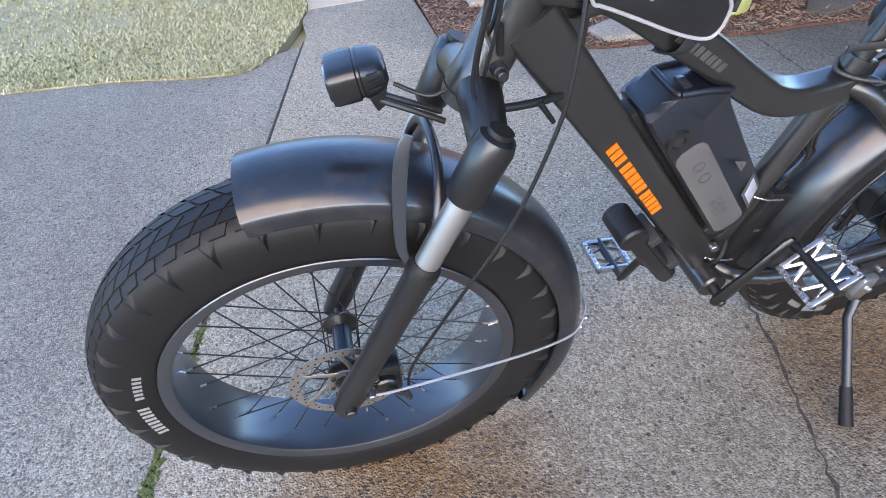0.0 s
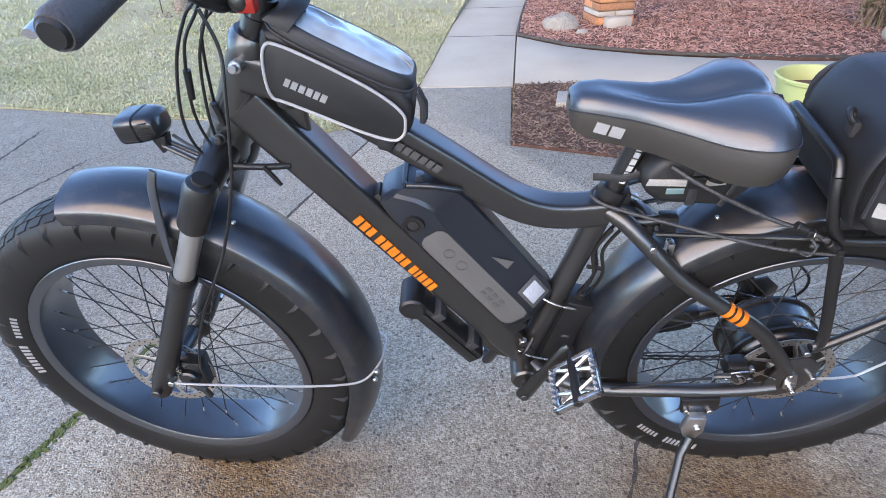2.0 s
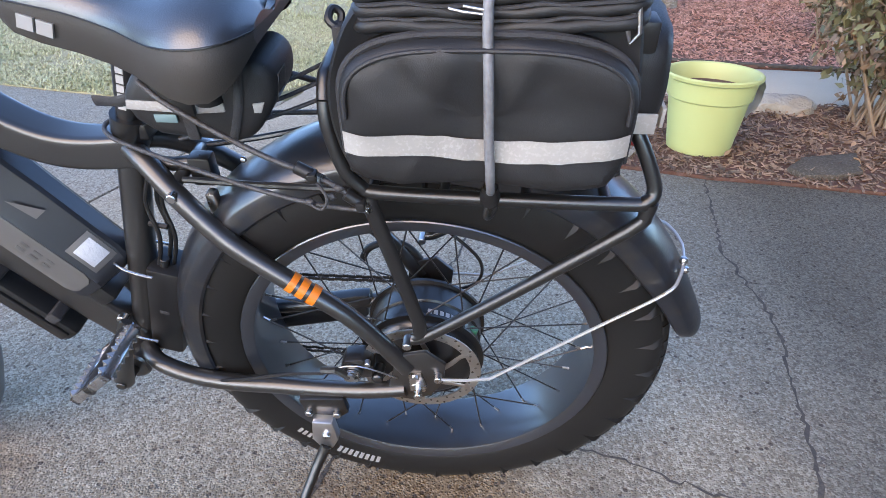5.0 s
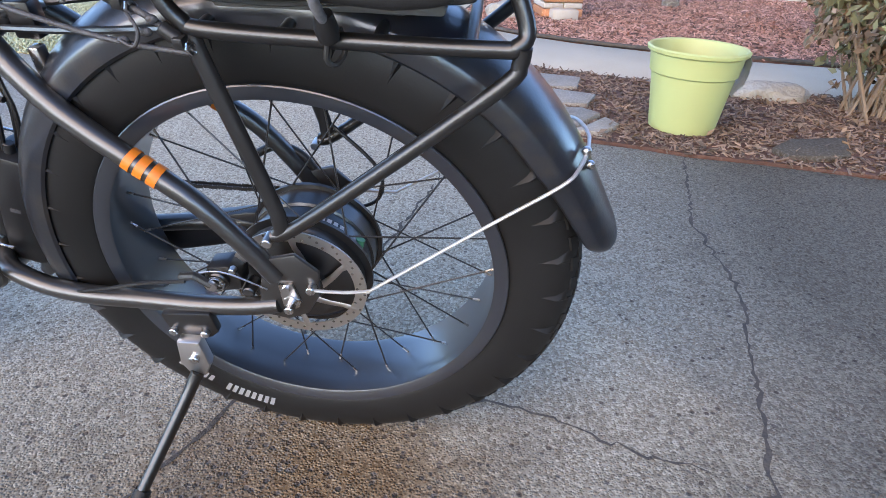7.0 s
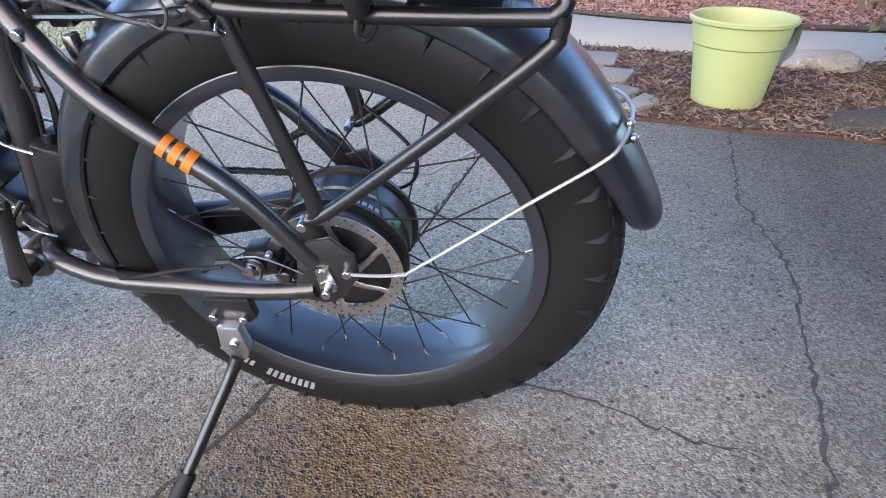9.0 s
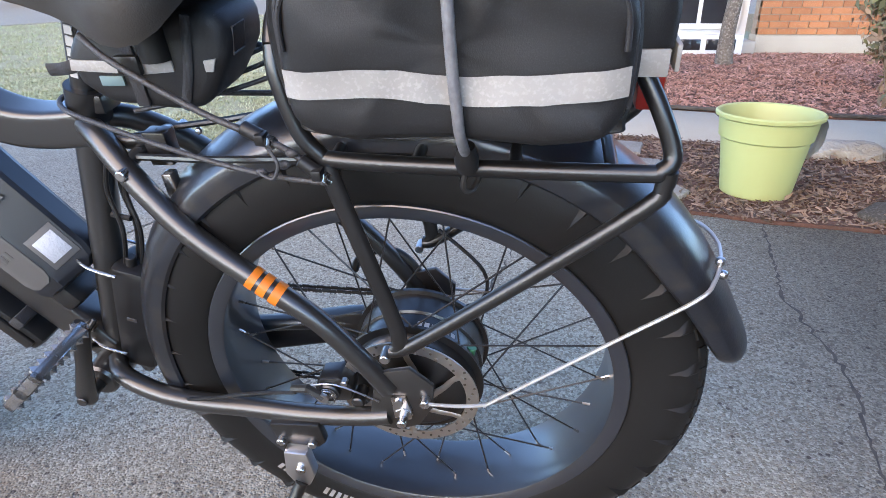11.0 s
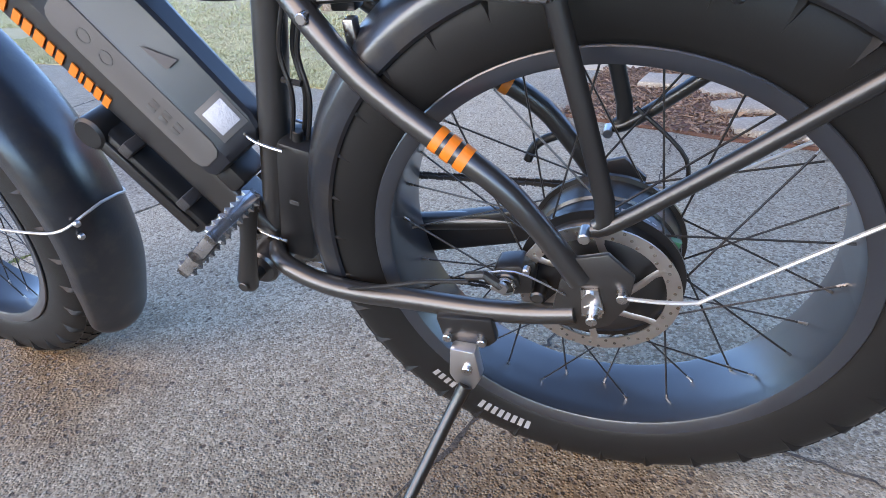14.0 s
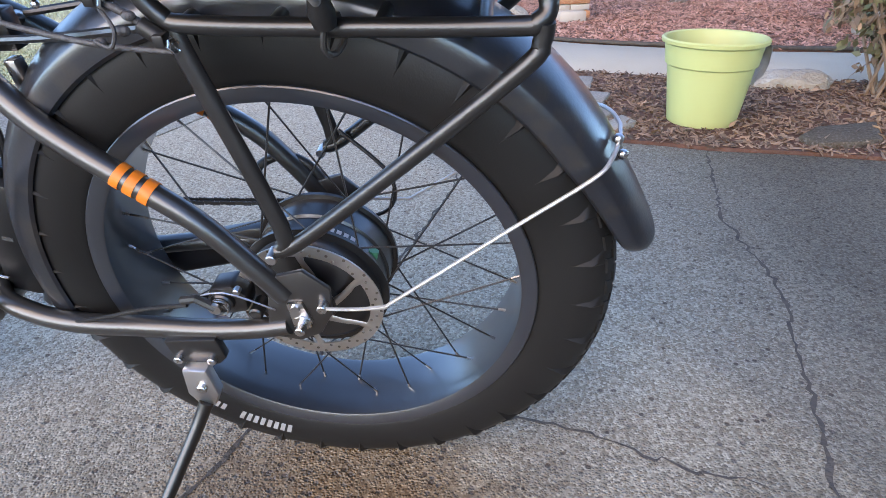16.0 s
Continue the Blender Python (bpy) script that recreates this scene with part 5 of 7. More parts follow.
part("stay_bridge", Build().tube([(-0.300, -0.052, 0.682), (-0.285, 0, 0.695), (-0.300, 0.052, 0.682)], 0.008, 10, smooth=4), FRAME_PAINT, bike)
letters(bike, ORANGE, (-0.757, -0.0316, 0.719), (0.575, 0.008, -0.817), (0.817, 0, 0.575), 0.0185, [.0105, .011, .0105, -.006, .0105, .012, .0145, .0095, .0105, -.006, .0105, .0045, .0105, .0095, .0095], 0.0043, (0, -1, 0), -0.12, 0.0016)
letters(bike, GREYDECAL, (-0.700, -0.0299, 0.868), (0.80, 0, -0.60), (0.60, 0, 0.80), 0.013, [.010, .010, .010, .010, .011, .010, .009, .010], 0.003, (0, -1, 0), 0.1)
badge = Build().revolve([(0.0, 0.0), (0.019, 0.0), (0.017, 0.004), (0.0, 0.005)], segs=28)
part("head_badge", badge, SILVERDECAL, bike, "round silver badge", m=Matrix.Translation((HEAD_TOP + HEAD_LOW) / 2 + Vector((-0.0265, -0.012, -0.016))) @ pose(0, 0, 0, 0, 0, 62) @ pose(0, 0, 0, -26, 0, 0))

# battery: a long case with a bevelled upper side
BX, BN = Vector((0.575, 0, -0.817)), Vector((0.817, 0, 0.575))
BO = Vector((-0.7117, 0, 0.7507))
MB = Matrix(((BX.x, 0, BN.x, BO.x), (0, 1, 0, 0), (BX.z, 0, BN.z, BO.z), (0, 0, 0, 1)))


def battery_ring(s, w, h0, h1, wt, cut):
    """Section across the case at s along it: full width below, narrowing to its top."""
    hm = h0 + (h1 - h0) * cut
    pts = [(-w, h0 + 0.004), (-w, hm - 0.006), (-w + 0.004, hm), (-wt - 0.006, h1 - 0.003), (-wt, h1)]
    pts = pts + [(-y, z) for y, z in reversed(pts)]
    pts = [(-w + 0.005, h0)] + pts + [(w - 0.005, h0)]
    return [MB @ Vector((s, y, z)) for y, z in pts]


bat = Build()
bat.loft([battery_ring(-0.008, 0.030, 0.010, 0.040, 0.022, 0.6), battery_ring(-0.003, 0.040, 0.006, 0.056, 0.030, 0.64), battery_ring(0.022, 0.0450, 0.004, 0.090, 0.032, 0.66), battery_ring(0.050, 0.0455, 0.004, 0.1135, 0.029, 0.62), battery_ring(0.056, 0.0455, 0.004, 0.1145, 0.026, 0.60),
          battery_ring(0.088, 0.0455, 0.004, 0.1135, 0.016, 0.56), battery_ring(0.20, 0.0455, 0.004, 0.113, 0.012, 0.56), battery_ring(0.325, 0.0455, 0.004, 0.112, 0.012, 0.56), battery_ring(0.342, 0.0445, 0.006, 0.106, 0.012, 0.56), battery_ring(0.351, 0.041, 0.010, 0.094, 0.012, 0.56), battery_ring(0.354, 0.034, 0.018, 0.084, 0.012, 0.56)])
battery = part("battery", bat, BATTERY, bike, "long black battery case locked to the down tube", angle=24)
rimp = [(-0.003, -0.031, 0.058), (0.022, -0.033, 0.091), (0.049, -0.030, 0.1145), (0.054, -0.022, 0.116), (0.054, 0.022, 0.116), (0.049, 0.030, 0.1145), (0.022, 0.033, 0.091), (-0.003, 0.031, 0.058), (-0.005, 0.022, 0.055), (-0.005, -0.022, 0.055)]
part("end_rim", Build().tube([MB @ Vector(p) for p in rimp + rimp[:1]], 0.0042, 10, smooth=3), BATTERY, battery, "raised rim round the top face")
part("charge_panel", Build().box((-0.006, -0.020, -0.002), (0.006, 0.006, 0.0016), 0.0006, m=MB @ Matrix.Translation((0.008, 0, 0.0725)) @ pose(0, 0, 0, 0, -52, 0)), SCREEN, battery, "small dark charge display")
part("lock_ring", Build().revolve([(0.0, -0.0475), (0.0095, -0.0475), (0.0105, -0.0505), (0.0165, -0.0505), (0.018, -0.0445)], segs=28), PLASTIC, battery, "round key lock", m=MB @ Matrix.Translation((0.053, 0, 0.026)))
part("key_core", Build().revolve([(0.0, -0.0490), (0.0085, -0.0490), (0.0085, -0.0450)], segs=20), DARKSTEEL, battery, "steel key core", m=MB @ Matrix.Translation((0.053, 0, 0.026)))
pan = Build().prism([(0.100, 0.008), (0.090, 0.013), (0.085, 0.022), (0.085, 0.046), (0.090, 0.054), (0.100, 0.058), (0.320, 0.060), (0.330, 0.056), (0.336, 0.047), (0.336, 0.022), (0.331, 0.013), (0.320, 0.008)], -0.0472, -0.044, 0.0012, m=MB)
part("side_panel", pan, PANEL, battery, "grey rubber side panel")
for x, r in ((0.135, 0.010), (0.168, 0.010)):
    part("panel_mark", Build().revolve([(r, -0.0477), (r, -0.0470), (r - 0.0022, -0.0470), (r - 0.0022, -0.0477)], segs=28), GREYDECAL, battery, "faint embossed ring", m=MB @ Matrix.Translation((x, 0, 0.034)))
for x, z, w in ((0.235, 0.022, 0.012), (0.235, 0.034, 0.012), (0.254, 0.022, 0.012), (0.254, 0.034, 0.012), (0.273, 0.022, 0.012), (0.273, 0.034, 0.012)):
    part("panel_mark", Build().box((x, -0.0477, z), (x + w, -0.0468, z + 0.008), 0.0002, m=MB), GREYDECAL, battery, "faint embossed bar")
BEV = MB @ Matrix.Translation((0, -0.0302, 0.0880)) @ pose(0, 0, 0, 58.0, 0, 0)
part("rating_sticker", Build().box((0.280, -0.021, 0.0), (0.330, 0.021, 0.0014), 0.0004, m=BEV), GREYDECAL, battery, "dark rating sticker")
part("hologram", Build().box((0.288, -0.0155, 0.0012), (0.322, 0.0155, 0.0022), 0.0004, m=BEV), STICKER, battery, "silver hologram sticker")
part("warning_mark", Build().add([BEV @ Vector(p) for p in ((0.185, -0.011, 0.0050), (0.226, -0.006, 0.0050), (0.226, 0.011, 0.0050))], [(0, 1, 2)]), PANEL, battery, "small grey triangle mark")
part("battery_rail", Build().box((-0.01, -0.018, -0.012), (0.345, 0.018, 0.006), 0.004, m=MB), PLASTIC, bike)
part("battery_foot", Build().box((0.345, -0.030, -0.006), (0.385, 0.030, 0.030), 0.008, m=MB), PLASTIC, bike)
part("foot_cable", Build().tube([(-0.458, -0.030, 0.425), (-0.472, -0.045, 0.405), (-0.482, -0.042, 0.385), (-0.478, -0.02, 0.365)], 0.004, 8, smooth=5), PLASTIC, bike)
part("foot_bolt", Build().cyl((-0.475, -0.02, 0.408), (-0.475, -0.032, 0.408), 0.008, 10, 0.001), STEEL, bike)

# controller box behind the seat tube
MC = Matrix.Translation((-0.418, 0, 0.445)) @ pose(0, 0, 0, 0, 15.5, 0)
ctrl = part("controller_box", Build().box((-0.004, -0.030, -0.110), (0.050, 0.030, 0.078), 0.009, m=MC), PLASTIC, bike, "black controller box strapped behind the seat tube")
part("cable_gland", Build().cyl(MC @ Vector((0.020, -0.012, 0.074)), MC @ Vector((0.020, -0.012, 0.092)), 0.007, 12, 0.001), PLASTIC, ctrl)
part("maker_mark", Build().box((0.016, -0.0312, -0.012), (0.030, -0.0298, -0.006), 0.0003, m=MC), GREYDECAL, ctrl)
for z in (0.072, -0.078):
    part("clamp", Build().tube([MC @ Vector((x, y, z)) for x, y in ((0.012, -0.036), (-0.026, -0.034), (-0.052, -0.020), (-0.055, 0.0), (-0.052, 0.020), (-0.026, 0.034), (0.012, 0.036))], 0.0022, 8, smooth=3), STEEL, ctrl, "thin steel hose clamp")
for k, (dx, dy) in enumerate(((0.012, -0.012), (0.020, 0.004), (0.030, -0.004))):
    part("cable", Build().tube([MC @ Vector((dx, dy, 0.075)), MC @ Vector((dx + 0.006, dy - 0.006, 0.14)), MC @ Vector((dx - 0.012, dy, 0.19)), MC @ Vector((dx - 0.004, dy - 0.004, 0.245))], 0.0032, 8, smooth=6), PLASTIC, bike)
part("cable_tie", Build().tube([MC @ Vector((0.002, -0.012, 0.155)), MC @ Vector((0.028, -0.014, 0.158))], 0.004, 6), PLASTIC, bike)

# cranks and pedals
part("crank_axle", Build().cyl(BB + Vector((0, -0.092, -0.006)), BB + Vector((0, 0.085, -0.006)), 0.010, 14), DARKSTEEL, bike)


def crank(s, tip):
    a, c = BB + Vector((-0.004, s * 0.086, -0.008)), Vector(tip)
    b = Build().tube([a + (a - c).normalized() * 0.012, a, a.lerp(c, 0.5), c, c + (c - a).normalized() * 0.010], [0.012, 0.0165, 0.0115, 0.0125, 0.007], 12, flat=0.62, side=(0, 1, 0))
    cr = part("crank_arm", b, SATIN, bike)
    part("crank_bolt", Build().cyl(a + Vector((0, s * 0.009, 0)), a + Vector((0, s * 0.013, 0)), 0.008, 12, 0.001), DARKSTEEL, cr)
    return cr


def pedal(c, s, tilt):
    m = Matrix.Translation(c) @ pose(0, 0, 0, 0, tilt, 0)
    b = Build()
    L, Wd, T = 0.045, 0.044, 0.007
    b.box((-L, -Wd, -T), (-L + 0.010, Wd, T), 0.002).box((L - 0.010, -Wd, -T), (L, Wd, T), 0.002)
    b.box((-L, -Wd, -T), (L, -Wd + 0.009, T), 0.002).box((-L, Wd - 0.009, -T), (L, Wd, T), 0.002)
    for a0, a1 in (((-L, -0.006), (L, -Wd + 0.004)), ((L, -0.006), (-L, -Wd + 0.004)), ((-L, Wd - 0.004), (L, 0.006)), ((L, Wd - 0.004), (-L, 0.006))):
        b.tube([(a0[0] * 0.94, a0[1], 0), (a1[0] * 0.94, a1[1], 0)], 0.0042, 6)
    for x in (-L + 0.005, L - 0.005):
        for k in range(7):
            y = -Wd + 0.010 + k * (2 * Wd - 0.020) / 6
            for e in (-1, 1):
                q = [Vector((x + a, y + c, e * (T - 0.001))) for a, c in ((-0.005, -0.005), (0.005, -0.005), (0.005, 0.005), (-0.005, 0.005))]
                b.add(q + [Vector((x, y, e * (T + 0.006)))], [(0, 1, 4), (1, 2, 4), (2, 3, 4), (3, 0, 4)])
    p = part("pedal", b, CHROMEPLASTIC, bike, "polished alloy cage pedal", m=m)
    part("axle_barrel", Build().cyl((0, -Wd, 0), (0, Wd + 0.012, 0) if s < 0 else (0, Wd, 0), 0.0085, 12).cyl((0, 0, 0), (0, -s * 0.066, 0), 0.007, 10), SATIN, p)
    pins = Build()
    for x in (-0.040, 0.040):
        for y in (-0.037, -0.013, 0.013, 0.037):
            pins.cyl((x, y, -0.010), (x, y, 0.010), 0.0018, 6)
    tagged(part("pin_set", pins, STEEL, p), kind="stuff")
    for k in (-0.7, 0.7):
        part("reflector", Build().box((-0.022, k * 0.048 - 0.002, -0.005), (0.022, k * 0.048 + 0.002, 0.005), 0.001), PLASTIC, p)
    return p


crank(-1, (-0.408, -0.100, 0.480))
pedal(Vector((-0.404, -0.166, 0.480)), -1, -42.0)
crank(1, (-0.540, 0.100, 0.186))
pedal(Vector((-0.542, 0.166, 0.186)), 1, 10.0)

# chain side, seen through the wheel
ring = Build().revolve([(0.060, 0.060), (0.090, 0.060), (0.090, 0.064), (0.060, 0.064)], BB, segs=56)
for k in range(5):
    a = radians(72 * k)
    ring.tube([BB + Vector((0, 0.062, 0)), BB + Vector((0.065 * math.cos(a), 0.062, 0.065 * math.sin(a)))], 0.008, 6, flat=0.35, side=(0, 1, 0))
part("chainring", ring, DARKSTEEL, bike, "dark steel chainring")
part("sprocket", Build().revolve([(0.02, 0.056), (0.052, 0.056), (0.058, 0.062), (0.05, 0.072), (0.036, 0.084), (0.02, 0.086)], HUB_B, segs=40), DARKSTEEL, bike, "steel sprocket stack")


def chain_run(a, c, n):
    b = Build()
    a, c = Vector(a), Vector(c)
    d = (c - a).normalized()
    side = Vector((0, 1, 0))
    up = d.cross(side)
    for i in range(n):
        p = a.lerp(c, (i + 0.5) / n)
        h = (c - a).length / n * 0.5
        for s in (-1, 1):
            y = side * (s * (0.0032 if i % 2 else 0.0045))
            pts = [p + d * (h * e) + up * (0.0042 * u) + y for e, u in ((-1.15, 0), (-0.8, 0.9), (0, 0.6), (0.8, 0.9), (1.15, 0), (0.8, -0.9), (0, -0.6), (-0.8, -0.9))]
            b.loft([pts, [q + side * 0.0011 for q in pts]])
    return b


part("chain", chain_run((-0.455, 0.066, 0.424), (-0.008, 0.068, 0.424), 40), DARKSTEEL, bike, "oily roller chain")
part("chain", chain_run((-0.455, 0.066, 0.246), (-0.015, 0.070, 0.225), 38), DARKSTEEL, bike, "oily roller chain")
guard = Build().prism([(-0.334, 0.276), (-0.328, 0.316), (-0.302, 0.330), (-0.130, 0.367), (-0.104, 0.370), (-0.100, 0.352), (-0.110, 0.342), (-0.108, 0.318), (-0.130, 0.308), (-0.305, 0.266)], 0.080, 0.104, 0.006)
part("chain_guard", guard, SATIN, bike, "black sleeve over the far stay")
der = Build().prism([(0.000, 0.345), (0.022, 0.338), (0.020, 0.225), (0.006, 0.180), (-0.012, 0.190), (-0.004, 0.26)], 0.062, 0.076, 0.003)
part("derailleur", der, SATIN, bike)
for c in ((0.006, 0.232), (0.0, 0.196)):
    part("jockey_wheel", Build().revolve([(0.0, 0.066), (0.018, 0.066), (0.018, 0.072), (0.0, 0.072)], (c[0], 0, c[1]), segs=18), PLASTIC, bike)

# back brake caliper and cables
cal = part("brake_caliper", Build().prism([(-0.118, 0.392), (-0.110, 0.412), (-0.082, 0.418), (-0.066, 0.404), (-0.070, 0.378), (-0.098, 0.372)], -0.094, -0.062, 0.004).cyl((-0.096, -0.102, 0.396), (-0.096, -0.060, 0.396), 0.0145, 18, 0.002).cyl((-0.064, -0.092, 0.370), (-0.064, -0.064, 0.370), 0.009, 12, 0.002), SATIN, bike, "black disc brake caliper")
for x, z in ((-0.112, 0.386), (-0.074, 0.414)):
    part("mount_bolt", Build().cyl((x, -0.100, z), (x, -0.090, z), 0.0045, 8, 0.001), STEEL, cal)
part("return_spring", Build().tube([(-0.096 + 0.011 * math.cos(k * 0.7), -0.103 - 0.0003 * k, 0.396 + 0.011 * math.sin(k * 0.7)) for k in range(20)], 0.0010, 5), STEEL, cal)
part("lever_arm", Build().tube([(-0.10, -0.108, 0.398), (-0.118, -0.110, 0.414), (-0.140, -0.104, 0.404)], 0.0055, 8), DARKSTEEL, cal)
part("adjuster", Build().cyl((-0.100, -0.108, 0.398), (-0.100, -0.112, 0.398), 0.008, 8), STEEL, cal)
part("brake_cable", Build().tube([(-0.140, -0.100, 0.392), (-0.20, -0.095, 0.378), (-0.27, -0.092, 0.356), (-0.34, -0.080, 0.332), (-0.42, -0.055, 0.318)], 0.0026, 8, smooth=6), PLASTIC, bike)
part("inner_wire", Build().tube([(-0.138, -0.104, 0.404), (-0.085, -0.106, 0.42), (-0.030, -0.103, 0.392)], 0.0012, 6, smooth=4), STEEL, bike)
part("motor_cable", Build().tube([(-0.112, 0.100, 0.438), (-0.098, 0.101, 0.463), (-0.062, 0.102, 0.477), (-0.030, 0.102, 0.462), (-0.004, 0.100, 0.418), (0.002, 0.096, 0.385)], 0.0062, 10, smooth=6), PLASTIC, bike)
part("motor_cable", Build().tube([(0.006, 0.095, 0.37), (0.075, 0.09, 0.40), (0.082, 0.085, 0.46), (0.02, 0.095, 0.52)], 0.0028, 8, smooth=6), PLASTIC, bike)
part("connector", Build().cyl((0.072, -0.035, 0.405), (0.078, -0.03, 0.425), 0.0065, 10), GREENWIRE, bike, "small green cable connector")


# mudguards
def fender(name, c, a0, a1, m, label, rr=0.390, w=0.066, tail=26.0, flare=0.014):
    """A mudguard: a smooth dome, a crisp crease and a short upright flange, running out into a rounded tail."""
    rings, n = [], 84
    for i in range(n + 1):
        f = 1 - (1 - i / n) ** 1.25
        a = a0 + (a1 - a0) * f
        t = max(0.0, 1 - (a - a1) / tail)
        end = math.sqrt(max(0.0, 1 - max(0.0, (t - 0.80) / 0.20) ** 2))
        r, hw = rr + flare * t * t + 0.010 * t ** 5 - 0.012 * (1 - end), w * (1 - 0.16 * t) * (0.42 + 0.58 * end)
        k = (1 - 0.10 * t) * (0.45 + 0.55 * end)
        skirt = 0.0245 * k * (1 - 0.35 * t)
        prof = [(r - 0.0235 * k - skirt, -hw), (r - 0.0235 * k - 0.5 * skirt, -hw - 0.0004), (r - 0.0260 * k, -hw + 0.0010), (r - 0.0235 * k, -hw * 0.955)]
        prof += [(r - 0.0235 * k * u ** 2.3, -hw * u) for u in (0.86, 0.72, 0.56, 0.38, 0.19, 0.0)]
        prof = prof + [(q, -y) for q, y in reversed(prof[:-1])]
        inner = [(q - 0.0035, y * 0.955) for q, y in reversed(prof)]
        ca, sa = math.cos(radians(a)), math.sin(radians(a))
        rings.append([Vector(c) + Vector((q * ca, y, q * sa)) for q, y in prof + inner])
    return part(name, Build().loft(rings), FENDER, bike, label, m=m, angle=32)


BACK_ARC = HUB_B + Vector((0.009, 0, 0.0))
fender("mudguard", BACK_ARC, 190, 9.5, None, "black plastic mudguard over the back wheel, with a rounded tail")
fender("mudguard", HUB_F, 100, -38, STEER, "black plastic mudguard over the front wheel, with a rounded tail", 0.402, tail=20.0, flare=0.006)
for s in (-1, 1):
    b = Build().tube([(0.029, s * 0.110, 0.404), (0.070, s * 0.109, 0.404), (0.102, s * 0.106, 0.407), (0.112, s * 0.105, 0.414), (0.243, s * 0.088, 0.509), (0.318, s * 0.075, 0.560), (0.337, s * 0.058, 0.573), (0.3475, s * 0.028, 0.579), (0.3515, 0, 0.5805)], 0.0023, 8, smooth=5)
    part("fender_stay", b, WIRE, bike, "thin silver wire mudguard stay")
    b = Build().tube([HUB_F + Vector(p) for p in ((0.035, s * 0.115, 0.028), (0.075, s * 0.115, 0.026), (0.25, s * 0.095, 0.014), (0.345, s * 0.076, 0.005), (0.385, s * 0.06, 0.006), (0.408, s * 0.03, 0.02), (0.411, 0, 0.024))], 0.0023, 8, smooth=5)
    part("fender_stay", b, WIRE, bike, "thin silver wire mudguard stay", m=STEER)
for p, m in (((0.3455, -0.034, 0.582), None), ((0.3530, -0.030, 0.562), None), (tuple(HUB_F + Vector((0.404, -0.045, 0.012))), STEER), (tuple(HUB_F + Vector((0.398, -0.045, -0.012))), STEER)):
    part("stay_screw", Build().ball(p, 0.0058, 8), STEEL, bike, m=m)
part("fender_screw", Build().ball((-0.20, -0.045, 0.725), 0.004, 8), STEEL, bike)
part("fender_screw", Build().ball((HUB_F.x + 0.21, -0.035, HUB_F.z + 0.345), 0.004, 8), STEEL, bike, m=STEER)
part("fender_bracket", Build().tube([(-0.345, -0.02, 0.702), (-0.30, -0.022, 0.700), (-0.262, -0.024, 0.708)], 0.009, 10).box((-0.278, -0.034, 0.676), (-0.250, -0.012, 0.716), 0.003), SATIN, bike)
part("bracket_clip", Build().box((-0.262, -0.046, 0.640), (-0.250, -0.030, 0.672), 0.002), STEEL, bike)

# carrier rack
rk = 0.0082
for s in (-1, 1):
    y = s * 0.100
    part("rack_rail", Build().tube([(-0.080, s * 0.086, 0.826), (-0.078, s * 0.094, 0.800), (-0.066, y, 0.755), (-0.050, y, 0.731), (-0.030, y, 0.724), (0.090, y, 0.720), (0.235, y, 0.719), (0.256, y, 0.722), (0.264, s * 0.094, 0.735), (0.250, s * 0.084, 0.770), (0.232, s * 0.072, 0.802)], rk, 12, smooth=5), SATIN, bike, "black tubular carrier rail")
    part("rack_strut", Build().tube([(-0.006, s * 0.108, 0.488), (0.020, s * 0.107, 0.498), (0.12, s * 0.105, 0.578), (0.245, s * 0.102, 0.684), (0.260, s * 0.100, 0.706), (0.262, s * 0.100, 0.722)], rk, 12, smooth=4), SATIN, bike)
    part("rack_leg", Build().tube([(-0.045, y, 0.720), (-0.036, s * 0.102, 0.684), (0.006, s * 0.107, 0.520), (0.000, s * 0.108, 0.490)], 0.0098, 12, smooth=3, flat=0.7, side=(0, 1, 0)), SATIN, bike)
    part("rack_brace", Build().tube([(-0.285, s * 0.040, 0.690), (-0.18, s * 0.060, 0.700), (-0.052, s * 0.094, 0.722)], 0.0042, 8, smooth=3), SATIN, bike)
part("rack_hoop", Build().tube([(-0.080, -0.086, 0.826), (-0.080, -0.074, 0.842), (-0.080, -0.055, 0.846), (-0.080, 0.055, 0.846), (-0.080, 0.074, 0.842), (-0.080, 0.086, 0.826)], rk, 12, smooth=4), SATIN, bike)
part("rack_hoop", Build().tube([(0.232, -0.072, 0.802), (0.226, -0.055, 0.812), (0.226, 0.055, 0.812), (0.232, 0.072, 0.802)], rk, 12, smooth=4), SATIN, bike)
for x in (-0.04, 0.04, 0.13, 0.215):
    part("rack_bar", Build().tube([(x, -0.1, 0.7205), (x, 0.1, 0.7205)], 0.006, 10), SATIN, bike)
part("tail_light", Build().box((0.236, -0.028, 0.745), (0.262, 0.028, 0.785), 0.006), RED, bike, "red tail light")
part("rack_plate", Build().box((-0.04, -0.055, 0.728), (0.15, 0.055, 0.734), 0.002), DARKSTEEL, bike)

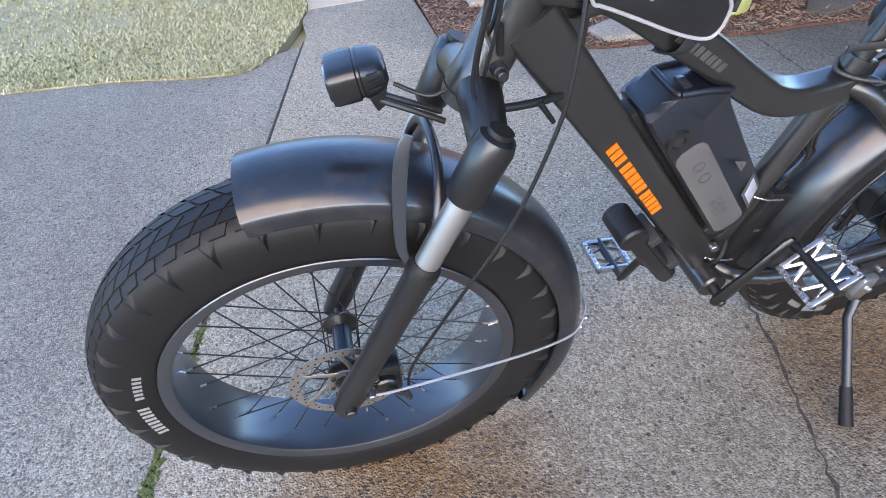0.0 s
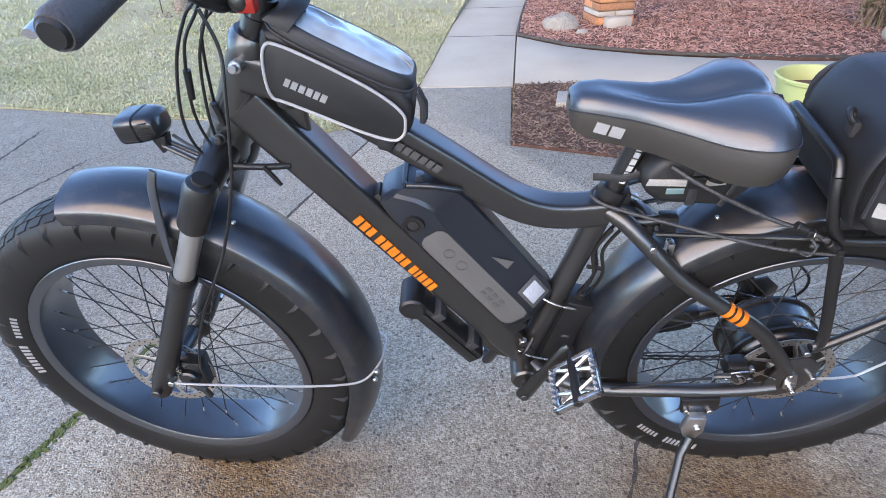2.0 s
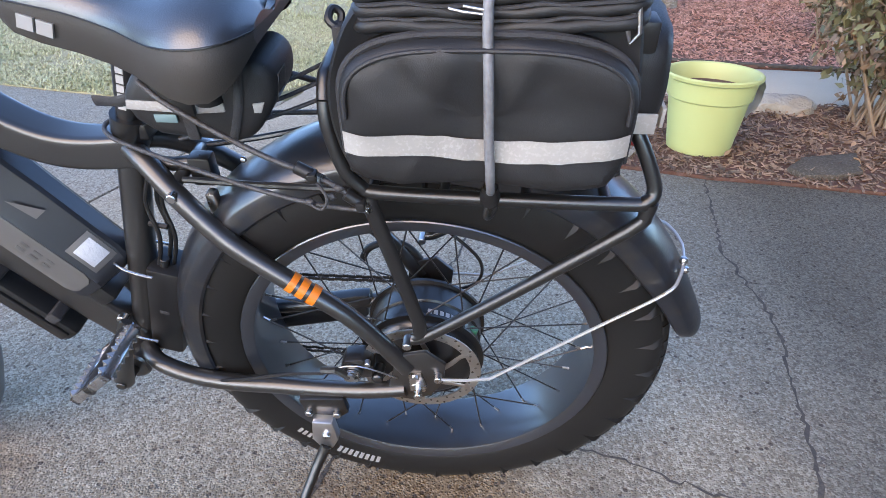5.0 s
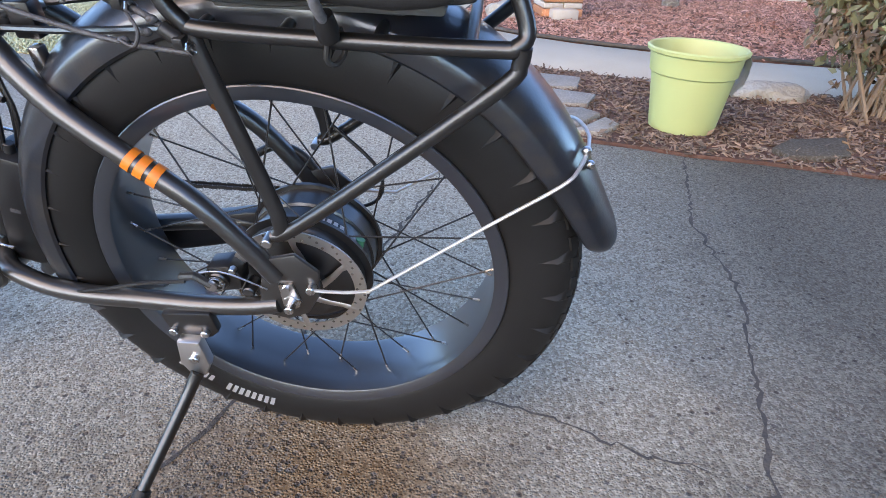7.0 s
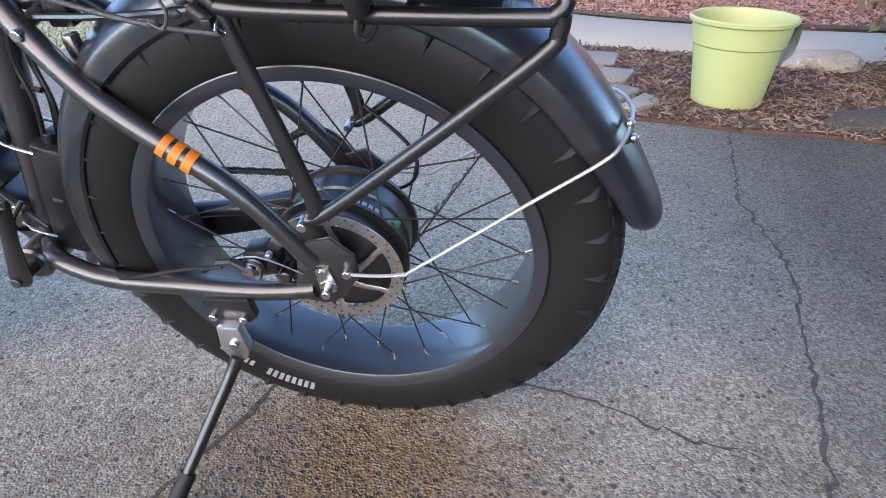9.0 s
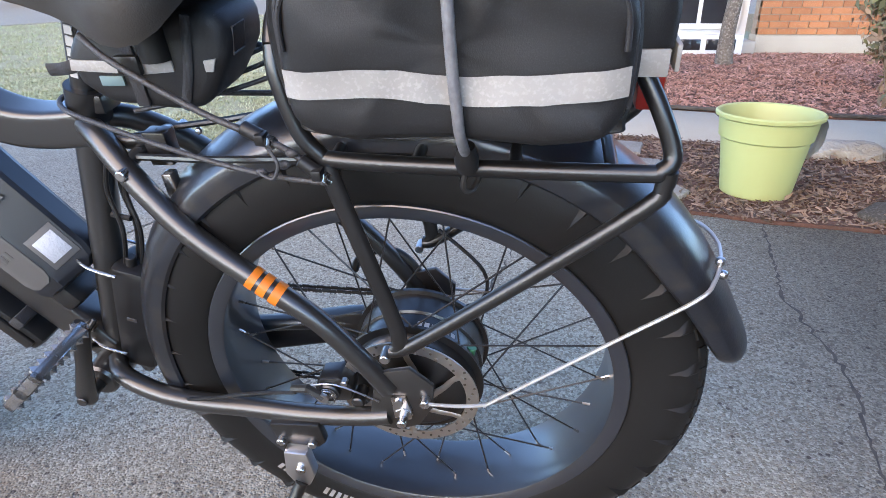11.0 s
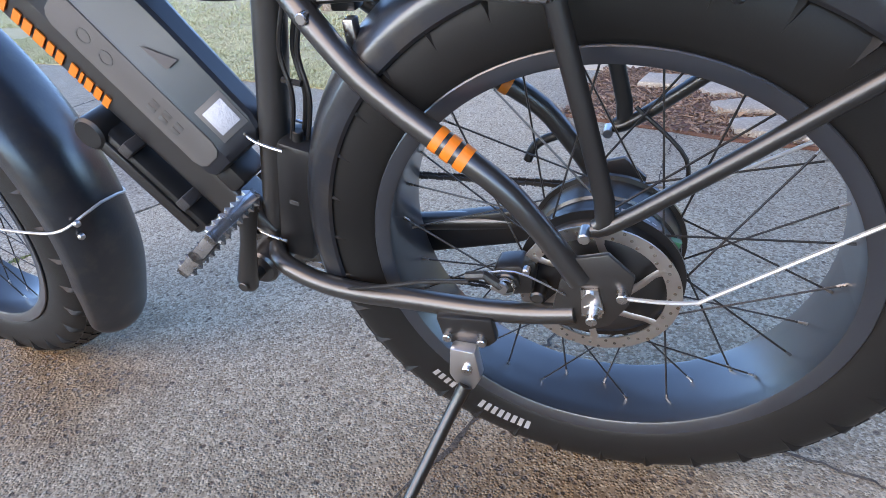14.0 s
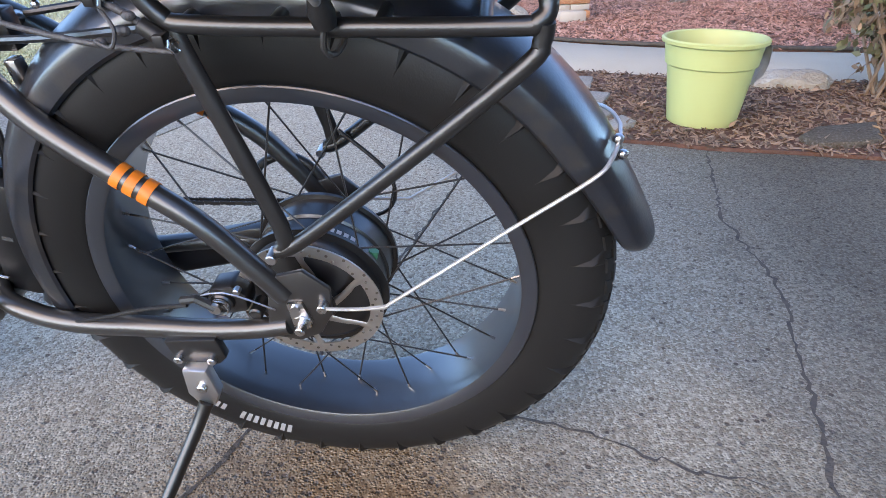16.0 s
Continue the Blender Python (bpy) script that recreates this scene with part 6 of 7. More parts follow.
# kickstand
part("kickstand_plate", Build().prism([(-0.185, 0.338), (-0.115, 0.345), (-0.110, 0.310), (-0.122, 0.298), (-0.178, 0.296)], -0.112, -0.098, 0.003), SATIN, bike)
for x in (-0.172, -0.128):
    part("plate_bolt", Build().cyl((x, -0.110, 0.309), (x, -0.119, 0.309), 0.006, 10, 0.001), STEEL, bike)
ks = part("kickstand", Build().tube([(-0.152, -0.126, 0.238), (-0.168, -0.146, 0.205), (-0.231, -0.300, 0.083)], [0.012, 0.0105, 0.0095], 12, flat=0.8, side=(1, 0, 0)), SATIN, bike, "black folding kickstand leg")
part("pivot", Build().prism([(-0.166, 0.302), (-0.134, 0.302), (-0.130, 0.255), (-0.142, 0.230), (-0.162, 0.232), (-0.172, 0.255)], -0.128, -0.110, 0.003), STANCHION, ks, "cast grey pivot")
part("pivot_bolt", Build().cyl((-0.146, -0.126, 0.272), (-0.146, -0.135, 0.272), 0.0068, 12, 0.001), STEEL, ks)
part("foot", Build().tube([(-0.210, -0.249, 0.122), (-0.230, -0.298, 0.085), (-0.234, -0.308, 0.077)], [0.0115, 0.013, 0.014], 12), RUBBER, ks, "worn rubber foot")

# folding lock carried below the down tube
lock = thing("folding_lock", "black folding lock in its holder under the down tube", "lock", m=LEAN)
LX = Vector((0.58, 0, -0.815))
LZ = Vector((0.815, 0, 0.58))
ML = Matrix(((LX.x, 0, LZ.x, -0.672), (0, 1, 0, -0.018), (LX.z, 0, LZ.z, 0.546), (0, 0, 0, 1)))
part("holder", Build().box((0.0, -0.026, -0.030), (0.205, 0.026, 0.006), 0.009, m=ML), PLASTIC, lock)
part("cap", Build().cyl(ML @ Vector((0.012, -0.034, -0.014)), ML @ Vector((0.012, 0.034, -0.014)), 0.024, 20, 0.004), PLASTIC, lock)
part("bar", Build().box((0.03, -0.031, -0.024), (0.195, -0.025, -0.004), 0.002, m=ML), SATIN, lock)
part("strap", Build().box((0.05, -0.030, -0.002), (0.068, 0.030, 0.020), 0.003, m=ML), WEB, lock)
part("strap", Build().box((0.15, -0.030, -0.002), (0.168, 0.030, 0.020), 0.003, m=ML), WEB, lock)

# fork
UP = AXIS
WIPER = HUB_F + UP * 0.310
for s in (-1, 1):
    o = Vector((0, s * 0.097, 0))
    fk = part("fork_leg", Build().tube([HUB_F + o - UP * 0.032, HUB_F + o - UP * 0.026, HUB_F + o + UP * 0.02, HUB_F + o + UP * 0.10, HUB_F + o + UP * 0.29, HUB_F + o + UP * 0.300, HUB_F + o + UP * 0.308], [0.013, 0.019, 0.022, 0.0195, 0.0205, 0.0225, 0.0215], 20), SATIN, bike, "black lower fork leg", m=STEER)
    part("wiper_seal", Build().tube([HUB_F + o + UP * 0.304, HUB_F + o + UP * 0.312, HUB_F + o + UP * 0.318], [0.0215, 0.0215, 0.018], 20), RUBBER, fk)
    part("stanchion", Build().tube([HUB_F + o + UP * 0.295, HUB_F + o + UP * 0.455], 0.0165, 20), STANCHION, bike, "brushed silver fork stanchion", m=STEER)
    cr = part("crown_lug", Build().tube([HUB_F + o + UP * 0.425, HUB_F + o + UP * 0.432, HUB_F + o + UP * 0.50, HUB_F + o + UP * 0.512, HUB_F + o + UP * 0.516], [0.0205, 0.0235, 0.0245, 0.021, 0.012], 22), SATIN, bike, "black fork crown lug with a preload dial", m=STEER)
    part("preload_dial", Build().tube([HUB_F + o + UP * 0.513, HUB_F + o + UP * 0.521], 0.0145, 16), PLASTIC, cr)
    part("axle_end", Build().cyl(HUB_F + Vector((0, s * 0.066, 0)), HUB_F + Vector((0, s * 0.128, 0)), 0.009, 12, 0.002), DARKSTEEL, bike, m=STEER)
    part("stay_bolt", Build().cyl(HUB_F + Vector((0.036, s * 0.104, 0.028)), HUB_F + Vector((0.036, s * 0.122, 0.028)), 0.006, 10, 0.001), STEEL, bike, m=STEER)
    part("stay_tab", Build().tube([HUB_F + Vector((0.004, s * 0.104, 0.018)), HUB_F + Vector((0.036, s * 0.106, 0.028))], 0.008, 8), SATIN, bike, m=STEER)
CR = HUB_F + UP * 0.492
part("fork_crown", Build().tube([CR + Vector((0, -0.10, -0.006)), CR + Vector((0.004, -0.06, 0.012)), CR + Vector((0.008, 0, 0.024)), CR + Vector((0.004, 0.06, 0.012)), CR + Vector((0, 0.10, -0.006))], [0.021, 0.024, 0.028, 0.024, 0.021], 16, smooth=4), SATIN, bike, m=STEER)
part("fork_brace", Build().tube([WIPER + Vector((0.0, -0.097, 0.0)), WIPER + Vector((0.02, -0.088, 0.07)), WIPER + Vector((0.030, -0.055, 0.108)), WIPER + Vector((0.034, 0, 0.118)), WIPER + Vector((0.030, 0.055, 0.108)), WIPER + Vector((0.02, 0.088, 0.07)), WIPER + Vector((0.0, 0.097, 0))], 0.0065, 12, smooth=5), SATIN, bike, m=STEER)
part("steerer", Build().tube([CR + UP * 0.01, HEAD_LOW - UP * 0.004], 0.021, 18), SATIN, bike, m=STEER)
part("bracket", Build().tube([WIPER + Vector((-0.002, -0.066, 0.178)), WIPER + Vector((-0.012, -0.069, 0.150)), WIPER + Vector((-0.020, -0.072, 0.090)), WIPER + Vector((-0.024, -0.078, 0.018)), WIPER + Vector((-0.010, -0.090, -0.012))], [0.006, 0.0085, 0.0085, 0.007, 0.005], 14, smooth=4, flat=0.34, side=(0.35, 1, 0), square=4.0), RIM, bike, "glossy black lamp bracket", m=STEER)
fcal = part("brake_caliper", Build().box(HUB_F + Vector((0.030, -0.092, -0.020)), HUB_F + Vector((0.085, -0.052, 0.055)), 0.008).cyl(HUB_F + Vector((0.060, -0.104, 0.020)), HUB_F + Vector((0.060, -0.05, 0.020)), 0.019, 18, 0.003), SATIN, bike, "black disc brake caliper on the fork", m=STEER)
part("spring", Build().tube([HUB_F + Vector((0.045 + 0.006 * math.cos(k * 1.2), -0.100 + 0.004 * math.sin(k * 1.2), 0.03 + 0.0016 * k)) for k in range(22)], 0.0012, 5), STEEL, fcal)
part("lever_arm", Build().tube([HUB_F + Vector((0.062, -0.106, 0.018)), HUB_F + Vector((0.088, -0.108, 0.002)), HUB_F + Vector((0.092, -0.104, -0.020))], 0.006, 8), DARKSTEEL, fcal)
part("brake_cable", Build().tube([(-1.066, -0.100, 0.372), (-1.058, -0.114, 0.46), (-1.005, -0.130, 0.60), (-0.930, -0.130, 0.74), (-0.887, -0.122, 0.854), (-0.874, -0.115, 0.913), (-0.865, -0.100, 0.98), (-0.862, -0.085, 1.028), (-0.874, -0.080, 1.075)], 0.0024, 8, smooth=7), PLASTIC, bike)

# head set, stem, bars
for p in (0.004, 0.032):
    part("headset_ring", Build().tube([HEAD_TOP + UP * p, HEAD_TOP + UP * (p + 0.024)], 0.0195, 20), SATIN, bike, m=STEER)
part("headset_cup", Build().tube([HEAD_LOW - UP * 0.018, HEAD_LOW - UP * 0.002], [0.030, 0.033], 22), DARKSTEEL, bike, m=STEER)
STEM = HEAD_TOP + UP * 0.055
CLAMP = STEM + Vector((-0.030, 0, 0.006))
part("stem", Build().tube([HEAD_TOP + UP * 0.03, STEM, CLAMP], [0.021, 0.021, 0.018], 16), SATIN, bike, m=STEER)
part("bar_clamp", Build().cyl(CLAMP + Vector((0, -0.026, 0)), CLAMP + Vector((0, 0.026, 0)), 0.021, 18, 0.003), SATIN, bike, m=STEER)
C0 = CLAMP
for s in (-1, 1):
    pts = [C0, C0 + Vector((0, s * 0.05, 0)), C0 + Vector((-0.012, s * 0.100, 0.034)), C0 + Vector((-0.004, s * 0.155, 0.082)), C0 + Vector((0.012, s * 0.215, 0.090)), Vector((-0.843, s * 0.335, 1.137))]
    part("handlebar", Build().tube(pts, 0.0112, 14, smooth=6), SATIN, bike, "black riser handlebar", m=STEER)
    g0, g1 = C0 + Vector((0.012, s * 0.205, 0.090)), Vector((-0.843, s * 0.337, 1.137))
    gr = part("grip", Build().tube([g0, g0.lerp(g1, 0.03), g0.lerp(g1, 0.5), g0.lerp(g1, 0.95), g1], [0.0165, 0.0185, 0.0172, 0.0178, 0.0150], 18), GRIP, bike, "black rubber grip", m=STEER)
    part("end_plug", Build().tube([g1, g1 + (g1 - g0).normalized() * 0.004], [0.0135, 0.011], 16), PLASTIC, gr)
    lv = [C0 + Vector((-0.012, s * 0.150, 0.078)), C0 + Vector((-0.050, s * 0.170, 0.066)), C0 + Vector((-0.062, s * 0.212, 0.062)), Vector((-0.922, s * 0.272, 1.112))]
    part("brake_lever", Build().tube(lv, [0.009, 0.0085, 0.0065, 0.0075], 12, smooth=5, flat=0.7, side=(0, 0, 1)), LEVER, bike, "silver brake lever", m=STEER)
    part("lever_mount", Build().tube([C0 + Vector((-0.010, s * 0.128, 0.060)), C0 + Vector((-0.002, s * 0.165, 0.085))], 0.0165, 16), SATIN, bike, m=STEER)
part("control_pad", Build().box((-0.025, -0.018, -0.012), (0.025, 0.018, 0.014), 0.005, m=Matrix.Translation(C0 + Vector((0.004, -0.180, 0.104))) @ pose(0, 0, 0, -10, 20, 25)), PLASTIC, bike, "small rubber button pad", m=STEER)
DISP = Matrix.Translation(C0 + Vector((0.052, -0.006, 0.034))) @ pose(0, 0, 0, 0, 20, 0)
dp = part("display", Build().box((-0.030, -0.046, 0.0), (0.036, 0.046, 0.014), 0.004, m=DISP), PLASTIC, bike, "handlebar display computer", m=STEER)
part("screen", Build().box((-0.025, -0.041, 0.0135), (0.031, 0.041, 0.0155), 0.001, m=DISP), SCREEN, dp, "glossy pale-blue reflecting screen")
part("bell", Build().ball(C0 + Vector((0.022, -0.050, 0.004)), 0.014, 12), DARKSTEEL, bike, m=STEER)
part("bar_reflector", Build().box((-0.012, -0.012, -0.010), (0.012, 0.006, 0.012), 0.003, m=Matrix.Translation(C0 + Vector((0.030, -0.046, 0.000)))), RED, bike, "small red reflector clip", m=STEER)
part("key_loop", Build().tube([C0 + Vector(p) for p in ((0.04, -0.01, 0.03), (0.062, 0.0, 0.052), (0.076, 0.002, 0.044), (0.062, -0.004, 0.026), (0.045, -0.008, 0.022))], 0.0028, 8, smooth=5), WEB, bike, m=STEER)
for dx, dy, dz in ((0.0, 0.0, 0.0), (0.009, 0.014, 0.012), (0.020, 0.022, -0.006), (0.026, 0.036, 0.020)):
    part("bar_cable", Build().tube([(-0.880 + dx * 0.4, -0.075 + dy, 1.080), (-0.904 + dx, -0.058 + dy, 1.057), (-0.930 + dx, -0.060 + dy, 1.006 + dz), (-0.950 + dx * 1.3, -0.060 + dy, 0.927 + dz), (-0.949 + dx, -0.050 + dy, 0.869 + dz), (-0.926 + dx * 0.5, -0.040, 0.836 + dz * 0.4)], 0.0022, 8, smooth=7), PLASTIC, bike)
part("cable_joint", Build().tube([(-0.930, -0.044, 0.985), (-0.936, -0.044, 0.945)], [0.0052, 0.0046], 10), PLASTIC, bike)
part("cable_joint", Build().tube([(-0.916, -0.030, 0.930), (-0.912, -0.028, 0.895)], [0.0048, 0.0042], 10), PLASTIC, bike)
for z in (0.03, 0.145):
    part("cable_guide", Build().cyl(HEAD_TOP - UP * z + Vector((-0.004, -0.022, 0)), HEAD_TOP - UP * z + Vector((-0.006, -0.046, 0.004)), 0.0085, 12, 0.001).cyl(HEAD_TOP - UP * z + Vector((-0.006, -0.045, 0.004)), HEAD_TOP - UP * z + Vector((-0.007, -0.054, 0.005)), 0.006, 10, 0.001), STEEL if z < 0.1 else SATIN, bike)
part("cable_sleeve", Build().tube([HEAD_LOW + Vector((-0.022, -0.030, 0.010)), HEAD_LOW + Vector((0.012, -0.044, 0.002)), HEAD_LOW + Vector((0.06, -0.040, -0.006)), HEAD_LOW + Vector((0.10, -0.030, -0.012))], 0.0050, 10, smooth=5), PLASTIC, bike)
part("cable_tail", Build().tube([HEAD_LOW + Vector((0.066, -0.042, -0.004)), HEAD_LOW + Vector((0.086, -0.046, -0.035))], [0.004, 0.003], 8), PLASTIC, bike)

# headlamp
HLC = Vector((-1.050, 0.012, 0.872))
HM = Matrix.Translation(HLC) @ pose(0, 0, 0, 0, -8, 0)


def lamp_ring(x, hy, hz, dz=0.0, e=4.0):
    return [HM @ Vector((x, p.x, p.z + dz)) for p in rounded(0, 0, hy, hz, 0, e, 28)]


lampb = Build().loft([lamp_ring(-0.040, 0.026, 0.017), lamp_ring(-0.040, 0.029, 0.0205), lamp_ring(-0.036, 0.0305, 0.022), lamp_ring(-0.010, 0.0305, 0.022), lamp_ring(-0.0085, 0.0285, 0.020), lamp_ring(-0.0055, 0.0285, 0.020),
                      lamp_ring(-0.004, 0.030, 0.0215), lamp_ring(0.010, 0.0285, 0.0205, 0, 3.4), lamp_ring(0.019, 0.025, 0.018, 0, 3.0), lamp_ring(0.024, 0.017, 0.012, 0, 2.6)])
hl = part("headlight", lampb, SATIN, bike, "boxy black headlamp with rounded edges", m=STEER, angle=35)
part("lens", Build().loft([lamp_ring(-0.0405, 0.0255, 0.0165), lamp_ring(-0.0425, 0.024, 0.015)]), DARKGLASS, hl, "clear lamp lens")
for dz in (-0.006, 0.004, 0.012):
    part("rib", Build().tube([HM @ Vector((0.002, -0.0302, dz)), HM @ Vector((0.014, -0.0284, dz))], 0.0012, 6), SATIN, hl)
part("lamp_mount", Build().prism([(-0.006, -0.020), (0.020, -0.020), (0.012, -0.044), (0.002, -0.050)], -0.010, 0.010, 0.003, m=HM), PLASTIC, hl)
for s in (-1, 1):
    part("lamp_arm", Build().tube([HLC + Vector((0.012, s * 0.007, -0.034)), HLC + Vector((0.045, s * 0.008, -0.052)), HLC + Vector((0.085, s * 0.010, -0.074))], 0.0040, 8, smooth=4), DARKSTEEL, bike, m=STEER)
part("lamp_cable", Build().tube([HLC + Vector((0.03, 0.0, -0.02)), HLC + Vector((0.07, -0.012, -0.035)), HLC + Vector((0.10, -0.02, -0.012)), HLC + Vector((0.135, -0.02, 0.03))], 0.0026, 8, smooth=6), PLASTIC, bike, m=STEER)

# seat post and saddle
SP0, SP1 = Vector((-0.356, 0, 0.730)), Vector((-0.318, 0, 0.862))
part("seat_post", Build().tube([SP0, SP1], 0.0152, 20), SATIN, bike, "black seat post")
letters(bike, WHITEDECAL, SP0.lerp(SP1, 0.30) + Vector((0.0045, -0.0156, 0)), SP1 - SP0, (-1, 0, 0.28), 0.0085, [.009, .009, .009, .010, .009, .008], 0.0026, (0, -1, 0), 0.0)
part("seat_collar", Build().tube([(-0.3575, 0, 0.722), (-0.3475, 0, 0.756)], [0.0235, 0.0235], 22).box((-0.345, -0.016, 0.728), (-0.325, 0.016, 0.750), 0.003), SATIN, bike)
part("seat_clamp", Build().box((-0.348, -0.024, 0.842), (-0.290, 0.024, 0.868), 0.006).cyl((-0.338, -0.020, 0.855), (-0.338, 0.020, 0.855), 0.013, 14), SATIN, bike)
for s in (-1, 1):
    part("saddle_rail", Build().tube([(-0.390, s * 0.012, 0.872), (-0.350, s * 0.022, 0.862), (-0.27, s * 0.022, 0.858), (-0.20, s * 0.032, 0.862), (-0.172, s * 0.034, 0.88)], 0.0036, 8, smooth=5), DARKSTEEL, bike)

SADDLE = [(-0.434, 0.014, 0.905, 0.886), (-0.431, 0.027, 0.917, 0.877), (-0.418, 0.035, 0.924, 0.869), (-0.390, 0.040, 0.925, 0.860), (-0.350, 0.045, 0.920, 0.852), (-0.315, 0.053, 0.914, 0.844), (-0.285, 0.067, 0.912, 0.838),
          (-0.258, 0.087, 0.914, 0.833), (-0.234, 0.106, 0.919, 0.831), (-0.209, 0.120, 0.924, 0.832), (-0.186, 0.124, 0.925, 0.836), (-0.167, 0.118, 0.921, 0.846), (-0.154, 0.100, 0.911, 0.860), (-0.145, 0.068, 0.897, 0.874)]


def saddle_shell(part_of):
    """The upper cover or the lower skirt of the saddle."""
    rings = []
    for x, w, zt, zb in SADDLE:
        ring = []
        n = 60
        groove = 0.017 * max(0.0, 1 - abs((x + 0.235) / 0.16) ** 2)
        for k in range(n + 1):
            u = -1 + 2 * k / n
            # from the lower edge of one side over the top to the other
            phi = abs(u) * 1.95
            fall = ((1 - math.cos(phi)) / (1 - math.cos(1.95))) ** 1.55
            y = math.copysign(w * math.sin(min(phi, 1.57) if phi < 1.57 else phi), u)
            z = zt - (zt - zb) * fall - groove * math.exp(-(u * w / 0.011) ** 2) * (w > 0.03)
            ring.append(Vector((x, y, z)))
        rings.append(ring)
    cut = 10
    if part_of == "cover":
        rings = [r[cut:-cut] for r in rings]
    else:
        rings = [[p + Vector((0, 0, -0.0008)) for p in r[:cut + 1]] + [p + Vector((0, 0, -0.0008)) for p in r[-cut - 1:]] for r in rings]
        return rings, cut + 1
    return rings, 0


cover, _ = saddle_shell("cover")
skirt, half = saddle_shell("skirt")
sb = Build().loft(cover, close=False)
sb.add([p for p in cover[0]] + [Vector((-0.436, 0, 0.890))], [(i, i + 1, len(cover[0])) for i in range(len(cover[0]) - 1)])
sb.add([p for p in cover[-1]] + [Vector((-0.1440, 0, 0.884))], [(i + 1, i, len(cover[-1])) for i in range(len(cover[-1]) - 1)])
saddle = part("saddle", sb, VINYL, bike, "broad padded black vinyl saddle with a centre groove", angle=60)
sk = Build()
sk.loft([r[:half] for r in skirt], close=False)
sk.loft([r[half:] for r in skirt], close=False)
sk.add([p for p in skirt[-1][:half]] + [p for p in skirt[-1][half:]] , [(i, i + 1, 2 * half - 2 - i, 2 * half - 1 - i) for i in range(half - 1)])
sk.add([p for p in skirt[0][:half]] + [p for p in skirt[0][half:]] , [(i, i + 1, 2 * half - 2 - i, 2 * half - 1 - i) for i in range(half - 1)])
part("skirt", sk, VINYL_SIDE, saddle, "dark grey side panel with stitching", angle=60)
base = Build()
base.loft([[r[0] + Vector((0, 0, 0.004)), Vector((r[0].x, 0, r[0].z + 0.03)), r[-1] + Vector((0, 0, 0.004))] for r in skirt], close=False)
part("base_shell", base, PLASTIC, saddle)
part("seam", Build().tube([r[half - 1] + Vector((0, -0.0008, 0.0006)) for r in skirt[1:]], 0.0011, 6, smooth=3), DARKSTEEL, saddle)
letters(saddle, SILVERDECAL, (-0.404, -0.0405, 0.878), (0.95, -0.13, -0.24), (0.22, 0.10, 0.95), 0.0150, [.018, .018], 0.0035, (-0.1, -1, 0.1), 0.1, 0.0022)
part("elastomer", Build().tube([(-0.22, -0.045, 0.80), (-0.22, -0.045, 0.86)], 0.016, 14), PLASTIC, saddle)
part("elastomer", Build().tube([(-0.22, 0.045, 0.80), (-0.22, 0.045, 0.86)], 0.016, 14), PLASTIC, saddle)


# ---- bags ----
def soften(poly, rounds=2):
    """Cuts the corners of an outline until it is round."""
    for _ in range(rounds):
        q = []
        for k in range(len(poly)):
            (x0, z0), (x1, z1) = poly[k], poly[(k + 1) % len(poly)]
            q += [(x0 * 0.75 + x1 * 0.25, z0 * 0.75 + z1 * 0.25), (x0 * 0.25 + x1 * 0.75, z0 * 0.25 + z1 * 0.75)]
        poly = q
    return poly


# bag on the top tube, with a clear phone window
tb = thing("top_tube_bag", "black phone bag with grey piping strapped on the top tube", "bag", m=LEAN @ Matrix.Translation((-0.745, 0, 0.908)) @ Matrix.Diagonal((0.90, 1.0, 0.90, 1)) @ Matrix.Translation((0.735, 0, -0.915)))
SIDE = soften([(-0.826, 1.036), (-0.832, 0.958), (-0.808, 0.950), (-0.665, 0.876), (-0.636, 0.888), (-0.638, 0.940), (-0.800, 1.040)])
bodyb = Build().prism(soften([(-0.833, 1.052), (-0.838, 0.950), (-0.810, 0.945), (-0.665, 0.870), (-0.626, 0.882), (-0.620, 0.960), (-0.800, 1.055)]), -0.042, 0.042, 0.012, segs=3)
part("body", bodyb, FABRIC, tb)
part("side_panel", Build().prism(SIDE, -0.050, -0.040, 0.004, segs=2), FABRIC, tb)
part("side_panel", Build().prism(SIDE, 0.040, 0.050, 0.004, segs=2), FABRIC, tb)
loop = [Vector((x, -0.0495, z)) for x, z in SIDE]
part("piping", Build().tube(loop + [loop[0]], 0.0024, 8, smooth=4), PIPING, tb, "light grey piping")
TM = Matrix.Translation((-0.724, 0, 0.999)) @ pose(0, 0, 0, 0, 29.0, 0)
lid = Build()
lid.loft([[TM @ Vector((p.x, p.z, h)) for p in rounded(0, 0, 0.112 * k, 0.047 * k, 0, 3.8)] for h, k in ((-0.004, 0.97), (0.006, 1.0), (0.015, 0.99), (0.021, 0.955), (0.024, 0.90))])
part("lid", lid, FABRIC_TOP, tb)
part("zip", Build().tube([TM @ Vector((p.x * 1.005, p.z * 1.005, 0.004)) for p in rounded(0, 0, 0.112, 0.047, 0, 3.8) + rounded(0, 0, 0.112, 0.047, 0, 3.8)[:1]], 0.0026, 6), WEB, tb, "black zip")
wn_ = Build()
wr = []
for k in (1.0, 0.94, 0.86, 0.76, 0.64, 0.50, 0.36, 0.22, 0.08):
    wr.append([TM @ Vector((p.x, p.z, 0.0240 + 0.0080 * (1 - k ** 3) + 0.0042 * (1 - k ** 4) * noise.noise(Vector((p.x * 34 + p.z * 20, p.z * 40 - p.x * 12, 1.0))))) for p in rounded(0.004, 0, 0.098 * k, 0.0385 * k, 0, 3.6, 56)])
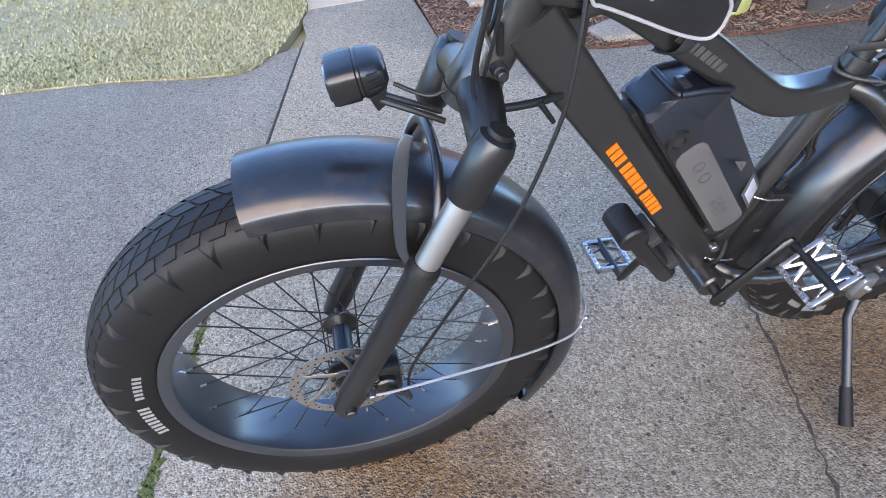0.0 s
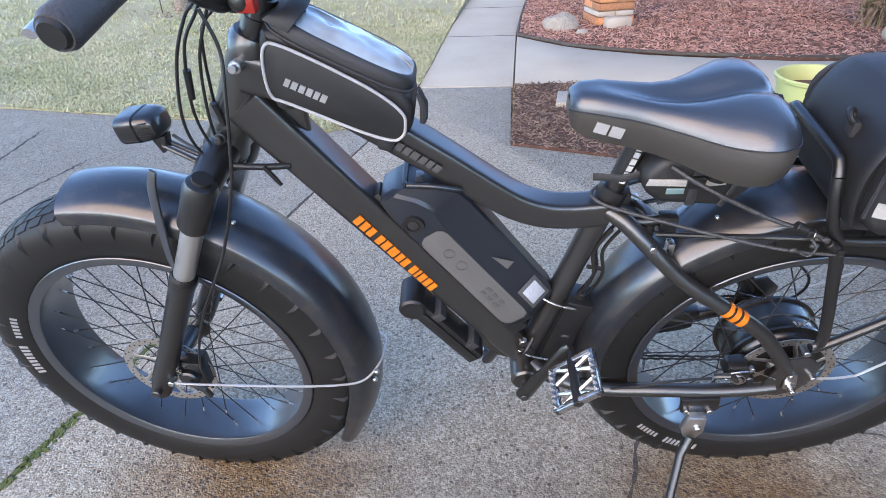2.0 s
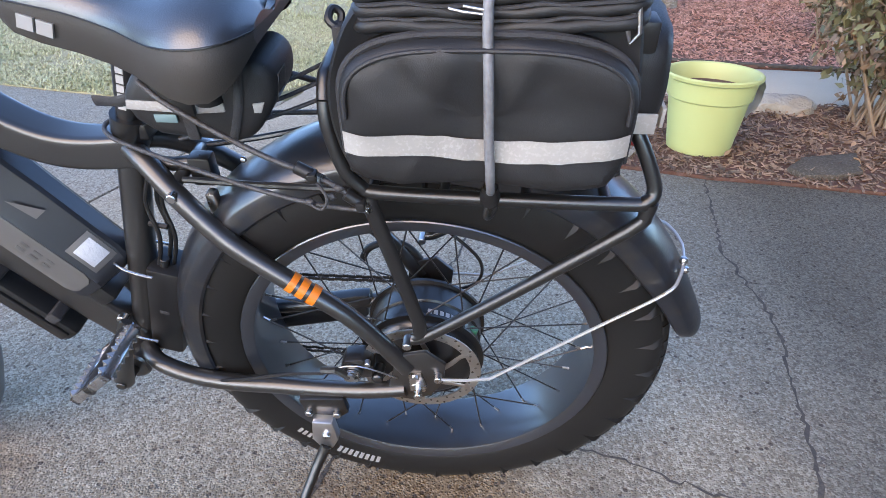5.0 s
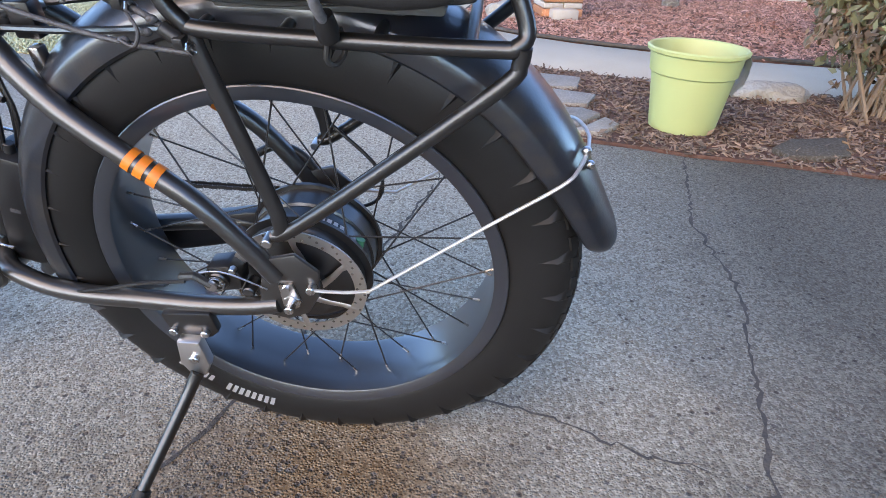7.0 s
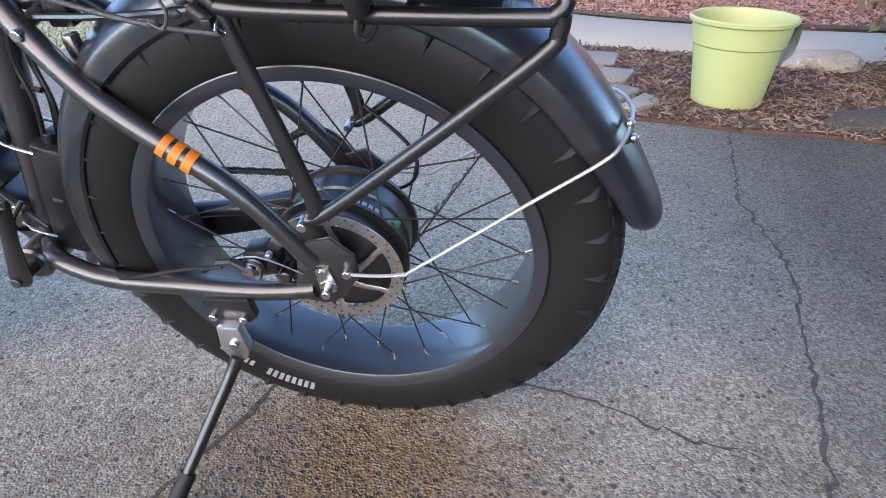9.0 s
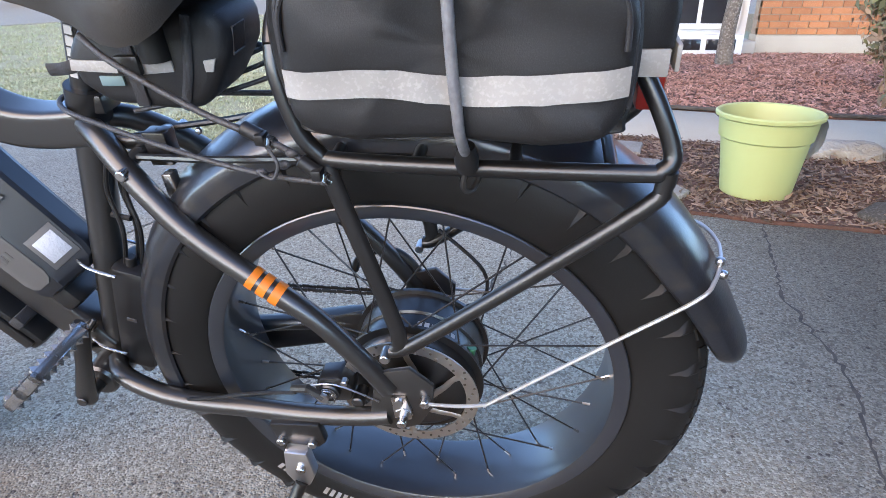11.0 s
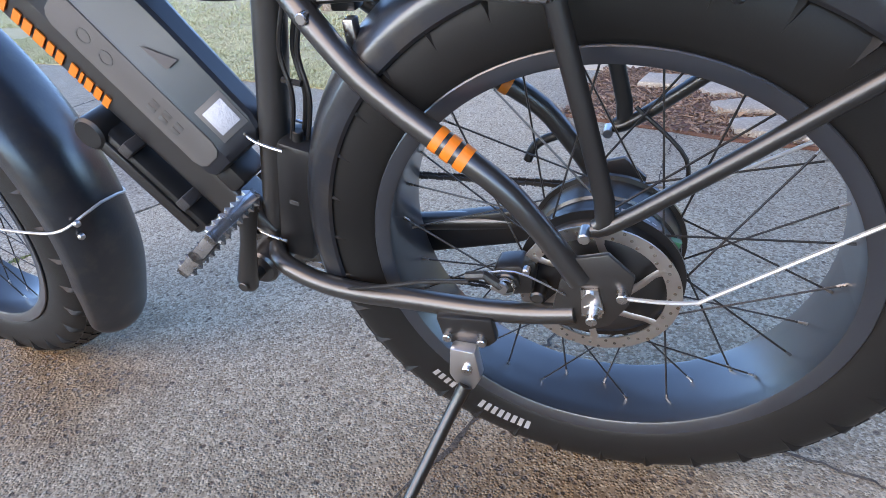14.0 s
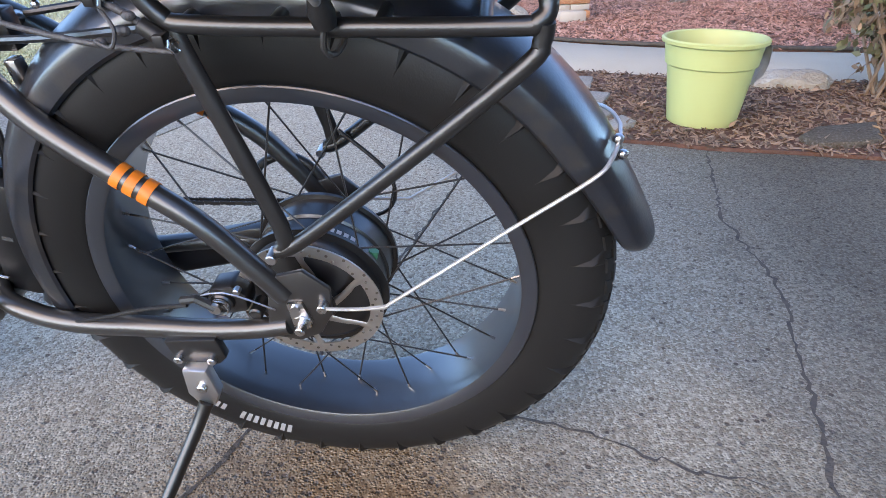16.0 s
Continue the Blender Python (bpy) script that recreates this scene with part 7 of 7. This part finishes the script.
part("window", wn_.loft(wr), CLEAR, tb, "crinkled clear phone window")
vr = []
for dx, h, w in ((-0.006, 0.006, 0.040), (-0.002, 0.016, 0.043), (0.010, 0.026, 0.045), (0.024, 0.031, 0.046), (0.034, 0.032, 0.046)):
    arc = [math.pi * k / 16 for k in range(17)]
    outer = [TM @ Vector((-0.112 + dx + 0.012 * math.sin(a), -w * math.cos(a), 0.016 + h * math.sin(a) ** 0.7)) for a in arc]
    inner = [TM @ Vector((-0.112 + dx + 0.012 * math.sin(a), -(w - 0.003) * math.cos(a), 0.014 + (h - 0.003) * math.sin(a) ** 0.7)) for a in reversed(arc)]
    vr.append(outer + inner)
part("visor", Build().loft(vr), FABRIC, tb, "stiff black sun visor")
part("strap", Build().tube([(-0.668, -0.043, 0.885), (-0.674, -0.034, 0.855), (-0.680, 0.0, 0.838), (-0.674, 0.034, 0.855), (-0.668, 0.043, 0.885)], 0.012, 8, smooth=4, flat=0.2, side=(0.0, 1, 0.2)), WEB, tb)
part("strap", Build().tube([(-0.808, -0.040, 0.965), (-0.815, -0.036, 0.935), (-0.818, 0.0, 0.915), (-0.815, 0.036, 0.935), (-0.808, 0.040, 0.965)], 0.012, 8, smooth=4, flat=0.2, side=(0.0, 1, 0.2)), WEB, tb)
part("zip_pull", Build().tube([(-0.617, -0.028, 0.945), (-0.610, -0.030, 0.925), (-0.612, -0.030, 0.898)], [0.003, 0.0055, 0.005], 8), WEB, tb)
part("zip_pull", Build().tube([(-0.617, -0.012, 0.945), (-0.609, -0.012, 0.92), (-0.611, -0.012, 0.892)], [0.003, 0.0055, 0.005], 8), WEB, tb)
letters(tb, SILVERDECAL, (-0.806, -0.0503, 0.977), (0.875, 0, -0.48), (0.48, 0, 0.875), 0.0125, [.0075, .0085, .0085, .0085, .0075, .0085], 0.0028, (0, -1, 0), 0.05)

# wedge bag under the saddle
wb = thing("saddle_bag", "small black wedge bag with a reflective stripe under the saddle", "bag", m=LEAN)
WB = [(-0.325, 0.800), (-0.318, 0.772), (-0.292, 0.752), (-0.205, 0.744), (-0.180, 0.752), (-0.146, 0.800), (-0.142, 0.832), (-0.160, 0.850), (-0.22, 0.838), (-0.30, 0.832)]
part("body", Build().prism(WB, -0.046, 0.046, 0.014, segs=3), FABRIC, wb)
part("stripe", Build().prism([(-0.318, 0.789), (-0.315, 0.800), (-0.240, 0.797), (-0.205, 0.799), (-0.205, 0.788), (-0.242, 0.785)], -0.0478, -0.045, 0.0008), REFLECT, wb, "pale reflective stripe")
part("stripe", Build().prism([(-0.172, 0.788), (-0.172, 0.799), (-0.158, 0.801), (-0.164, 0.788)], -0.0478, -0.045, 0.0008), REFLECT, wb, "pale reflective stripe")
part("strap", Build().box((-0.256, -0.0495, 0.752), (-0.242, -0.044, 0.850), 0.002), WEB, wb)
part("buckle", Build().box((-0.262, -0.055, 0.786), (-0.236, -0.047, 0.806), 0.003), PLASTIC, wb, "black plastic buckle")
part("zip", Build().tube([(-0.205, -0.0475, 0.75), (-0.190, -0.048, 0.79), (-0.178, -0.047, 0.842)], 0.005, 8, smooth=4, flat=0.4, side=(0, 1, 0)), WEB, wb)
part("maker_patch", Build().tube([(-0.1475, -0.030, 0.800), (-0.143, -0.030, 0.826), (-0.143, -0.004, 0.826), (-0.1475, -0.004, 0.800), (-0.1475, -0.030, 0.800)], 0.0012, 6), GREYDECAL, wb)
part("tag", Build().box((-0.288, -0.0492, 0.774), (-0.262, -0.0465, 0.784), 0.0008), TAG, wb, "small teal tag")
part("post_strap", Build().tube([(-0.318, -0.020, 0.79), (-0.345, -0.018, 0.782), (-0.368, -0.006, 0.776), (-0.385, -0.002, 0.774)], 0.007, 8, smooth=4, flat=0.3, side=(0, 1, 0)), WEB, wb)

# trunk bag on the carrier
gb = thing("trunk_bag", "large black nylon trunk bag with reflective stripes on the carrier", "bag", m=LEAN)


def crease(x, z, seed):
    """Soft folds pulled in by the cord and the seams."""
    f = 0.0095 * noise.noise(Vector((x * 11 + z * 9, z * 7 - x * 4, seed)))
    f += 0.0048 * noise.noise(Vector((x * 30 + z * 26, z * 14, seed + 7)))
    d = x - 0.084
    for k, (ux, uz) in enumerate(((0.75, 0.66), (0.92, -0.39))):
        v = noise.noise(Vector(((x * ux + z * uz) * 17, (z * ux - x * uz) * 5, seed + 3 * k)))
        f += 0.0030 * (1 - min(1.0, abs(v) * 3.2)) ** 2
    f *= 1 - 0.85 * math.exp(-((z - 0.8125) / 0.020) ** 2)
    return f - 0.0060 * math.exp(-(d / 0.020) ** 2) + 0.0035 * math.exp(-((abs(d) - 0.034) / 0.016) ** 2) * math.sin(z * 46 + seed)


OUTLINE = [(-0.040, 0.757), (-0.058, 0.772), (-0.069, 0.815), (-0.067, 0.860), (-0.052, 0.902), (-0.036, 0.926), (-0.022, 0.936), (0.02, 0.941), (0.084, 0.938), (0.15, 0.943), (0.190, 0.944), (0.207, 0.930), (0.218, 0.890), (0.224, 0.830), (0.219, 0.776), (0.205, 0.760), (0.08, 0.756)]


def outline(n):
    """The side outline of the bag, rounded and evenly divided."""
    m, pts = len(OUTLINE), []
    for i in range(m):
        p0, p1, p2, p3 = [Vector(OUTLINE[(i + k) % m]) for k in (-1, 0, 1, 2)]
        for k in range(6):
            t = k / 6
            pts.append(0.5 * ((2 * p1) + (p2 - p0) * t + (2 * p0 - 5 * p1 + 4 * p2 - p3) * t * t + (3 * p1 - p0 - 3 * p2 + p3) * t ** 3))
    return pts[::max(1, len(pts) // n)]


MID = Vector((0.078, 0.848))
rings = []
for y, g in ((-0.106, 0.80), (-0.1145, 0.93), (-0.117, 0.975), (-0.114, 0.995), (-0.10, 1.0), (-0.06, 1.005), (-0.02, 1.01), (0.02, 1.005), (0.05, 0.995), (0.072, 0.97), (0.082, 0.93), (0.085, 0.8)):
    ring = []
    for p in outline(100):
        q = MID + (p - MID) * g
        lift = (0.009 * math.sin((y + 0.117) * 9) - 0.15 * (y + 0.10)) * max(0.0, (q.y - 0.90) / 0.04)
        w = 0.004 * noise.noise(Vector((q.x * 12, y * 12, q.y * 12)))
        ring.append(Vector((q.x + w * 0.6, y, q.y + lift * 0.8 + w)))
    rings.append(ring)
part("body", Build().loft(rings), FABRIC, gb, angle=60)


def pocket(s):
    """The bulging arched side pocket, with soft folds."""
    n = 72
    rings = []
    base = 0.0 if s < 0 else -0.032
    for d, k in ((0.090, 1.0), (0.114, 1.0), (0.127, 0.99), (0.134, 0.97), (0.1385, 0.93), (0.1415, 0.86), (0.143, 0.76), (0.144, 0.64), (0.1445, 0.52), (0.145, 0.40), (0.145, 0.28), (0.145, 0.16), (0.145, 0.06)):
        ring = []
        for i in range(n):
            a = 2 * math.pi * i / n
            c, sn = math.cos(a), math.sin(a)
            e = 2 / 5.5 if sn < 0 else 2 / 3.0
            x = 0.0815 + 0.1375 * k ** 0.8 * math.copysign(abs(c) ** e, c)
            z = 0.838 + (0.074 if sn > 0 else 0.076) * k * math.copysign(abs(sn) ** e, sn)
            wob = crease(x, z, 5.0 + s) * min(1.0, (d - 0.11) / 0.02) if d > 0.115 else 0.0
            ring.append(Vector((x, s * (d + base + wob), z)))
        rings.append(ring)
    return Build().loft(rings)


def stripe_at(zc, h, s, x0, x1, seed):
    b = Build()
    n = 56
    base = 0.0 if s < 0 else -0.032
    vs, fs = [], []
    for i in range(n + 1):
        x = x0 + (x1 - x0) * i / n
        u = abs((x - 0.0815) / 0.1375)
        d = 0.1438 + base - 0.012 * max(0.0, u - 0.80) ** 1.5 / 0.20 ** 1.5
        dz = 0.0022 * math.sin(x * 30 + seed) - 0.004 * math.exp(-((x - 0.084) / 0.03) ** 2)
        for v in (-1, 0, 1):
            z = zc + v * h + dz
            vs.append((x, s * (d + 0.0034 + crease(x, z, 5.0 + s)), z))
        if i:
            k = 3 * i
            fs += [(k - 3, k, k + 1, k - 2), (k - 2, k + 1, k + 2, k - 1)]
    return b.add(vs, fs)


for s in (-1, 1):
    o = 0.1275 if s < 0 else 0.0955
    pk = part("side_pocket", pocket(s), FABRIC, gb, "bulging zipped side pocket", angle=70)
    part("reflective_band", stripe_at(0.8125, 0.0112, s, -0.052, 0.215, 1.0), REFLECT, pk, "broad pale reflective band")
    arch = [Vector((0.0815 + 0.134 * math.copysign(abs(math.cos(a)) ** 0.62, math.cos(a)), s * o, 0.838 + 0.075 * abs(math.sin(a)) ** 0.62)) for a in [math.pi * k / 28 for k in range(29)]]
    part("pocket_zip", Build().tube([Vector((arch[0].x, s * o, 0.79))] + arch + [Vector((arch[-1].x, s * o, 0.79))], 0.0040, 8), WEB, pk, "curved black zip")
    part("piping", Build().tube([Vector((0.0815 + (p.x - 0.0815) * 0.955, s * (o + 0.0150), 0.838 + (p.z - 0.838) * 0.89)) for p in arch], 0.0024, 8), FABRIC_TOP, pk, "rolled seam over the pocket")


def belt(z, out, sag):
    """A line round the top of the bag, from its front face along the near side to the back."""
    pts = [(-0.030, -0.040, z - 0.012), (-0.035, -0.090, z - 0.008), (-0.026, -0.113 - out, z - 0.002)]
    for k in range(1, 12):
        x = -0.026 + 0.228 * k / 12
        pts.append((x, -0.116 - out + 0.006 * math.exp(-((x - 0.084) / 0.03) ** 2), z + 0.004 * k / 12 - sag * math.exp(-((x - 0.084) / 0.04) ** 2) + 0.0012 * math.sin(k * 2.1 + z * 300)))
    return pts + [(0.206, -0.112 - out, z + 0.006), (0.216, -0.085, z + 0.004), (0.218, -0.02, z)]


for z, out, r in ((0.9165, 0.006, 0.0062), (0.9295, 0.005, 0.0058), (0.9405, 0.003, 0.0055)):
    part("lid_fold", Build().tube(belt(z, out, 0.005), r, 10, smooth=3), FABRIC, gb, "rolled fabric flap over a zip")
for z in (0.9232, 0.9352):
    part("zip", Build().tube(belt(z, 0.0085, 0.005), 0.0021, 6, smooth=3), WEB, gb, "black coil zip")
part("zip_pull", Build().tube([(0.048, -0.127, 0.934), (0.060, -0.129, 0.932), (0.078, -0.129, 0.930), (0.078, -0.130, 0.934), (0.060, -0.130, 0.937)], 0.0013, 8), ROTOR, gb, "silver zip pull")
part("zip_pull", Build().tube([(0.204, -0.122, 0.935), (0.207, -0.125, 0.915), (0.201, -0.123, 0.905), (0.197, -0.122, 0.918), (0.200, -0.122, 0.934)], 0.0022, 8), STEEL, gb, "silver clip ring")
part("top_panel", Build().loft([[Vector((p.x, p.z, h + 0.004 * noise.noise(Vector((p.x * 18, p.z * 18, 2.0))) - 0.10 * (p.z + 0.07) - 0.005 * math.exp(-((p.x - 0.084) / 0.03) ** 2))) for p in rounded(0.086, -0.025, 0.100 * k, 0.080 * k, 0, 4.0, 44)] for h, k in ((0.932, 1.0), (0.9425, 1.0), (0.9465, 0.97), (0.949, 0.90), (0.9505, 0.7), (0.951, 0.35))]), FABRIC_TOP, gb, "padded lid panel", angle=60)
for x in (0.022, 0.152):
    part("handle_strap", Build().tube([(x - 0.004, -0.108, 0.9395), (x, -0.085, 0.954), (x + 0.002, -0.04, 0.954), (x + 0.002, 0.0, 0.950), (x, 0.05, 0.941)], 0.014, 10, smooth=5, flat=0.16, side=(0, 0.15, 1)), WEB, gb, "wide nylon carry strap")
part("handle", Build().tube([(0.018, -0.083, 0.955), (0.045, -0.092, 0.961), (0.086, -0.082, 0.960), (0.128, -0.093, 0.962), (0.156, -0.083, 0.956)], [0.011, 0.013, 0.014, 0.013, 0.011], 10, smooth=6, flat=0.35, side=(0, 0.3, 1)), WEB, gb, "padded grab handle")
for x in (0.036, 0.135):
    part("handle_wrap", Build().tube([(x, -0.098, 0.958), (x + 0.016, -0.096, 0.960)], [0.0135, 0.0135], 12, flat=0.45, side=(0, 0.3, 1)), FABRIC_TOP, gb)
part("top_cord", Build().tube([(0.135, -0.06, 0.955), (0.162, -0.045, 0.965), (0.178, -0.055, 0.962), (0.192, -0.03, 0.958), (0.19, 0.01, 0.950)], 0.0026, 8, smooth=5), CORD_DARK, gb)
part("front_loop", Build().tube([(-0.064, -0.052, 0.885), (-0.074, -0.050, 0.893), (-0.072, -0.038, 0.900), (-0.064, -0.036, 0.894), (-0.066, -0.046, 0.880)], 0.0042, 8, smooth=4), PLASTIC, gb, "small black plastic ring")
part("front_tab", Build().box((-0.071, -0.058, 0.868), (-0.060, -0.038, 0.890), 0.003), WEB, gb)
part("front_seam", Build().tube([(-0.050, -0.1085, 0.770), (-0.0635, -0.109, 0.82), (-0.061, -0.109, 0.862), (-0.046, -0.110, 0.905), (-0.029, -0.112, 0.931)], 0.0034, 8, smooth=4), FABRIC_TOP, gb)
END = Matrix(((0, 1, 0, 0), (1, 0, 0, 0), (0, 0, 1, 0), (0, 0, 0, 1)))
part("end_pocket", Build().loft([[p + Vector((0, 0.003 * noise.noise(Vector((p.x * 30, p.z * 30, d * 40))), 0)) for p in rounded(-0.015, 0.848, 0.080 * k, 0.058 * k, d, 3.4, 36)] for d, k in ((0.205, 1.0), (0.232, 1.0), (0.245, 0.97), (0.252, 0.88), (0.255, 0.6), (0.256, 0.25))]), FABRIC, gb, "zipped end pocket", m=END)
part("end_band", Build().box((0.2545, -0.085, 0.803), (0.2585, 0.050, 0.825), 0.001), REFLECT, gb, "pale reflective band on the end")
part("end_band", Build().box((0.222, -0.0975, 0.803), (0.248, -0.0945, 0.825), 0.001), REFLECT, gb, "pale reflective band on the pocket side")
part("bottom_strap", Build().box((0.005, -0.062, 0.722), (0.040, 0.062, 0.764), 0.004), WEB, gb, "ribbed mounting strap")
part("mount_plate", Build().box((-0.03, -0.075, 0.735), (0.19, 0.075, 0.757), 0.005), PANEL, gb, "stiff mounting plate")
part("side_clip", Build().box((0.212, -0.100, 0.885), (0.232, -0.070, 0.915), 0.004), PLASTIC, gb, "black plastic side-release clip")

# bungee over the bag
bc = thing("bungee_cord", "grey elastic cord stretched over the trunk bag", "bungee cord", m=LEAN)
part("cord", Build().tube([(0.090, -0.112, 0.728), (0.090, -0.121, 0.744), (0.090, -0.135, 0.757), (0.089, -0.1475, 0.776), (0.088, -0.1500, 0.795), (0.086, -0.1500, 0.82), (0.084, -0.1490, 0.87), (0.082, -0.139, 0.905), (0.081, -0.132, 0.925), (0.081, -0.122, 0.945), (0.081, -0.104, 0.958), (0.082, -0.086, 0.966), (0.082, -0.06, 0.964), (0.082, -0.01, 0.956), (0.083, 0.045, 0.949), (0.084, 0.078, 0.936), (0.085, 0.105, 0.90), (0.086, 0.119, 0.85), (0.088, 0.119, 0.78), (0.09, 0.108, 0.728)], 0.0047, 12, smooth=6), CORD, bc)
for s in (-1, 1):
    part("hook", Build().tube([(0.090, s * 0.122, 0.752), (0.090, s * 0.118, 0.738), (0.090, s * 0.113, 0.728)], [0.008, 0.011, 0.010], 14), PLASTIC, bc, "black end fitting")
    part("loop", Build().tube([(0.090, s * 0.113, 0.730), (0.086, s * 0.114, 0.708), (0.092, s * 0.106, 0.700), (0.098, s * 0.092, 0.708), (0.094, s * 0.09, 0.728)], 0.0028, 8, smooth=4), DARKSTEEL, bc)
# two thinner cords from the carrier to the seat post
b2 = thing("bungee_cord", "thin dark elastic cords tied between carrier and seat post", "bungee cord", m=LEAN)
part("cord", Build().tube([(-0.290, -0.052, 0.825), (-0.25, -0.072, 0.806), (-0.16, -0.092, 0.765), (-0.090, -0.104, 0.742), (-0.050, -0.108, 0.716)], 0.0034, 10, smooth=5), CORD_DARK, b2)
part("cord", Build().tube([(-0.366, 0.018, 0.745), (-0.384, 0.0, 0.742), (-0.372, -0.020, 0.738), (-0.33, -0.040, 0.733), (-0.20, -0.082, 0.718), (-0.11, -0.102, 0.708), (-0.045, -0.108, 0.704)], 0.0029, 10, smooth=5), CORD_DARK, b2)
part("cord", Build().tube([(-0.290, 0.052, 0.825), (-0.16, 0.092, 0.765), (-0.050, 0.108, 0.720)], 0.0042, 10, smooth=4), CORD_DARK, b2)
part("cord", Build().tube([(-0.366, -0.010, 0.742), (-0.30, 0.045, 0.730), (-0.14, 0.095, 0.712), (-0.045, 0.108, 0.706)], 0.0036, 10, smooth=4), CORD_DARK, b2)
for c, r in (((-0.098, -0.106, 0.744), 0.0062), ((-0.083, -0.108, 0.722), 0.0058), ((-0.108, -0.106, 0.712), 0.0052), ((-0.072, -0.110, 0.735), 0.0052)):
    part("knot", Build().ball(c, r, 10, (1.2, 0.7, 0.8)), CORD_DARK, b2)
for c0, c1 in (((-0.066, -0.109, 0.728), (-0.050, -0.110, 0.716)), ((-0.118, -0.103, 0.757), (-0.100, -0.105, 0.748))):
    a, c = Vector(c0), Vector(c1)
    part("clip", Build().cyl(a, c, 0.0072, 10, 0.0012).box(c + Vector((-0.004, -0.010, -0.005)), c + Vector((0.006, 0.004, 0.006)), 0.002), PLASTIC, b2, "black plastic cord clip")
    part("wire_coil", Build().tube([c.lerp(a, -0.3 - k / 60) + Vector((0.0035 * math.cos(k * 1.05) * 0.5, 0.0055 * math.cos(k * 1.05), 0.0055 * math.sin(k * 1.05))) for k in range(21)], 0.0009, 5), STEEL, b2)
part("loose_end", Build().tube([(-0.096, -0.108, 0.740), (-0.085, -0.116, 0.726), (-0.092, -0.118, 0.712), (-0.105, -0.115, 0.716)], 0.0019, 8, smooth=5), CORD_DARK, b2)
for k, (a, c) in enumerate((((-0.28, 0.0, 0.742), (-0.09, 0.062, 0.790)), ((-0.285, -0.02, 0.735), (-0.08, 0.05, 0.775)), ((-0.27, 0.02, 0.752), (-0.085, 0.075, 0.810)))):
    part("cord", Build().tube([a, Vector(a).lerp(Vector(c), 0.5) + Vector((0, 0, -0.008)), c], 0.0028, 8, smooth=4), CORD_DARK, b2)
